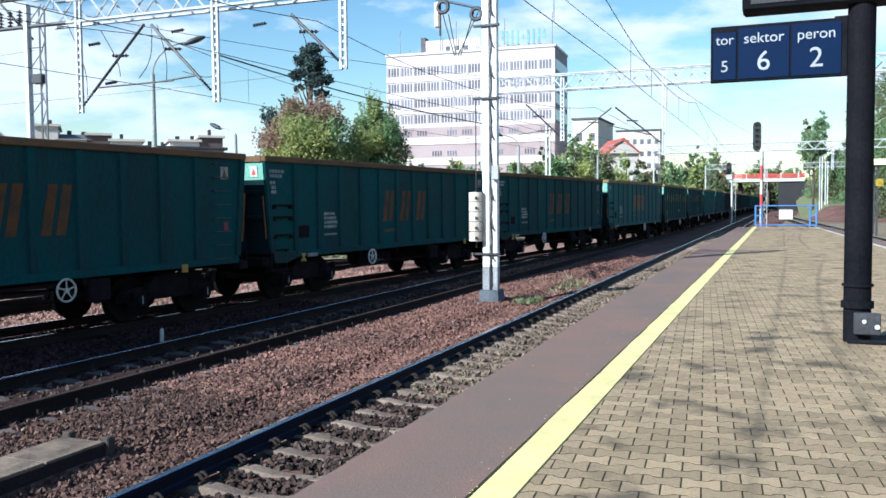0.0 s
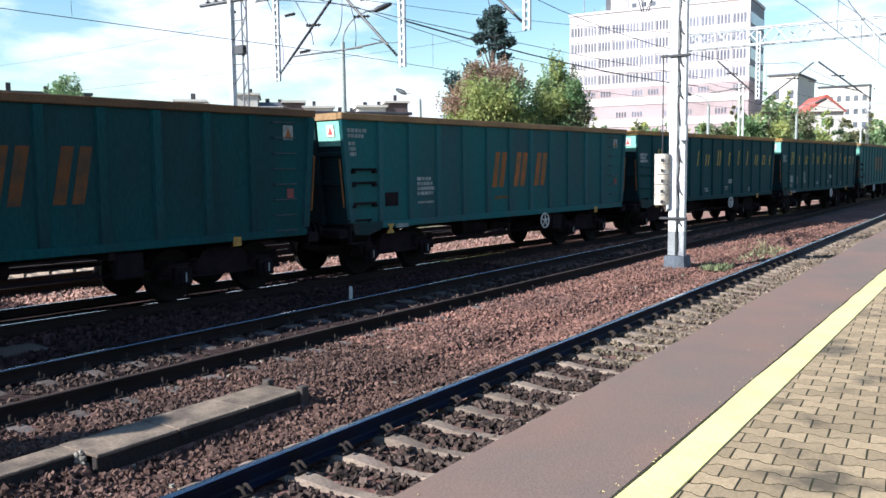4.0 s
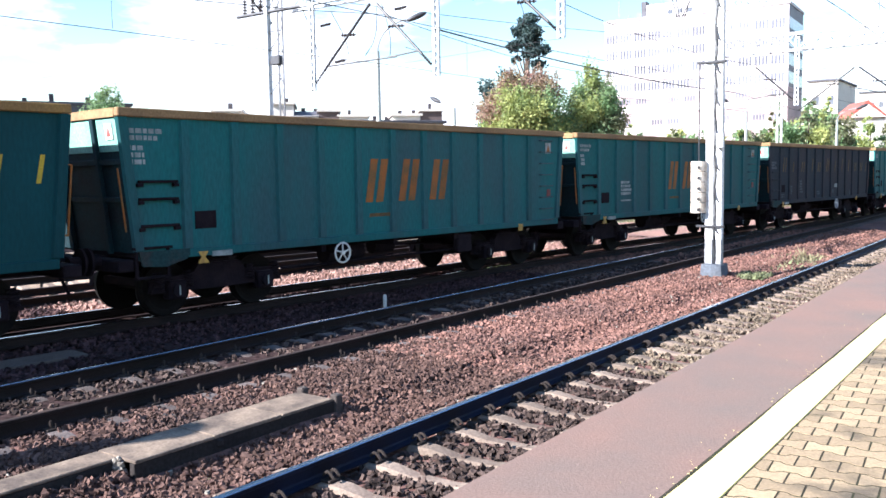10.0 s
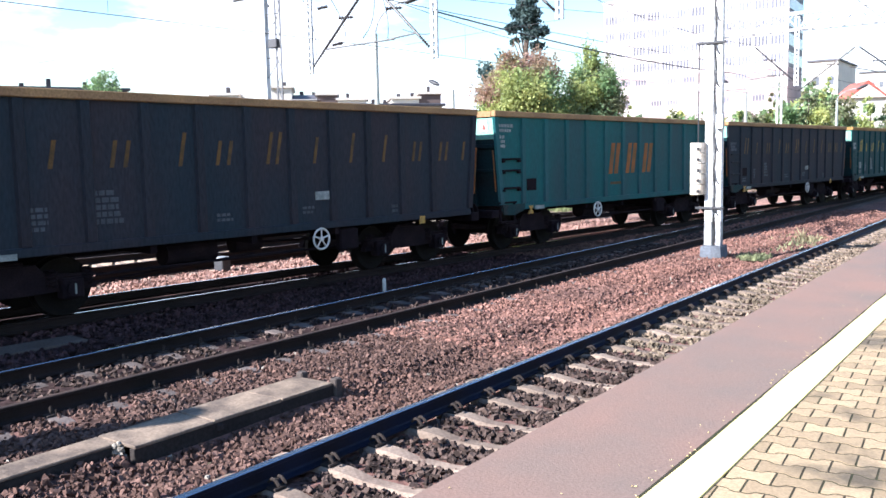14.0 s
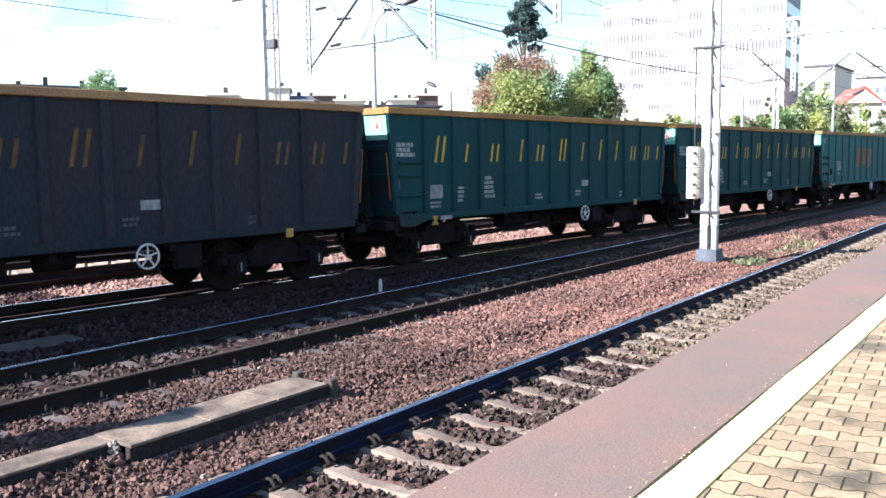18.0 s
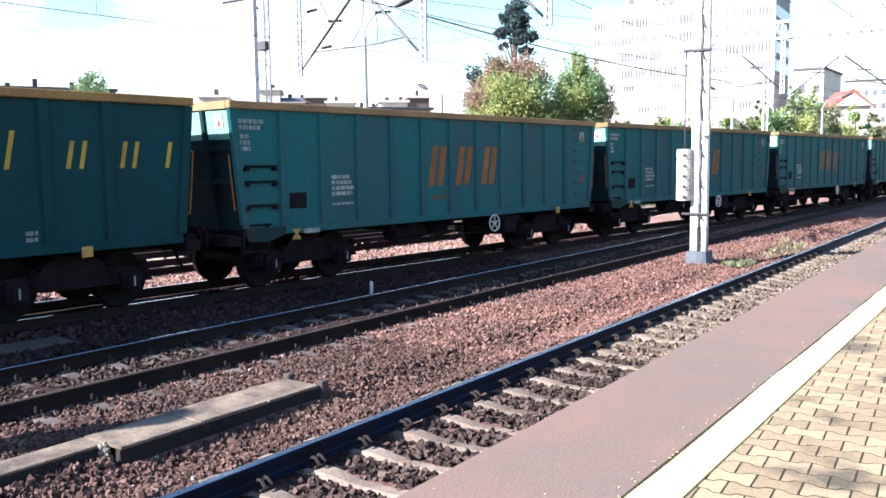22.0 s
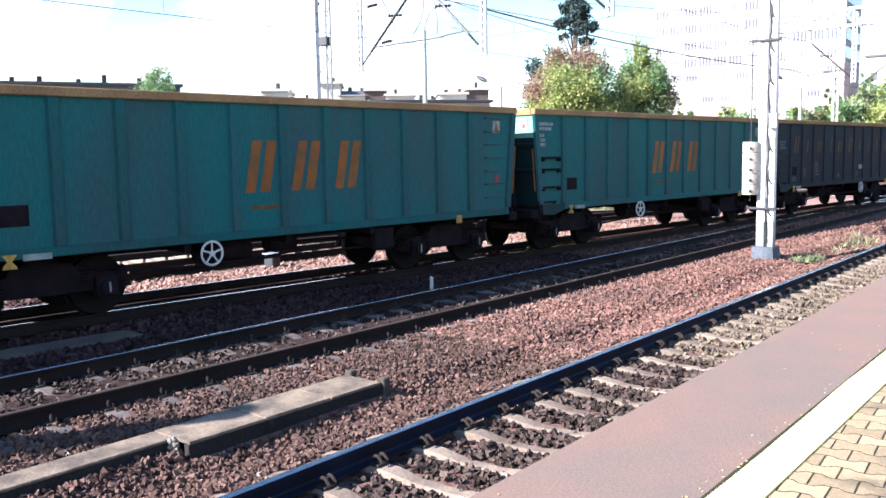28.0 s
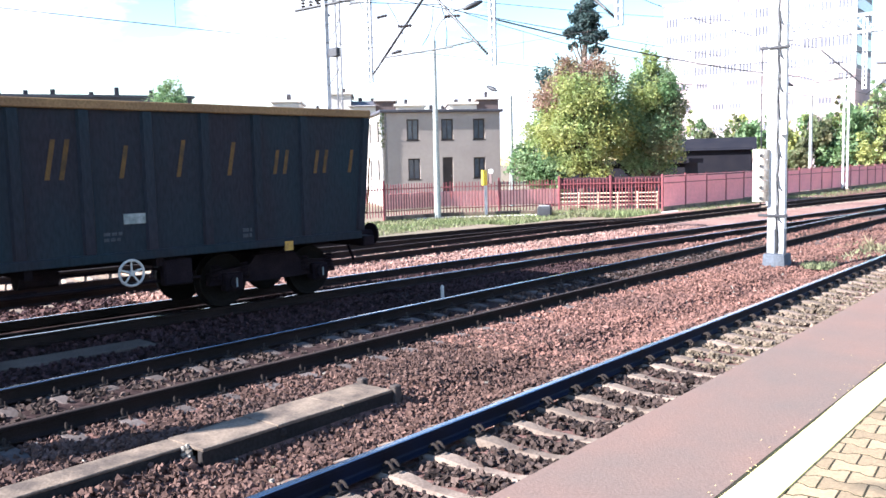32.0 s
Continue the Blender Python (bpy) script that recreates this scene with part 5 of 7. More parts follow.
def portal(y, left, right, z0, posts, name="gantry", left_w=0.62, right_leg=True):
    """Steel gantry across the tracks with a lattice beam and posts hanging from it (x, lowest z)."""
    ob = empty("catenary_gantry", pose(0, y, GROUND), "grey steel lattice gantry spanning the tracks with hanging posts", "gantry", "gantries over the tracks")
    o = -GROUND
    bm = bmesh.new()
    lattice(bm, (left, 0, z0 + o + 0.4), (right, 0, z0 + o + 0.4), 0.8, 0.7, 0.05, diag=0.034)
    lattice(bm, (left + 0.35, 0.5, z0 + o + 0.4), (right, 0.5, z0 + o + 0.4), 0.8, 0.7, 0.05, diag=0.03)
    part("beam", bm, M["mast_far"], ob, "pale lattice beam")
    legs = [left] + ([right] if right_leg else [])
    for x in legs:
        bm = bmesh.new()
        box(bm, x - left_w / 2 - 0.06, -0.09, 0, x - left_w / 2 + 0.08, 0.09, z0 + o + 0.7)
        part("leg", bm, M["mast_far"], ob, "white painted leg")
        bm = lattice(bmesh.new(), (x + left_w / 2, 0, 0), (x + left_w / 2, 0, z0 + o + 0.6), 0.22, 0.5, 0.03, diag=0.018)
        part("lattice_leg", bm, M["old_steel"], ob)
        for k in range(12):
            z = 0.4 + k * 0.72
            strut(ob, "brace", (x - left_w / 2, 0, z), (x + left_w / 2, 0, z + (0.6 if k % 2 else 0)), 0.018, "old_steel", n=5)
        part("box", box(bmesh.new(), x - 0.08, -0.12, z0 + o - 1.8, x + 0.34, 0.1, z0 + o - 1.5, 0.02), M["dark_steel"], ob)
        part("foot", box(bmesh.new(), x - 0.6, -0.4, -0.1, x + 0.6, 0.4, 0.25, 0.03), M["concrete"], ob)
    for x, low in posts:
        bm = bmesh.new()
        box(bm, x - 0.11, -0.05, low + o, x - 0.035, 0.05, z0 + o + 0.6)
        p = part("hanging_post", bm, M["mast_far"], ob, "white hanging post")
        bm = bmesh.new()
        box(bm, x + 0.05, -0.04, low + o, x + 0.11, 0.04, z0 + o + 0.6)
        k = low + o + 0.04
        while k < z0 + o:
            box(bm, x - 0.035, -0.03, k, x + 0.05, 0.03, k + 0.07)
            k += 0.22
        part("rack", bm, M["mast_far"], p)
    return ob


def cantilever(parent, a, b, arm=None):
    """An insulated slanting tube from a (at the post) to b, with a level steady arm."""
    a, b = Vector(a), Vector(b)
    insulator(parent, a, a.lerp(b, 0.16))
    strut(parent, "tube", a.lerp(b, 0.16), b, 0.042, "black", "dark cantilever tube")
    insulator(parent, a.lerp(b, 0.62) + Vector((-0.3, 0, 0.02)), a.lerp(b, 0.62) + Vector((0.3, 0, -0.02)), 0.055)
    if arm:
        strut(parent, "steady_arm", a.lerp(b, 0.22), arm, 0.026, "black")


M["dry_leaf"] = mat("dry_leaf", (0.6, 0.48, 0.2), 0.8, other=(0.42, 0.3, 0.14), island=True, vary=0.3)
M["weed"] = mat("pale_weed", (0.17, 0.195, 0.096), 0.9, other=(0.238, 0.226, 0.136), scale=1.5, island=True, vary=0.3, bump=0.1, through_light=0.3)
M["dry_weed"] = mat("dry_weed", (0.26, 0.22, 0.13), 0.9, other=(0.2, 0.2, 0.11), scale=1.5, island=True, vary=0.3, bump=0.1, through_light=0.3)
M["pale_wood"] = mat("pale_weathered_wood", (0.5, 0.42, 0.3), 0.85, other=(0.4, 0.33, 0.24), scale=3)
M["board"] = mat("faded_pink_board", (0.875, 0.5, 0.45), 0.8, other=(0.75, 0.413, 0.375), scale=0.8, fine=6, grain=0.1)
M["maroon"] = mat("dark_maroon_board", (0.06, 0.02, 0.026), 0.8, other=(0.045, 0.017, 0.02), scale=1.0, fine=10)
M["weight"] = mat("weathered_weight", (0.55, 0.5, 0.43), 0.85, other=(0.4, 0.33, 0.26), scale=3, fine=25)
M["mast_far"] = mat("pale_lattice_paint", (0.5, 0.52, 0.53), 0.6, other=(0.36, 0.38, 0.4), scale=1.5)
M["old_steel"] = mat("weathered_lattice_steel", (0.16, 0.165, 0.175), 0.6, other=(0.1, 0.1, 0.11), scale=1.5, metal=0.2)
M["footing"] = mat("bluish_footing_concrete", (0.1, 0.115, 0.14), 0.85, other=(0.07, 0.08, 0.095), scale=2.0, fine=25, bump=0.3)
near_mast()
G1 = portal(20.6, -21.9, -6.9, 7.95, [(-20.12, 5.16), (-15.1, 5.25), (-11.0, 5.91)], right_leg=False)
UP = -GROUND
for p, q, arm in (((-20.0, 0, 5.4 + UP), (-17.62, 0, 7.65 + UP), (-16.6, 0, 5.95 + UP)), ((-15.3, 0, 5.6 + UP), (-17.36, 0, 7.62 + UP), (-17.0, 0, 5.95 + UP)), ((-11.15, 0, 6.15 + UP), (-12.6, 0, 7.5 + UP), None)):
    cantilever(G1, p, q, arm)
for k, x in enumerate((-23.3, -22.9, -22.5)):
    insulator(G1, (x, 0, 8.0 + UP), (x, 0, 8.5 + UP), 0.1)
strut(G1, "arm", (-23.7, 0, 7.95 + UP), (-20.6, 0, 7.95 + UP), 0.06, "dark_steel")
strut(G1, "arm", (-23.6, 0.2, 8.9 + UP), (-21.2, 0.2, 8.9 + UP), 0.05, "dark_steel")
strut(G1, "arm", (-23.6, 0.2, 8.9 + UP), (-22.2, 0.2, 7.6 + UP), 0.04, "dark_steel")
for x in (-23.4, -22.7):
    insulator(G1, (x, 0.2, 8.9 + UP), (x, 0.2, 9.5 + UP), 0.1)
for x0, z0, x1, z1, sag in ((-20.6, 7.9, -19.9, 5.7, 0.5), (-19.3, 7.6, -18.6, 6.2, 0.4), (-17.4, 7.5, -17.9, 6.1, 0.35), (-17.2, 7.6, -16.9, 6.0, 0.3), (-16.3, 6.2, -15.2, 6.0, 0.25), (-12.5, 7.4, -12.2, 6.4, 0.3)):
    path = [(x0 + (x1 - x0) * k / 8 + sag * math.sin(math.pi * k / 8) * 0.5, 0.05, z0 + (z1 - z0) * k / 8 - sag * math.sin(math.pi * k / 8) * 0.4 + UP) for k in range(9)]
    part("jumper", tube(bmesh.new(), path, 0.012), M["wire"], G1, "thin looped jumper cable")
for x, z in ((-18.9, 6.0), (-16.4, 7.35), (-13.6, 7.3), (-19.5, 7.2)):
    insulator(G1, (x - 0.22, 0, z + UP), (x + 0.22, 0, z + UP + 0.03), 0.055)
G2 = portal(45.0, -15.2, 9.5, 8.3, [(-11.0, 5.56), (-5.72, 4.66)])
cantilever(G2, (-11.1, 0, 5.8 + UP), (-13.0, 0, 7.6 + UP), (-13.4, 0, 6.0 + UP))
cantilever(G2, (-5.85, 0, 5.3 + UP), (-8.2, 0, 7.2 + UP), (-8.6, 0, 6.3 + UP))
cantilever(G2, (-10.9, 0, 5.3 + UP), (-8.4, 0, 7.2 + UP))
G3 = portal(96.0, -13.0, 12.0, 7.55, [(-4.0, 5.4), (4.5, 5.4)])
G4 = portal(150.0, -12.0, 10.0, 7.6, [(-3.0, 5.4)])


def concrete_mast():
    """The mast behind the camera whose shadow reaches the cable duct."""
    ob = empty("catenary_mast", pose(-11.76, -3.25, GROUND), "plain concrete catenary mast between the tracks", "catenary mast", "masts")
    part("shaft", cyl(bmesh.new(), (0, 0, -0.1), (0, 0, 6.4), 0.34, 0.29, n=14), M["concrete"], ob)
    part("cap", cyl(bmesh.new(), (0, 0, 6.4), (0, 0, 6.5), 0.3, 0.2, n=14), M["concrete"], ob)


concrete_mast()


def wires():
    """Carrying and contact wires with droppers over each track."""
    supports = [-40, -6.3, 20.6, 45, 96, 150, 225]
    for name, xf in (("near", lambda y: X_N - 0.1), ("second", lambda y: x_t3(max(y, 20)) + 0.3), ("third", lambda y: x_t4(min(y, 80)) - 0.4), ("right", lambda y: white_x(y) + 2.7)):
        ob = empty("catenary_wire", pose(0, 0, 0), "thin dark overhead carrying and contact wires with droppers", "overhead wire", "overhead wires")
        for kind, z, sag, r in (("carrying_wire", 7.25, 0.75, 0.011), ("contact_wire", 5.75, 0.06, 0.009)):
            path = []
            for a, b in zip(supports[:-1], supports[1:]):
                for k in range(8):
                    u = k / 8
                    y = a + (b - a) * u
                    path.append((xf(y) + 0.2 * math.sin(y * 0.06), y, z - sag * 4 * u * (1 - u)))
            part(kind, tube(bmesh.new(), path, r), M["wire"], ob)
        for a, b in zip(supports[1:-2], supports[2:-1]):
            for k in range(1, 6):
                u = k / 6
                y = a + (b - a) * u
                x = xf(y) + 0.2 * math.sin(y * 0.06)
                part("dropper", cyl(bmesh.new(), (x, y, 7.25 - 3 * u * (1 - u)), (x, y, 5.74), 0.006, n=4), M["wire"], ob)
    # wires across the yard and feeders high up
    ob = empty("feeder_wire", pose(0, 0, 0), "thin dark feeder and span wires between the gantries", "overhead wire", "overhead wires")
    for a, b, r in (((-60, 20.6, 6.1), (-11, 20.6, 5.9), 0.005), ((-22, 20.6, 8.6), (-13.7, 45, 9.0), 0.011), ((-24, -6, 8.3), (-21.9, 20.6, 8.3), 0.011), ((-6.9, 20.6, 8.9), (-1.5, 96, 8.6), 0.011), ((-60, 25, 8.3), (-21.9, 20.6, 7.2), 0.005), ((-15.1, 20.6, 6.6), (-14.0, 45, 6.4), 0.025), ((-14, 45, 6.4), (-11, 96, 6.0), 0.011)):
        a, b = Vector(a), Vector(b)
        path = [a.lerp(b, k / 10) - Vector((0, 0, 2.0 * (k / 10) * (1 - k / 10) * (a - b).length / 50)) for k in range(11)]
        part("wire", tube(bmesh.new(), path, r), M["wire"], ob)


wires()


def street_lamp(x, y, h, turn, reach=1.6, rise=1.6, material="grey_steel"):
    ob = empty("street_lamp", pose(x, y, GROUND, 0, 0, turn), "grey concrete street lamp with a curved arm and dark head", "street lamp", "street lamps")
    part("pole", cyl(bmesh.new(), (0, 0, -0.1), (0, 0, h), 0.17, 0.1, n=12), M["pole"], ob)
    path = [Vector((reach * (k / 8) ** 1.8, 0, h + rise * math.sin(k / 8 * 1.4))) for k in range(9)]
    prev = path[-1]
    part("arm", tube(bmesh.new(), path, 0.04, 7), M[material], ob)
    bm = bmesh.new()
    bmesh.ops.create_uvsphere(bm, u_segments=14, v_segments=8, radius=1, matrix=Matrix.Translation(prev + Vector((0.4, 0, 0.12))) @ pose(0, 0, 0, 0, -22, 0) @ Matrix.Diagonal((0.55, 0.17, 0.14, 1)))
    part("lamp_head", bm, M["dark_steel"], ob, "dark oval lamp head", True)


street_lamp(-28.3, 33.6, 8.95, 38)
street_lamp(-31.8, 45.2, 7.0, 170, 1.3, 0.5)
street_lamp(-20.7, 69.4, 7.4, 200, 1.4, 0.9)
street_lamp(-17.0, 84.0, 7.2, 10, 1.6, 1.0)


# ---- fence and verge ----
def fence_run(points, style, label):
    """Posts, rails and slats or sheets along a polyline."""
    a0 = Vector((*points[0], GROUND))
    ob = empty("fence", Matrix.Translation(a0), label, "fence", "fences beside the tracks")
    post = None
    slat = None
    for (ax, ay), (bx, by) in zip(points[:-1], points[1:]):
        a, b = Vector((ax, ay, 0)), Vector((bx, by, 0))
        d = (b - a)
        L = d.length
        d.normalize()
        turn = math.degrees(math.atan2(d.y, d.x))
        n = max(1, round(L / 2.6))
        for k in range(n + 1):
            p = a + d * (L * k / n) - Vector((a0.x, a0.y, 0))
            if post is None:
                post = part("post", box(bmesh.new(), -0.05, -0.05, 0, 0.05, 0.05, 2.0, 0.01), M["fence"], ob)
                post.matrix_basis = pose(p.x, p.y, 0, 0, 0, turn)
            else:
                share("post", post, ob, pose(p.x, p.y, 0, 0, 0, turn))
        for k in range(n):
            p = a + d * (L * k / n) - Vector((a0.x, a0.y, 0))
            w = L / n
            here = pose(p.x, p.y, 0, 0, 0, turn)
            if style == "sheet":
                bm = box(bmesh.new(), 0.05, -0.015, 0.3, w - 0.05, 0.015, 1.85)
                up = random.uniform(-0.03, 0.03)
                part("sheet", bm, M["fence_panel"], ob).matrix_basis = here @ pose(0, 0, up)
                part("seam_rail", box(bmesh.new(), 0.05, -0.045, 1.5, w - 0.05, -0.0155, 1.54), M["fence"], ob).matrix_basis = here
                part("rail", box(bmesh.new(), 0, -0.04, 1.89, w, 0.02, 1.93), M["fence_panel"], ob).matrix_basis = here
                part("plinth", box(bmesh.new(), 0, -0.07, -0.05, w, 0.07, 0.28), M["concrete"], ob).matrix_basis = here
            else:
                for z in (0.45, 1.55):
                    part("rail", box(bmesh.new(), 0, -0.03, z, w, 0.01, z + 0.05), M["fence"], ob).matrix_basis = here
                for q in range(int(w / 0.17)):
                    if slat is None:
                        slat = part("slat", box(bmesh.new(), -0.025, -0.012, 0.2, 0.025, 0.012, 1.82), M["fence"], ob)
                        slat.matrix_basis = here @ pose(0.1 + q * 0.17, 0.02, 0)
                    else:
                        share("slat", slat, ob, here @ pose(0.1 + q * 0.17, 0.02, random.uniform(-0.03, 0.03), 0, random.uniform(-1, 1), 0))
                if style == "gate":
                    part("top_board", box(bmesh.new(), 0.03, 0.05, 1.32, w - 0.03, 0.08, 1.9), M["maroon"], ob, "dark red board along the top").matrix_basis = here
                if style == "low":
                    part("plinth", box(bmesh.new(), 0, -0.12, -0.05, w, 0.12, 0.24, 0.02), M["concrete"], ob).matrix_basis = here
                    part("board", box(bmesh.new(), 0.03, 0.05, 0.55, w - 0.03, 0.08, 1.35), M["board"], ob, "faded pink board behind the slats").matrix_basis = here


fence_run([(-31.5, 22.0), (-29.6, 31.0)], "open", "rusty red slatted metal fence beside the tracks")
fence_run([(-29.6, 31.0), (-29.0, 34.5), (-24.4, 39.0)], "low", "red slatted fence with faded boards on a plinth")
fence_run([(-24.4, 39.0), (-19.9, 41.9)], "gate", "dark red open railing gate in the fence")
fence_run([(-19.9, 41.9), (-19.6, 55.4), (-19.2, 88.0), (-17.5, 130.0)], "sheet", "faded red sheet metal fence along the tracks")


def verge_path():
    """Narrow strip of pale concrete between the grass and the fence."""
    path = [(-29.0, 32.6, 0), (-27.9, 34.4, 0), (-23.9, 38.2, 0), (-19.4, 41.0, 0), (-18.9, 55.0, 0), (-18.5, 88.0, 0)]
    ob = sweep("verge_path", [(-0.3, GROUND - 0.02), (0.3, GROUND - 0.02), (0.28, GROUND + 0.06), (-0.28, GROUND + 0.06)], path, M["plaster_light"])
    tagged(ob, "narrow pale concrete strip along the fence", "path", kind="structure")


verge_path()


def pale_railing():
    """A low pale railing behind the gate."""
    a, b = Vector((-26.0, 41.6, GROUND)), Vector((-21.2, 44.0, GROUND))
    ob = empty("pale_railing", Matrix.Translation(a), "low pale beige railing of four bars behind the gate", "railing")
    d = b - a
    for z in (0.3, 0.52, 0.74, 0.96):
        part("rail", cyl(bmesh.new(), (0, 0, z), (d.x, d.y, z), 0.04, n=8), M["pale_wood"], ob)
    for k in range(6):
        p = d * (k / 5)
        part("post", cyl(bmesh.new(), (p.x, p.y, -0.1), (p.x, p.y, 1.05), 0.035, n=8), M["pale_wood"], ob)


pale_railing()


def white_mast(x, y, h):
    ob = empty("catenary_mast", pose(x, y, GROUND), "slender white painted steel mast with a bracket", "catenary mast", "masts")
    for u in (-0.16, 0.16):
        part("leg", box(bmesh.new(), u - 0.06, -0.08, 0, u + 0.06, 0.08, h, 0.01), M["mast"], ob)
    for k in range(int(h / 0.6)):
        part("brace", cyl(bmesh.new(), (-0.1, -0.09, 0.3 + 0.6 * k), (0.1, -0.09, 0.8 + 0.6 * k), 0.02, n=5), M["grey_steel"], ob)
    part("bracket", box(bmesh.new(), -0.9, -0.06, h - 0.5, 0.3, 0.06, h - 0.38, 0.01), M["dark_steel"], ob)
    part("foot", box(bmesh.new(), -0.4, -0.3, -0.1, 0.4, 0.3, 0.3, 0.02), M["concrete"], ob)


white_mast(-18.2, 69.5, 9.0)
white_mast(5.0, 140.0, 9.2)


def shelter():
    """Small shelter on the platform across the tracks."""
    ob = empty("platform_shelter", pose(6.2, 70.0, GROUND), "small shelter with a cream roof edge and a yellow sign", "shelter")
    o = -GROUND
    part("roof", box(bmesh.new(), -0.2, 0, 4.86 + o, 4.4, 3.0, 5.1 + o, 0.03), M["roof"], ob)
    part("roof_edge", box(bmesh.new(), -0.24, -0.08, 4.84 + o, 4.44, -0.004, 5.3 + o, 0.02), M["yellow_pale"], ob, "cream fascia board")
    for x in (0.1, 4.1):
        for y in (0.2, 2.8):
            part("post", box(bmesh.new(), x - 0.07, y - 0.07, -0.1, x + 0.07, y + 0.07, 4.86 + o, 0.01), M["dark_steel"], ob)
    part("sign", box(bmesh.new(), 0.0, 0.06, 3.3 + o, 0.5, 0.12, 3.85 + o, 0.01), M["gold"], ob, "square yellow sign")


shelter()
white_mast(5.9, 143.0, 8.6)


def tufts(name, boxes, label, material="grass", seed=2):
    """Blades of grass, joined: rectangles (x0, y0, x1, y1, count, height)."""
    rng = np.random.default_rng(seed)
    vs, fs = [], []
    for x0, y0, x1, y1, count, h in boxes:
        for _ in range(count):
            x, y = rng.uniform(x0, x1), rng.uniform(y0, y1)
            a = rng.uniform(0, 6.28)
            w, hh = 0.02 + 0.03 * rng.random(), h * rng.uniform(0.5, 1.3)
            dx, dy = math.cos(a) * w, math.sin(a) * w
            lx, ly = rng.normal(0, 0.4 * hh), rng.normal(0, 0.4 * hh)
            z = GROUND if x < -14 else -0.24
            k = len(vs)
            vs += [(x - dx, y - dy, z), (x + dx, y + dy, z), (x + lx, y + ly, z + hh)]
            fs.append((k, k + 1, k + 2))
    ob = mesh_of(name, vs, fs, [M[material]])
    return tagged(ob, label, "grass", kind="stuff")


tufts("grass", [(-29.3, 22, -23.5, 33, 5200, 0.11), (-28, 31, -22, 37.5, 4200, 0.12), (-24.2, 37, -19.2, 40.5, 1400, 0.3), (-19.4, 42, -17.6, 60, 2200, 0.22), (-19.0, 55, -16, 88, 2600, 0.25)], "sunlit green grass strip between siding and fence")
tufts("weeds", [(-6.5, 20.7, -5.75, 21.7, 420, 0.1), (-6.3, 23, -5.4, 27, 90, 0.09), (-3.3, 26, -2.9, 40, 300, 0.12)], "sparse pale weeds in the ballast at the mast", "weed", 4)
tufts("dry_brush", [(-6.9, 25.0, -5.6, 27.2, 110, 0.13), (-6.2, 26.0, -6.0, 26.3, 14, 0.4)], "dry straw-coloured weeds between the tracks", "dry_weed", 7)


def fallen_leaves():
    """Small pale leaves lying along the seam of the line and sparsely on the strip."""
    rng = np.random.default_rng(6)
    vs, fs = [], []
    for k in range(230):
        y = 2.0 + 30.0 * rng.random() ** 1.6
        u = rng.exponential(0.035) + 0.02 if k % 6 else rng.uniform(0.05, 0.9)
        x, a, r = line_x(y) - u, rng.uniform(0, 6.28), rng.uniform(0.005, 0.012)
        dx, dy = math.cos(a) * r, math.sin(a) * r
        i = len(vs)
        vs += [(x - dx, y - dy, PLAT + 0.003), (x + dy * 0.5, y - dx * 0.5, PLAT + 0.009), (x + dx, y + dy, PLAT + 0.003), (x - dy * 0.5, y + dx * 0.5, PLAT + 0.007)]
        fs.append((i, i + 1, i + 2, i + 3))
    ob = mesh_of("fallen_leaves", vs, fs, [M["dry_leaf"]])
    tagged(ob, "tiny pale fallen leaves beside the yellow line", "leaves", kind="stuff")


fallen_leaves()


# ---- buildings ----
def window(parent, m, w, h, frame_material="dark_wood", label=""):
    """A framed window with glass set back and a sill; x along the wall, -y outwards."""
    bm = bmesh.new()
    t = 0.07
    for x0, z0, x1, z1 in ((0, 0, t, h), (w - t, 0, w, h), (t, h - t, w - t, h), (t, 0, w - t, t), (w / 2 - 0.03, t, w / 2 + 0.03, h - t)):
        box(bm, x0, -0.05, z0, x1, 0.05, z1)
    ob = part("window", bm, M[frame_material], parent, label)
    ob.matrix_basis = m
    part("pane", box(bmesh.new(), t, 0.0, t, w - t, 0.02, h - t), M["glass"], ob)
    part("sill", box(bmesh.new(), -0.08, -0.14, -0.09, w + 0.08, 0.05, -0.003), M["dark_wood"], ob)
    return ob


def wall_with_openings(width, height, openings, thick=0.3):
    """A wall from x 0 to width, its face at y 0, with holes through it (x0, z0, x1, z1)."""
    xs = sorted({0, width, *[o[0] for o in openings], *[o[2] for o in openings]})
    zs = sorted({0, height, *[o[1] for o in openings], *[o[3] for o in openings]})
    bm = bmesh.new()
    for i in range(len(xs) - 1):
        for j in range(len(zs) - 1):
            cx, cz = (xs[i] + xs[i + 1]) / 2, (zs[j] + zs[j + 1]) / 2
            if not any(o[0] < cx < o[2] and o[1] < cz < o[3] for o in openings):
                box(bm, xs[i], 0, zs[j], xs[i + 1], thick, zs[j + 1])
    bmesh.ops.remove_doubles(bm, verts=bm.verts, dist=0.001)
    return bm


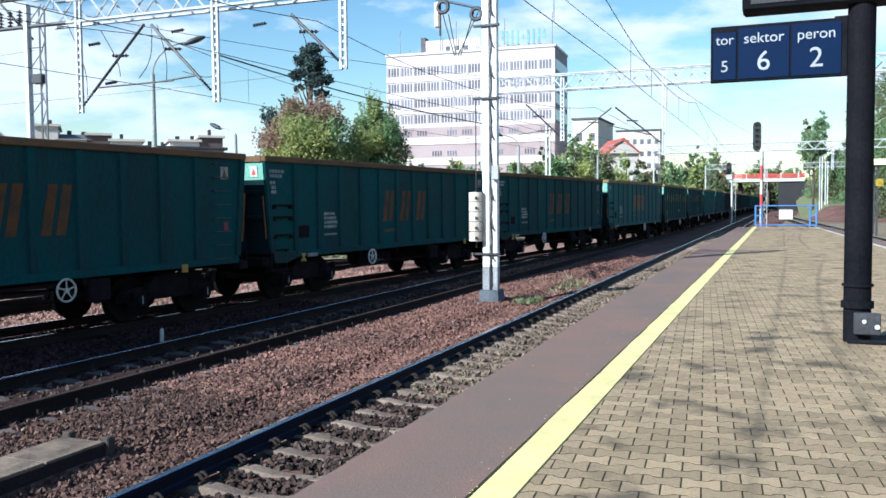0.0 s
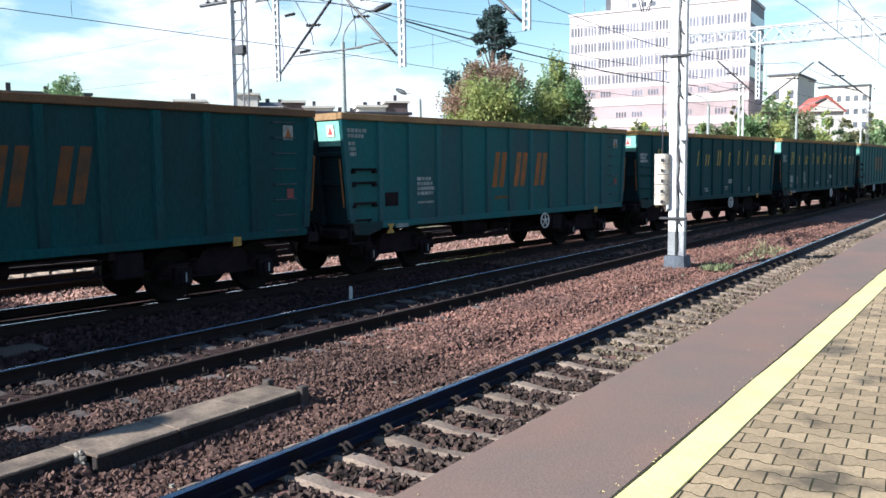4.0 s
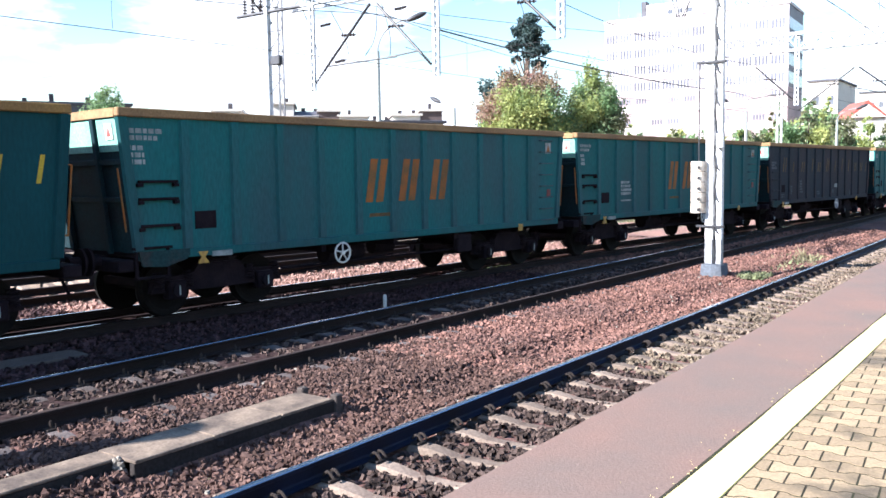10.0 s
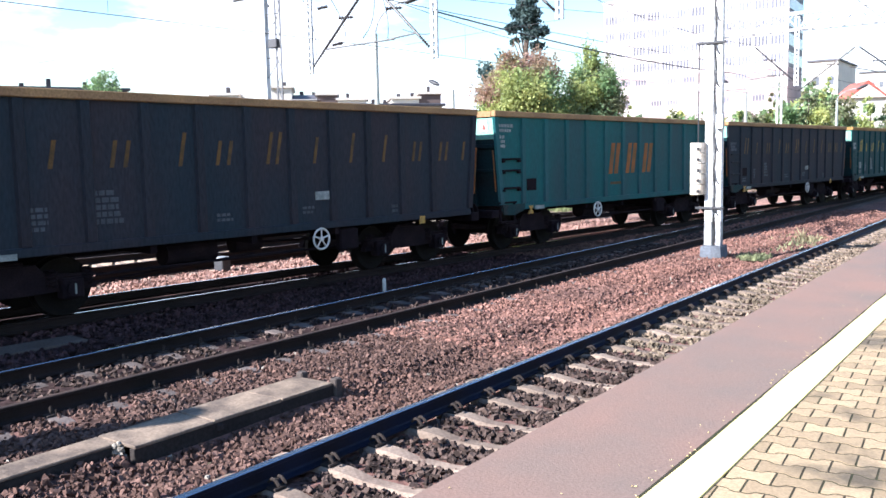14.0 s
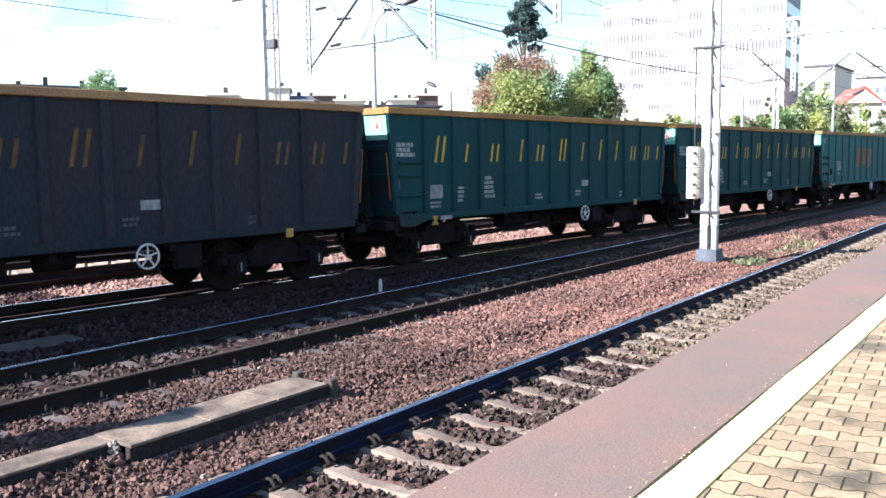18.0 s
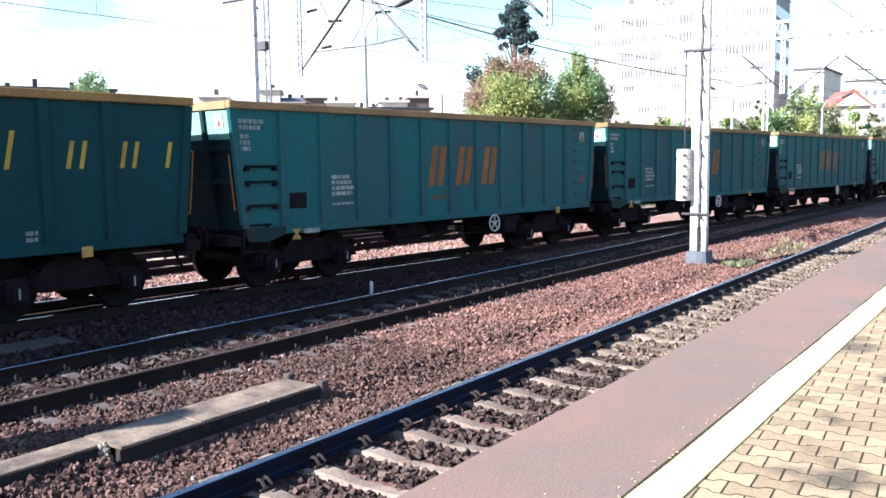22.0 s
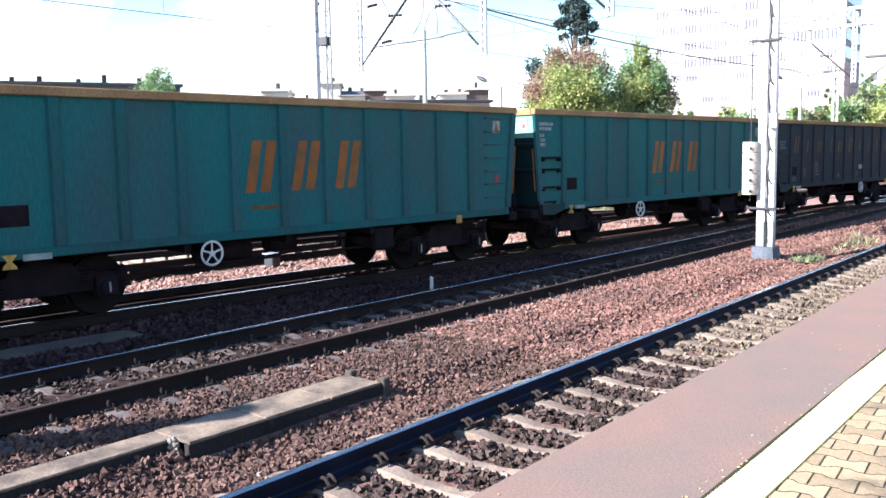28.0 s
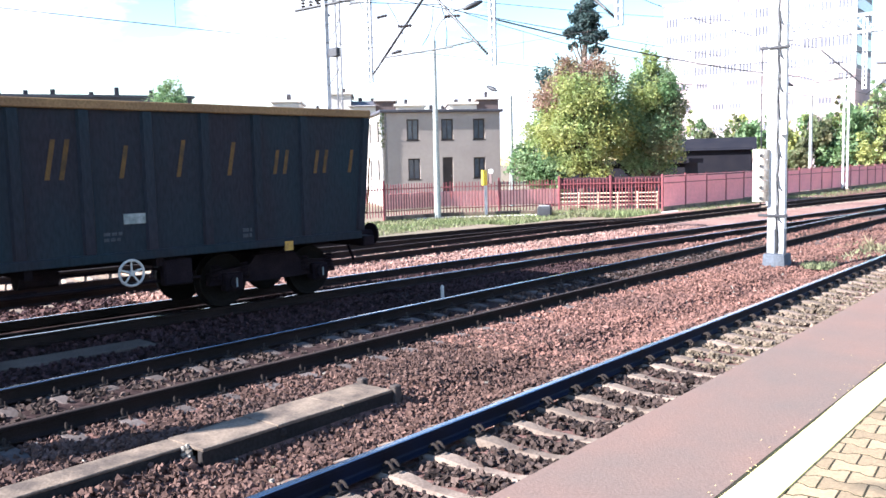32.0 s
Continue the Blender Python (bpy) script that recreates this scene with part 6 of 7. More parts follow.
def station_house():
    L, R = Vector((-41.0, 43.0, 0)), Vector((-35.95, 49.75, 0))
    d = (R - L).normalized()
    W = (R - L).length
    ob = empty("house", pose(L.x, L.y, GROUND, 0, 0, math.degrees(math.atan2(d.y, d.x))), "two-storey flat-roofed pinkish beige plastered house", "house")
    H = 6.4
    ops = [(1.75, 1.8, 2.6, 3.25), (4.2, 0.9, 4.95, 3.3), (6.45, 1.8, 7.3, 3.25), (1.7, 4.5, 2.55, 5.95), (4.15, 4.5, 5.0, 5.95), (6.45, 4.5, 7.3, 5.95)]
    part("front_wall", wall_with_openings(W, H, ops), M["plaster"], ob)
    for x0, z0, x1, z1 in ops:
        if z0 == 0.9:
            part("doorstep", box(bmesh.new(), x0 - 0.2, -0.5, 0, x1 + 0.2, -0.003, 0.88), M["concrete"], ob)
            dr = part("door", box(bmesh.new(), x0 + 0.01, 0.1, z0, x1 - 0.01, 0.15, z1 - 0.01), M["dark_wood"], ob, "dark wooden door")
            part("panel", box(bmesh.new(), x0 + 0.1, 0.085, 1.1, x1 - 0.1, 0.098, 1.9), M["dark_wood"], dr)
            part("door_handle", box(bmesh.new(), x1 - 0.14, 0.06, 1.95, x1 - 0.1, 0.098, 2.07), M["grey_steel"], dr)
        else:
            window(ob, pose(x0 + 0.02, 0.13, z0 + 0.02), x1 - x0 - 0.04, z1 - z0 - 0.04)
            part("curtain", box(bmesh.new(), x0 + 0.12, 0.2, z0 + 0.1, x0 + 0.5, 0.215, z1 - 0.3), M["white_paint"], ob, "pale curtain behind the glass")
    D = 8.5
    gops = [(6.1, 1.8, 7.1, 3.25), (6.1, 4.5, 7.1, 5.95), (2.6, 1.8, 3.6, 3.25), (2.6, 4.5, 3.6, 5.95)]
    # paler plaster than the front: the gable's sunlight is put into its colour
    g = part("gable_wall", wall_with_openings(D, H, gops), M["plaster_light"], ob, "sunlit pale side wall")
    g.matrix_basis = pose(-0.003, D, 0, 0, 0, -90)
    for x0, z0, x1, z1 in gops:
        window(ob, pose(-0.003, D, 0, 0, 0, -90) @ pose(x0 + 0.02, 0.13, z0 + 0.02), 0.96, 1.41)
    part("back_wall", box(bmesh.new(), 0.3, D - 0.3, 0, W, D, H), M["plaster"], ob)
    part("side_wall", box(bmesh.new(), W - 0.3, 0.3, 0, W, D - 0.3, H), M["plaster"], ob)
    part("roof", box(bmesh.new(), -0.2, -0.2, H + 0.003, W + 0.2, D + 0.2, H + 0.2, 0.03), M["roof"], ob, "flat grey roof with a thin edge")
    part("drainpipe", cyl(bmesh.new(), (-0.08, -0.08, 0), (-0.08, -0.08, H), 0.06, n=8), M["white_paint"], ob)
    bm = bmesh.new()
    rng = random.Random(8)
    for k in range(70):
        z = rng.uniform(4.0, 6.4)
        box(bm, -0.14 + rng.uniform(-0.14, 0.16), -0.12 + rng.uniform(-0.03, 0.03), z, -0.02 + rng.uniform(-0.14, 0.16), -0.06, z + 0.1)
    part("ivy", bm, M["leaf_far"], ob, "dry climbing plant on the corner")


# tower cladding with shade mixed into its colour, for the side away from the sun
M["tower_side"] = mat("shade_tower_cladding", (0.1, 0.11, 0.145), 0.6, other=(0.075, 0.08, 0.11), scale=0.2, fine=3, bump=0.0)
M["dark_brick"] = mat("sooty_chimney_brick", (0.05, 0.045, 0.05), 0.9, other=(0.035, 0.03, 0.034), scale=0.8, fine=10)


def block(name, m, w, d, h, material, label, rows=0, cols=0, roofing="roof", ridge=0.0, chimneys=0, win=(1.1, 1.3), group="", base=2.0, storey=3.0):
    """A plain house: walls, roof, rows of windows on its front (x along the front, -y outwards)."""
    ob = empty(name, m, label, "building", group)
    part("wall", box(bmesh.new(), 0, 0, 0, w, d, h), M[material], ob)
    if ridge:
        bm = prism(bmesh.new(), [(-0.4, h - 0.15), (d + 0.4, h - 0.15), (d / 2, h + ridge)], -0.4, w + 0.4, "x")
    else:
        bm = box(bmesh.new(), -0.3, -0.3, h + 0.004, w + 0.3, d + 0.3, h + 0.3)
    part("roof", bm, M[roofing], ob)
    if ridge:
        part("gable", prism(bmesh.new(), [(0.1, h - 0.1), (d - 0.1, h - 0.1), (d / 2, h + ridge - 0.6)], -0.44, -0.405, "x"), M[material], ob)
    first = None
    for r in range(rows):
        for c in range(cols):
            x = w * (c + 0.5) / cols - win[0] / 2
            z = base + r * storey
            if first is None:
                bm = box(bmesh.new(), 0, -0.03, 0, win[0], 0.03, win[1])
                box(bm, -0.1, -0.06, -0.12, win[0] + 0.1, -0.031, -0.005)
                first = part("window", bm, M["glass"], ob)
                first.location = (x, 0, z)
            else:
                share("window", first, ob, pose(x, 0, z))
    rng = random.Random(int(w * 10))
    for k in range(chimneys):
        x = w * (k + rng.uniform(0.2, 0.8)) / chimneys
        y = d * rng.uniform(0.35, 0.6)
        t = h + (ridge * 0.6 if ridge else 0.3)
        part("chimney", box(bmesh.new(), x, y, t - 0.3, x + rng.uniform(0.4, 0.6), y + 0.6, t + rng.uniform(0.7, 1.3), 0.03), M["dark_brick"], ob)
    return ob


def tower():
    R = Vector((-43.0, 169.6, GROUND))
    turn = 3.5
    W, D, H = 36.2, 14.0, 33.8
    ob = empty("office_tower", Matrix.Translation(R) @ pose(0, 0, 0, 0, 0, turn) @ pose(-W, 0, 0), "pale office tower with bands of windows, antennas and roof letters", "office building")
    part("wall", box(bmesh.new(), 0, 0, 18.6, W, D, H), M["tower"], ob)
    # thin skin that paints the shade on this side
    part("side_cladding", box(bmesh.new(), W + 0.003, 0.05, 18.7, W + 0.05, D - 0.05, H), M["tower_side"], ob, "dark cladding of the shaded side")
    part("podium", box(bmesh.new(), 0, -0.4, 0, W + 0.05, D, 18.596), M["podium"], ob, "wider brownish lower storeys")
    part("parapet", box(bmesh.new(), -0.2, -0.2, H + 0.004, W + 0.2, D + 0.2, H + 0.5), M["tower"], ob)
    win = None
    for r in range(4):
        z = 29.6 - 3.35 * r
        part("band", box(bmesh.new(), -0.05, -0.12, z - 1.3, W + 0.05, -0.003, z - 0.25), M["tower"], ob)
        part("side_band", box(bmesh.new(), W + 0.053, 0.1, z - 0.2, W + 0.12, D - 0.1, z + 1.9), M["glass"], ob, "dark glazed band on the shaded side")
        for c in range(12):
            x = 0.5 + c * 2.97
            if win is None:
                bm = bmesh.new()
                for q in range(4):
                    box(bm, q * 0.64, -0.06, 0, q * 0.64 + 0.36, 0.05, 1.75)
                win = part("window", bm, M["tower_glass"], ob)
                win.location = (x, 0, z)
            else:
                share("window", win, ob, pose(x, 0, z))
            part("mullion", box(bmesh.new(), x - 0.32, -0.14, z - 0.2, x - 0.2, -0.004, z + 2.0), M["tower"], ob)
    for r, (z, n) in enumerate(((16.9, 11), (12.6, 11), (8.3, 11))):
        for c in range(n):
            if (c * 7 + r) % 3 == 0:
                continue
            share("window", win, ob, pose(0.4 + c * 3.3, -0.4, z) @ Matrix.Diagonal((0.9, 1, 0.6, 1)))
        part("band", box(bmesh.new(), -0.05, -0.55, z - 1.9, W + 0.1, -0.404, z - 0.4), M["tower"], ob)
    part("roof_house", box(bmesh.new(), 7.5, 4, H + 0.5, 20, 10, H + 3.6), M["tower"], ob)
    part("roof_stack", box(bmesh.new(), 6.4, 4, H + 0.5, 7.4, 6, H + 4.4), M["roof"], ob)
    for x in (12, 14, 16):
        part("roof_window", box(bmesh.new(), x, 3.95, H + 1.2, x + 1.0, 3.998, H + 2.2), M["glass"], ob)
    for x, h in ((1.8, 5.5), (11, 6.5), (14.5, 6.8), (25, 6.5), (35, 7.0), (30, 3.0), (4, 1.4), (19, 1.6), (22, 1.6), (32, 1.8)):
        part("antenna", cyl(bmesh.new(), (x, 3.5, H + 0.5), (x, 3.5, H + 0.5 + h), 0.1, n=6), M["grey_steel"], ob)
    for k, x in enumerate((20.6, 23.9, 26.0, 28.2, 30.4, 32.6)):
        bm = box(bmesh.new(), x, 0.6, H + 1.2, x + 0.45, 0.9, H + 3.9)
        box(bm, x + 1.1, 0.6, H + 1.2 + (0.9 if k % 2 else 0), x + 1.5, 0.9, H + 3.9 - (0.9 if k % 3 == 0 else 0))
        part("roof_letter_bar", bm, M["blue_letters"], ob, "blue roof letter shown as plain bars")
    part("letter_frame", box(bmesh.new(), 20, 0.95, H + 0.9, 34.5, 1.05, H + 1.1), M["grey_steel"], ob)


station_house()
tower()
# roofs over the train's edge, far to the side
block("apartment_house", pose(-101.5, 40.5, GROUND, 0, 0, 64), 24, 10, 11.6, "roof", "long dark grey apartment house with chimneys", 3, 9, chimneys=7, group="far houses")
block("apartment_house", pose(-104, 36, GROUND, 0, 0, 64), 6, 10, 14.2, "plaster_light", "taller pale apartment house", 4, 2, chimneys=1, group="far houses")
# a broken row of low houses: start along the row, width, height, walls, ridge, chimneys, label
for u, w, h, walls, ridge, stacks, words in (
    (1.0, 3.6, 12.0, "plaster_light", 0.0, 1, "narrow pale house with a flat roof"),
    (4.65, 4.0, 10.7, "plaster_light", 0.0, 1, "low pale house between taller ones"),
    (8.7, 2.9, 12.9, "plaster_light", 0.0, 1, "tall narrow pale house with a chimney"),
    (11.65, 3.3, 11.4, "plaster_light", 0.9, 2, "pale house with a grey ridged roof"),
    (15.0, 2.7, 11.9, "brick", 0.0, 0, "narrow brown house with a flat roof"),
    (17.75, 3.9, 11.2, "plaster_light", 0.0, 1, "low pale house with a chimney"),
    (21.7, 3.3, 10.4, "brick", 0.6, 2, "low brown house with a dark ridged roof"),
    (25.05, 3.8, 11.3, "plaster_light", 0.0, 2, "pale low house with two chimneys"),
    (28.9, 3.0, 11.9, "brick", 0.0, 1, "narrow reddish house at the row's end"),
):
    block("apartment_house", pose(-93.5, 75.2, GROUND, 0, 0, 44) @ pose(u, 0, 0), w, 9, h - 0.2, walls, words, 3, 2, "roof" if ridge else "plaster_light", ridge=ridge, chimneys=stacks, win=(0.7, 1.1), group="far houses")
block("grey_building", pose(-36.3, 156.7, GROUND, 0, 0, 0), 4.6, 14.6, 17.8, "plaster_light", "tall pale office block with a shaded side", 5, 2, group="far houses")
block("red_roofed_house", pose(-22.6, 145.6, GROUND, 0, 0, 118), 8, 5.4, 10.8, "plaster_light", "white gabled house with a red tiled roof", 2, 2, "redroof", 2.5, group="far houses")
block("apartment_block", pose(-39, 216, GROUND, 0, 0, 3), 10.5, 12, 20.2, "plaster_light", "far pale apartment block with many windows", 6, 6, win=(0.9, 1.1), group="far houses")
block("shed", pose(-33.4, 66.0, GROUND, 0, 0, 20), 8.8, 6, 3.6, "shed", "low dark shed with a pitched roof", 0, 0, "shed", 0.9)
# added dark mass that fills in the shade below the trees
block("garage", pose(-33.5, 50.0, GROUND, 0, 0, 12), 10.5, 4, 2.5, "shed", "low dark garage in the trees' shade", 0, 0, "shed")
block("white_hut", pose(-27.5, 72.5, GROUND, 0, 0, 6), 2.4, 3, 2.9, "plaster_light", "small white hut beside the shed", 1, 1, roofing="plaster_light", base=1.3)


def overpass():
    ob = empty("road_bridge", pose(-23, 228, GROUND), "far concrete road bridge with red railing over the tracks", "bridge")
    part("deck", box(bmesh.new(), -12, 0, 7.35, 27.6, 12, 8.2, 0.05), M["white_paint"], ob, "pale concrete deck edge")
    for z in (8.35, 8.7, 9.05):
        part("railing", box(bmesh.new(), -12, 0.1, z, 27.6, 0.2, z + 0.26), M["red_paint"], ob, "red bridge railing")
    # black box paints the shaded opening below the deck
    part("abutment", box(bmesh.new(), 21.5, 0.4, -0.5, 27.6, 11, 7.33), M["black"], ob, "dark shaded abutment")
    part("abutment", box(bmesh.new(), -40, 0.4, -0.5, -4, 11, 7.33), M["edge"], ob, "stained concrete abutment")
    part("parapet", box(bmesh.new(), 27.61, 0, -0.3, 60, 12, 7.2), M["edge"], ob)
    for x in (6, 12, 18.5):
        part("pier", box(bmesh.new(), x, 3, -0.5, x + 0.9, 8, 7.33), M["edge"], ob)
    for x in range(-10, 27, 4):
        part("railing_post", box(bmesh.new(), x, -0.05, 8.21, x + 0.25, 0.09, 9.5), M["white_paint"], ob)


overpass()


# ---- trees ----
def tree(x, y, trunk_h, clumps, palette, label, leaf=0.16, count=9000, seed=1, trunk_r=0.25, name="tree", spiky=0.0):
    """A trunk with limbs and a crown of single leaves round many small clumps.
    clumps: (dx, dy, z, rx, rz) ellipsoids that hold the crown; palette: a material for each."""
    rng = np.random.default_rng(seed)
    ob = empty(name, pose(x, y, GROUND), label, "tree", "trees beyond the tracks")
    top = max(c[2] for c in clumps)
    bm = bmesh.new()
    cyl(bm, (0, 0, -0.1), (0.1, 0, trunk_h), trunk_r, trunk_r * 0.7, n=10)
    cyl(bm, (0.1, 0, trunk_h), (0, 0, top), trunk_r * 0.7, trunk_r * 0.15, n=8)
    part("trunk", bm, M["bark"], ob, smooth=True)
    for c in clumps:
        bm = bmesh.new()
        a = Vector((0.05, 0, min(trunk_h + rng.uniform(-0.3, 0.8), c[2] * 0.8)))
        b = Vector((c[0], c[1], c[2]))
        mid = a.lerp(b, 0.5) + Vector((0, 0, -0.25))
        cyl(bm, a, mid, trunk_r * 0.35, trunk_r * 0.22, n=6)
        cyl(bm, mid, b, trunk_r * 0.22, trunk_r * 0.06, n=6)
        part("limb", bm, M["bark"], ob)
    vol = np.array([c[3] ** 2 * c[4] for c in clumps])
    share_ = vol / vol.sum()
    groups = {}
    for c, s, m in zip(clumps, share_, palette):
        groups.setdefault(m, []).append((c, max(40, int(count * s))))
    for m, list_ in groups.items():
        vs, fs = [], []
        for c, n in list_:
            twigs = max(8, n // 26)
            u = rng.normal(size=(twigs, 3))
            u /= np.linalg.norm(u, axis=1)[:, None]
            r = rng.uniform(0.35, 1.0, twigs) ** 0.6
            tw = u * r[:, None] * np.array([c[3], c[3], c[4]]) * rng.uniform(0.8, 1.18, (twigs, 1)) + np.array(c[:3])
            if spiky:
                tw[:, 2] += spiky * rng.random(twigs) * (rng.random(twigs) < 0.25)
            for k in range(n):
                p = tw[k % twigs] + rng.normal(0, 0.26 * c[3] / 1.4 * 0.9, 3) * np.array([1, 1, 1.1 + spiky * 0.5])
                if p[2] < 0.25:
                    continue
                q, _ = np.linalg.qr(rng.normal(size=(3, 3)))
                s = leaf * rng.uniform(0.6, 1.3)
                a, b = q[0] * s, q[1] * s * 0.6
                i = len(vs)
                vs += [p - a, p + b - q[2] * s * 0.15, p + a, p - b - q[2] * s * 0.15]
                fs.append((i, i + 1, i + 2, i + 3))
        for c, n in list_ if spiky else ():
            for _ in range(7 if c[2] > 0.45 * top else 2):
                base = np.array(c[:3]) + rng.normal(0, 0.45, 3) * np.array([c[3], c[3], c[4]])
                lean = np.array([rng.normal(0, 0.16), rng.normal(0, 0.16), 1.0])
                length = spiky * rng.uniform(0.8, 1.9)
                for _ in range(34):
                    u = rng.random()
                    p = base + lean * length * u + rng.normal(0, 0.1 * (1.25 - u), 3)
                    q, _r = np.linalg.qr(rng.normal(size=(3, 3)))
                    s = leaf * rng.uniform(0.6, 1.1)
                    a, b = q[0] * s, q[1] * s * 0.55
                    i = len(vs)
                    vs += [p - a, p + b, p + a, p - b]
                    fs.append((i, i + 1, i + 2, i + 3))
        mesh_of("crown", vs, fs, [M[m]], ob)
    return ob


def crown(w, h, z0, n, seed, narrow=0.76):
    """Uneven clumps spread over an upright egg."""
    rng = np.random.default_rng(seed)
    out = []
    for k in range(n):
        u = (k + 0.5) / n
        z = z0 + h * u + rng.uniform(-0.3, 0.3)
        r = w * (math.sin(math.pi * min(0.97, 0.2 + narrow * u)) ** 0.8)
        a = k * 2.4 + rng.uniform(-0.4, 0.4)
        off = rng.uniform(0.35, 0.8)
        out.append((r * off * math.cos(a), r * off * math.sin(a), z, max(0.4, r * rng.uniform(0.3, 0.55)), max(0.45, h / n * 2.0) * rng.uniform(0.7, 1.4)))
    return out


ca = crown(3.0, 5.9, 2.3, 30, 3, 0.62)
tree(-25.6, 43.4, 2.2, ca, ["leaf_red" if 7.0 < c[2] or (c[2] > 5.8 and k % 4 == 0) else ("leaf_yellow" if k % 5 in (0, 2, 3) else "leaf_green") for k, c in enumerate(ca)], "autumn tree with yellow-green leaves and a reddish top", 0.085, 42000, 3, spiky=0.5)
cb = crown(2.3, 6.0, 2.0, 24, 5, 0.68)
tree(-23.0, 46.8, 2.0, cb, [("leaf_green", "leaf_far", "leaf_green", "leaf_yellow")[k % 4] for k in range(len(cb))], "upright green tree with pointed shoots", 0.085, 34000, 5, spiky=1.0)
cc = crown(1.9, 4.6, 0.9, 10, 9)
tree(-29.7, 46.0, 1.6, cc, ["leaf_green"] * len(cc), "shaded green tree beside the house", 0.11, 7500, 9)
tree(-30.6, 48.0, 3.0, [(0.1, 0, 7.6, 1.0, 0.5), (-1.0, 0.2, 8.6, 0.7, 0.4), (0.8, 0, 8.9, 0.7, 0.5), (-0.3, 0, 6.4, 1.0, 0.6), (-0.2, 0.2, 8.1, 0.8, 0.4)], ["needles"] * 5, "thin bluish tree above the others", 0.1, 2200, 13, 0.15)
pine = [(0.3, 0, 15.4, 1.0, 0.7), (-1.0, 0.4, 14.5, 1.0, 0.6), (1.0, -0.3, 14.2, 1.1, 0.6), (0.2, 0.3, 13.4, 1.3, 0.6), (-0.9, -0.5, 12.8, 1.0, 0.5), (1.9, 0.2, 12.3, 0.9, 0.5), (0.6, 0, 12.0, 1.0, 0.5), (1.2, 0.3, 10.9, 0.9, 0.45), (-1.6, 0.3, 11.6, 0.6, 0.3)]
pine = [(c[0] * 0.8, c[1], c[2] * 0.8 + 3.45, c[3] * 0.72, c[4] * 0.75) for c in pine]
tree(-38.0, 64.8, 10.5, pine, ["needles"] * len(pine), "tall bare-trunked pine with clumped dark crown", 0.14, 9000, 4, 0.28, "pine_tree")
tree(-86.0, 55.4, 5.0, crown(3.3, 7.8, 4.4, 12, 14, 0.62), ["leaf_green"] * 12, "round green tree among far roofs", 0.13, 15000, 14)
FAR = ((-41, 86, 3.4, 5.6), (-37.3, 86, 3.2, 6.3), (-34.2, 90, 3.4, 6.2), (-31, 92, 3.4, 6.4), (-28, 93, 3.4, 6.6), (-25, 95, 3.3, 7.2), (-22.2, 96, 3.4, 8.2), (-22.0, 106, 3.8, 9.6), (-25.5, 112, 4.0, 9.6), (-31, 120, 4.5, 9.4), (-21, 124, 3.6, 8.8), (-17.5, 138, 3.6, 8.2), (-15.5, 160, 4.0, 9.5), (-12.5, 178, 4.5, 11), (-18, 205, 6, 13), (-14, 246, 6, 11), (-6, 252, 6, 13), (-1, 250, 5, 12), (6, 244, 6, 14))
for k, (x, y, w, h) in enumerate(FAR):
    cl = crown(w, h, 0.5, 8, 20 + k)
    tree(x, y, 1.2, cl, [("leaf_far", "leaf_green", "leaf_yellow")[(k + i) % 3] for i in range(8)], "bushy green tree beyond the fence" if y < 200 else "hazy autumn tree behind the bridge", 0.13 + 0.001 * y, 5600, 20 + k)
for k, (x, y, w, h) in enumerate(((7.6, 166, 2.8, 10.0), (10.2, 168, 3.6, 11.0), (11.2, 126, 4.2, 17.8), (13.5, 116, 5, 20), (21, 100, 5.5, 16), (14, 138, 5.5, 18), (20, 76, 5, 14), (27, 66, 5.5, 15), (9.6, 154, 3.6, 12), (9.5, 190, 4.5, 12), (14, 180, 6, 15))):
    cl = crown(w, h, 0.3, 13, 50 + k)
    tree(x, y, 1.5, cl, ["leaf_green" if (k + i) % 4 else "leaf_far" for i in range(13)], "tall green tree on the far embankment", 0.15, 16000, 50 + k, 0.3)

cl = crown(3.0, 7.6, 8.4, 14, 77, 0.7)
tree(4.3, 152, 8.0, cl, ["leaf_green" if i % 3 else "leaf_far" for i in range(14)], "thin-trunked green tree beside the bridge", 0.15, 9000, 77, 0.2)

# ---- platform furniture ----
def writing(parent, body, x, z, size, y=-0.043):
    cu = bpy.data.curves.new("lettering", "FONT")
    cu.body, cu.size, cu.align_x, cu.extrude = body, size, "CENTER", 0.002
    tmp = bpy.data.objects.new("lettering", cu)
    scene.collection.objects.link(tmp)
    me = bpy.data.meshes.new_from_object(tmp.evaluated_get(bpy.context.evaluated_depsgraph_get()))
    bpy.data.objects.remove(tmp)
    me.materials.clear()
    me.materials.append(M["lettering"])
    ob = new("lettering", me)
    ob.parent, ob.matrix_basis = parent, pose(x, y, z, 90, 0, 0)
    return ob


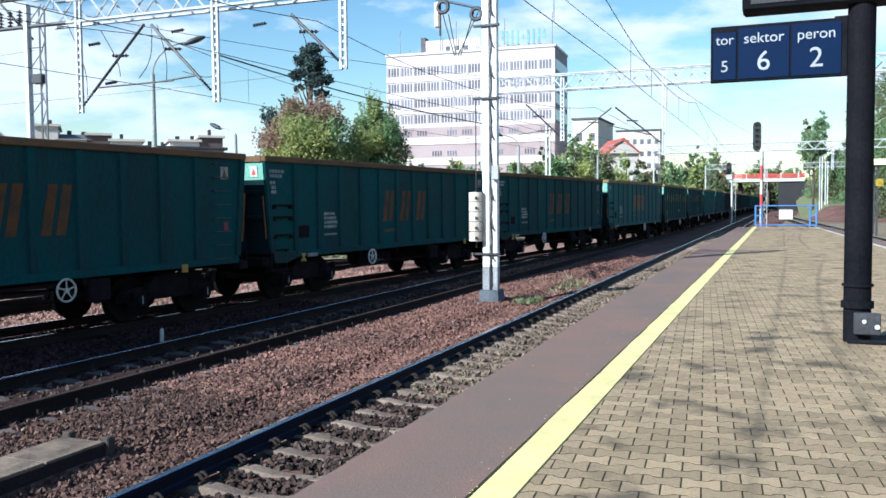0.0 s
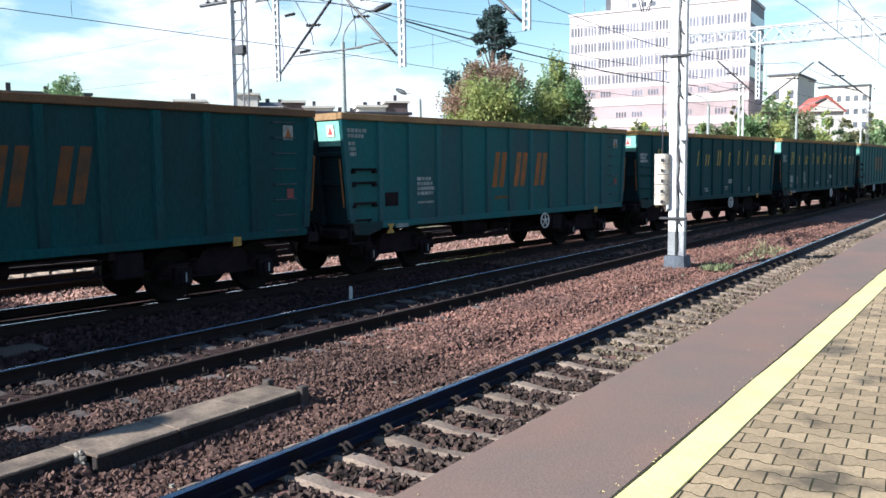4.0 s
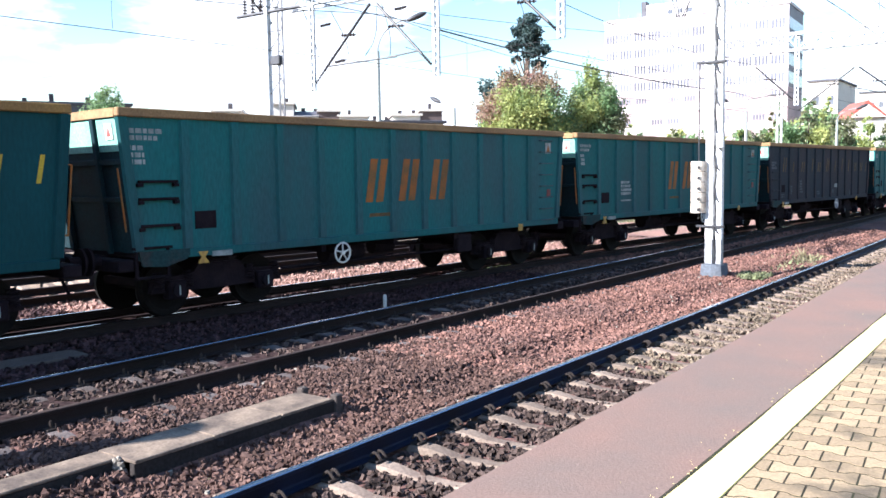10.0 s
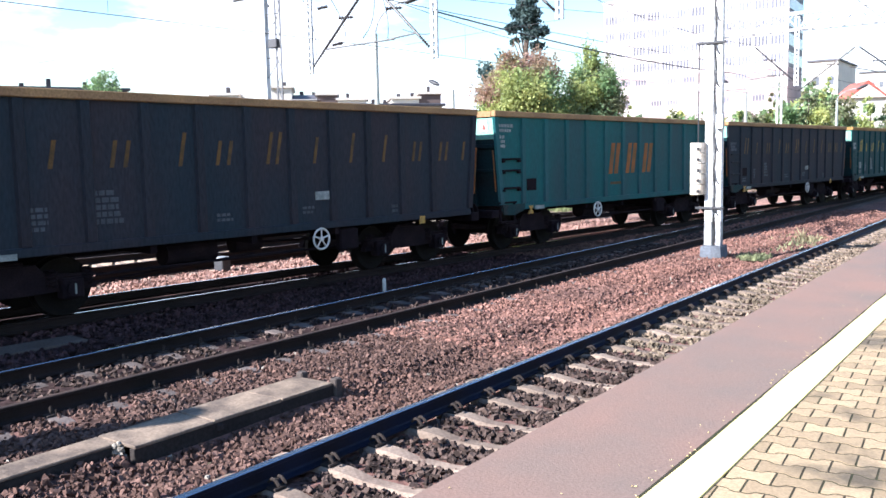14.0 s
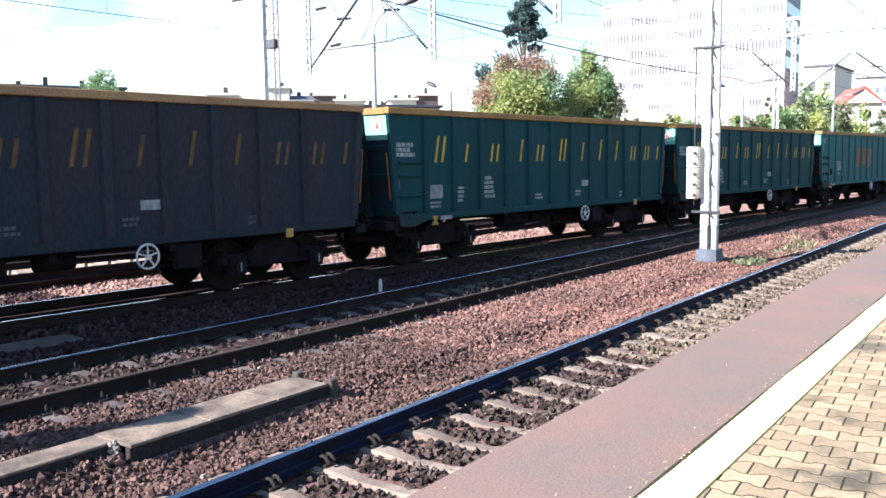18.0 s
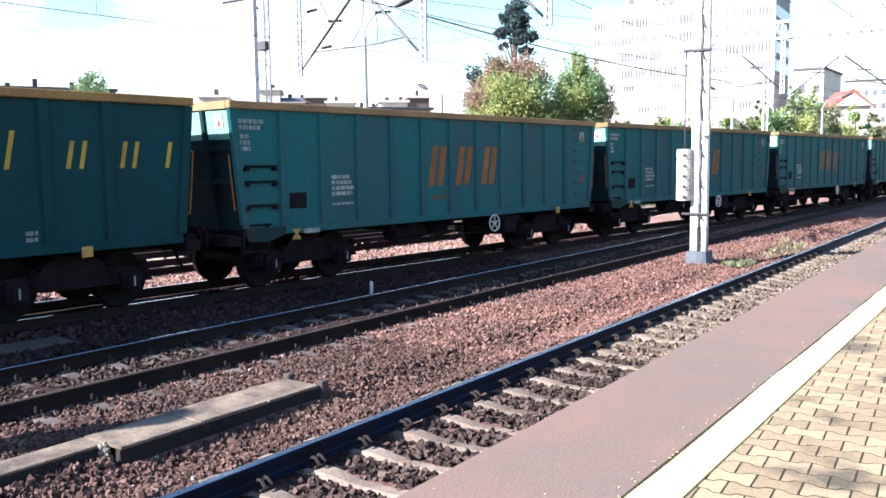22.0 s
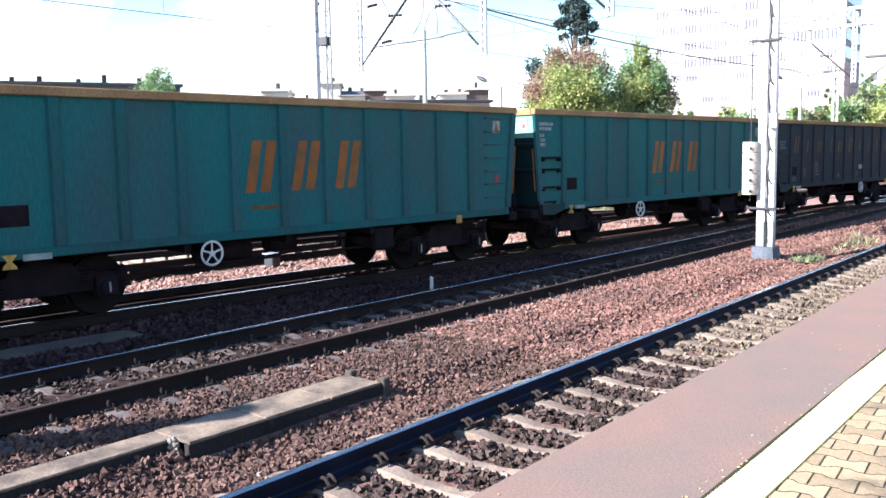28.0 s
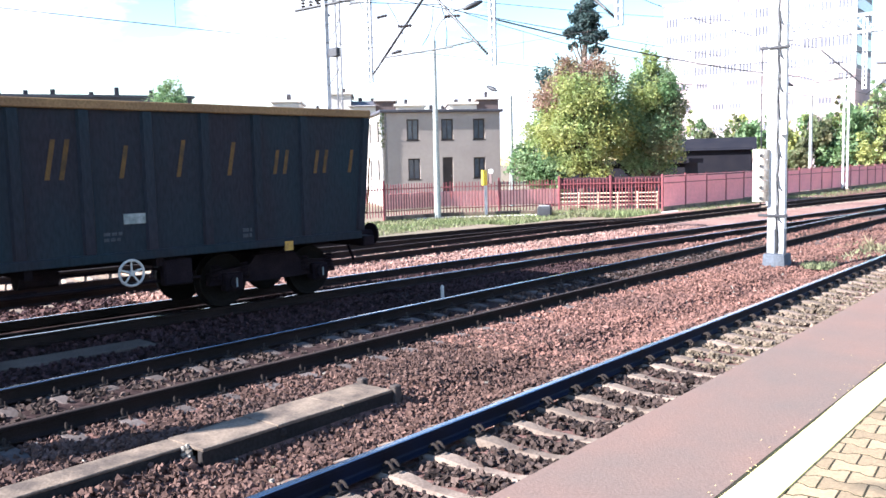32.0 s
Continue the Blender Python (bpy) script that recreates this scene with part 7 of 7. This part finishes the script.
def pillar():
    ob = empty("platform_pillar", pose(0.85, 11.5, PLAT), "round dark steel pillar with a bolted base", "pillar")
    part("shaft", cyl(bmesh.new(), (0, 0, 0.0), (0, 0, 5.2), 0.155, n=24), M["pillar"], ob, smooth=False)
    part("collar", cyl(bmesh.new(), (0, 0, 0.42), (0, 0, 0.5), 0.185, n=24), M["pillar"], ob)
    part("collar", cyl(bmesh.new(), (0, 0, 0.68), (0, 0, 0.71), 0.178, n=24), M["pillar"], ob)
    part("clamp_box", box(bmesh.new(), -0.05, -0.25, 0.12, 0.24, -0.15, 0.38, 0.01), M["dark_steel"], ob, "dark steel clamp plate")
    part("bolt", cyl(bmesh.new(), (0.06, -0.252, 0.28), (0.06, -0.27, 0.28), 0.025, n=8), M["white_paint"], ob)
    part("bolt", cyl(bmesh.new(), (0.2, -0.252, 0.22), (0.2, -0.275, 0.22), 0.03, n=8), M["white_paint"], ob)
    part("foot_plate", box(bmesh.new(), -0.12, -0.22, 0.0, 0.75, 0.3, 0.05, 0.015), M["pillar"], ob)
    for z in (3.35, 3.9):
        part("arm", box(bmesh.new(), -0.3, -0.02, z, 0, 0.02, z + 0.04), M["pillar"], ob)


def platform_sign():
    ob = empty("platform_sign", pose(-0.09, 11.5, 3.79), "blue hanging platform sign in three panels with white lettering", "sign")
    x0, x1 = -0.79, 0.79
    part("frame", box(bmesh.new(), x0, -0.03, 0, x1, 0.03, 0.70, 0.01), M["pillar"], ob)
    cuts = [x0 + 0.02, x0 + 0.32, x0 + 0.94, x1 - 0.06]
    words = (("tor", "5", 0.17, 0.2), ("sektor", "6", 0.18, 0.34), ("peron", "2", 0.18, 0.34))
    for k in range(3):
        a, b = cuts[k] + 0.012, cuts[k + 1] - 0.012
        top = 0.66 if k else 0.62
        p = part("panel", box(bmesh.new(), a, -0.041, 0.03, b, -0.031, top, 0.004), M["sign"], ob, "blue panel")
        w = words[k]
        writing(p, w[0], (a + b) / 2, 0.47, w[2])
        writing(p, w[1], (a + b) / 2, 0.13, w[3])
    up = empty("display_box", pose(0.6, 11.5, 4.62), "dark hanging display box above the sign", "display")
    part("housing", box(bmesh.new(), -1.1, -0.2, 0.0, 1.6, 0.2, 0.75, 0.03), M["pillar"], up)
    part("screen", box(bmesh.new(), -1.0, -0.21, 0.08, 1.5, -0.201, 0.68), M["black"], up)
    part("hanger", cyl(bmesh.new(), (-0.8, 0, 0.75), (-0.8, 0, 1.3), 0.03, n=8), M["pillar"], up)


def end_barrier():
    ob = empty("platform_barrier", pose(-1.82, 61.0, PLAT), "blue tubular barrier with a white board at the platform end", "barrier")
    for x in (0.05, 0.42, 3.4, 3.78):
        part("post", cyl(bmesh.new(), (x, 0, -0.02), (x, 0, 1.42), 0.06, n=10), M["barrier"], ob)
    for z, x0, x1 in ((1.4, 0, 3.83), (0.12, 0, 3.83), (0.75, 3.4, 3.78), (0.75, 0.05, 0.42)):
        part("rail", cyl(bmesh.new(), (x0, 0, z), (x1, 0, z), 0.045, n=8), M["barrier"], ob)
    part("board", box(bmesh.new(), 1.5, -0.08, 0.5, 2.35, -0.06, 1.15, 0.01), M["white_paint"], ob, "blank white board")


def signal(x, y, z0, head_z, head_h, label, lamps=5, red=True, bands=True):
    ob = empty("railway_signal", pose(x, y, z0), label, "railway signal", "signals")
    n = 6
    for k in range(n):
        a, b = head_z * k / n, head_z * (k + 1) / n
        part("mast_section", cyl(bmesh.new(), (0.2, 0, a), (0.2, 0, b), 0.1, n=10), M["white_paint" if k % 2 or not red else "red_paint"], ob)
    bm = bmesh.new()
    o = [(0.28 * math.cos(a) , head_h - 0.28 + 0.28 * math.sin(a)) for a in np.linspace(0, math.pi, 9)] + [(0.28 * math.cos(a), 0.28 + 0.28 * math.sin(a)) for a in np.linspace(math.pi, math.tau, 9)]
    prism(bm, o, -0.1, 0.02, "y")
    h = part("signal_head", bm, M["black"], ob, "black signal head with hooded lamps")
    h.location = (-0.12, 0, head_z)
    for k in range(lamps):
        z = 0.25 + (head_h - 0.5) * k / max(1, lamps - 1)
        part("lens", cyl(bmesh.new(), (0, -0.1, z), (0, -0.125, z), 0.11, n=14), M["lens_dark"], h)
        bm = bmesh.new()
        for s in range(8):
            a0 = math.pi * s / 8
            a1 = math.pi * (s + 1) / 8
            vs = [bm.verts.new((0.13 * math.cos(a), y_, z + 0.13 * math.sin(a))) for a, y_ in ((a0, -0.1), (a1, -0.1), (a1, -0.34), (a0, -0.34))]
            bm.faces.new(vs)
        bmesh.ops.solidify(bm, geom=bm.faces, thickness=0.015)
        part("hood", bm, M["black"], h)
    part("ladder", lattice(bmesh.new(), (0.45, 0.1, 0), (0.45, 0.1, head_z + head_h + 0.3), 0.28, 0.3, 0.02), M["white_paint"], ob)
    part("disc", cyl(bmesh.new(), (-0.1, -0.06, head_z - 0.3), (-0.1, -0.02, head_z - 0.32), 0.34, n=18), M["white_paint"], ob)


pillar()
platform_sign()
end_barrier()
signal(-1.75, 66.0, GROUND, 6.2, 2.1, "tall railway signal with red and white banded mast")
signal(-5.6, 100.0, GROUND, 5.6, 1.3, "smaller railway signal on a white mast", 2, False)


def fence_sign():
    ob = empty("crossing_marker", pose(-27.0, 36.0, GROUND), "yellow warning marker on a pale post by the fence", "marker")
    part("post", box(bmesh.new(), -0.07, -0.05, 0, 0.07, 0.05, 2.2, 0.01), M["white_paint"], ob)
    part("board", box(bmesh.new(), -0.22, -0.1, 1.62, 0.16, -0.06, 2.42, 0.05), M["warn"], ob, "yellow rounded board")
    part("side_plate", box(bmesh.new(), 0.25, -0.08, 2.25, 0.55, -0.05, 2.45, 0.02), M["white_paint"], ob)
    part("dark_back", box(bmesh.new(), 0.21, -0.06, 1.7, 0.45, 0.0, 2.22, 0.02), M["brick"], ob)
    cab = empty("cable_cabinet", pose(-23.9, 36.8, GROUND, 0, 0, 25), "low grey cable cabinet on the grass", "cabinet")
    part("body", box(bmesh.new(), -0.36, -0.2, 0, 0.36, 0.2, 0.5, 0.06), M["dark_steel"], cab)
    part("lid", box(bmesh.new(), -0.3, -0.18, 0.503, 0.3, 0.18, 0.58, 0.03), M["grey_steel"], cab)


fence_sign()


motions()
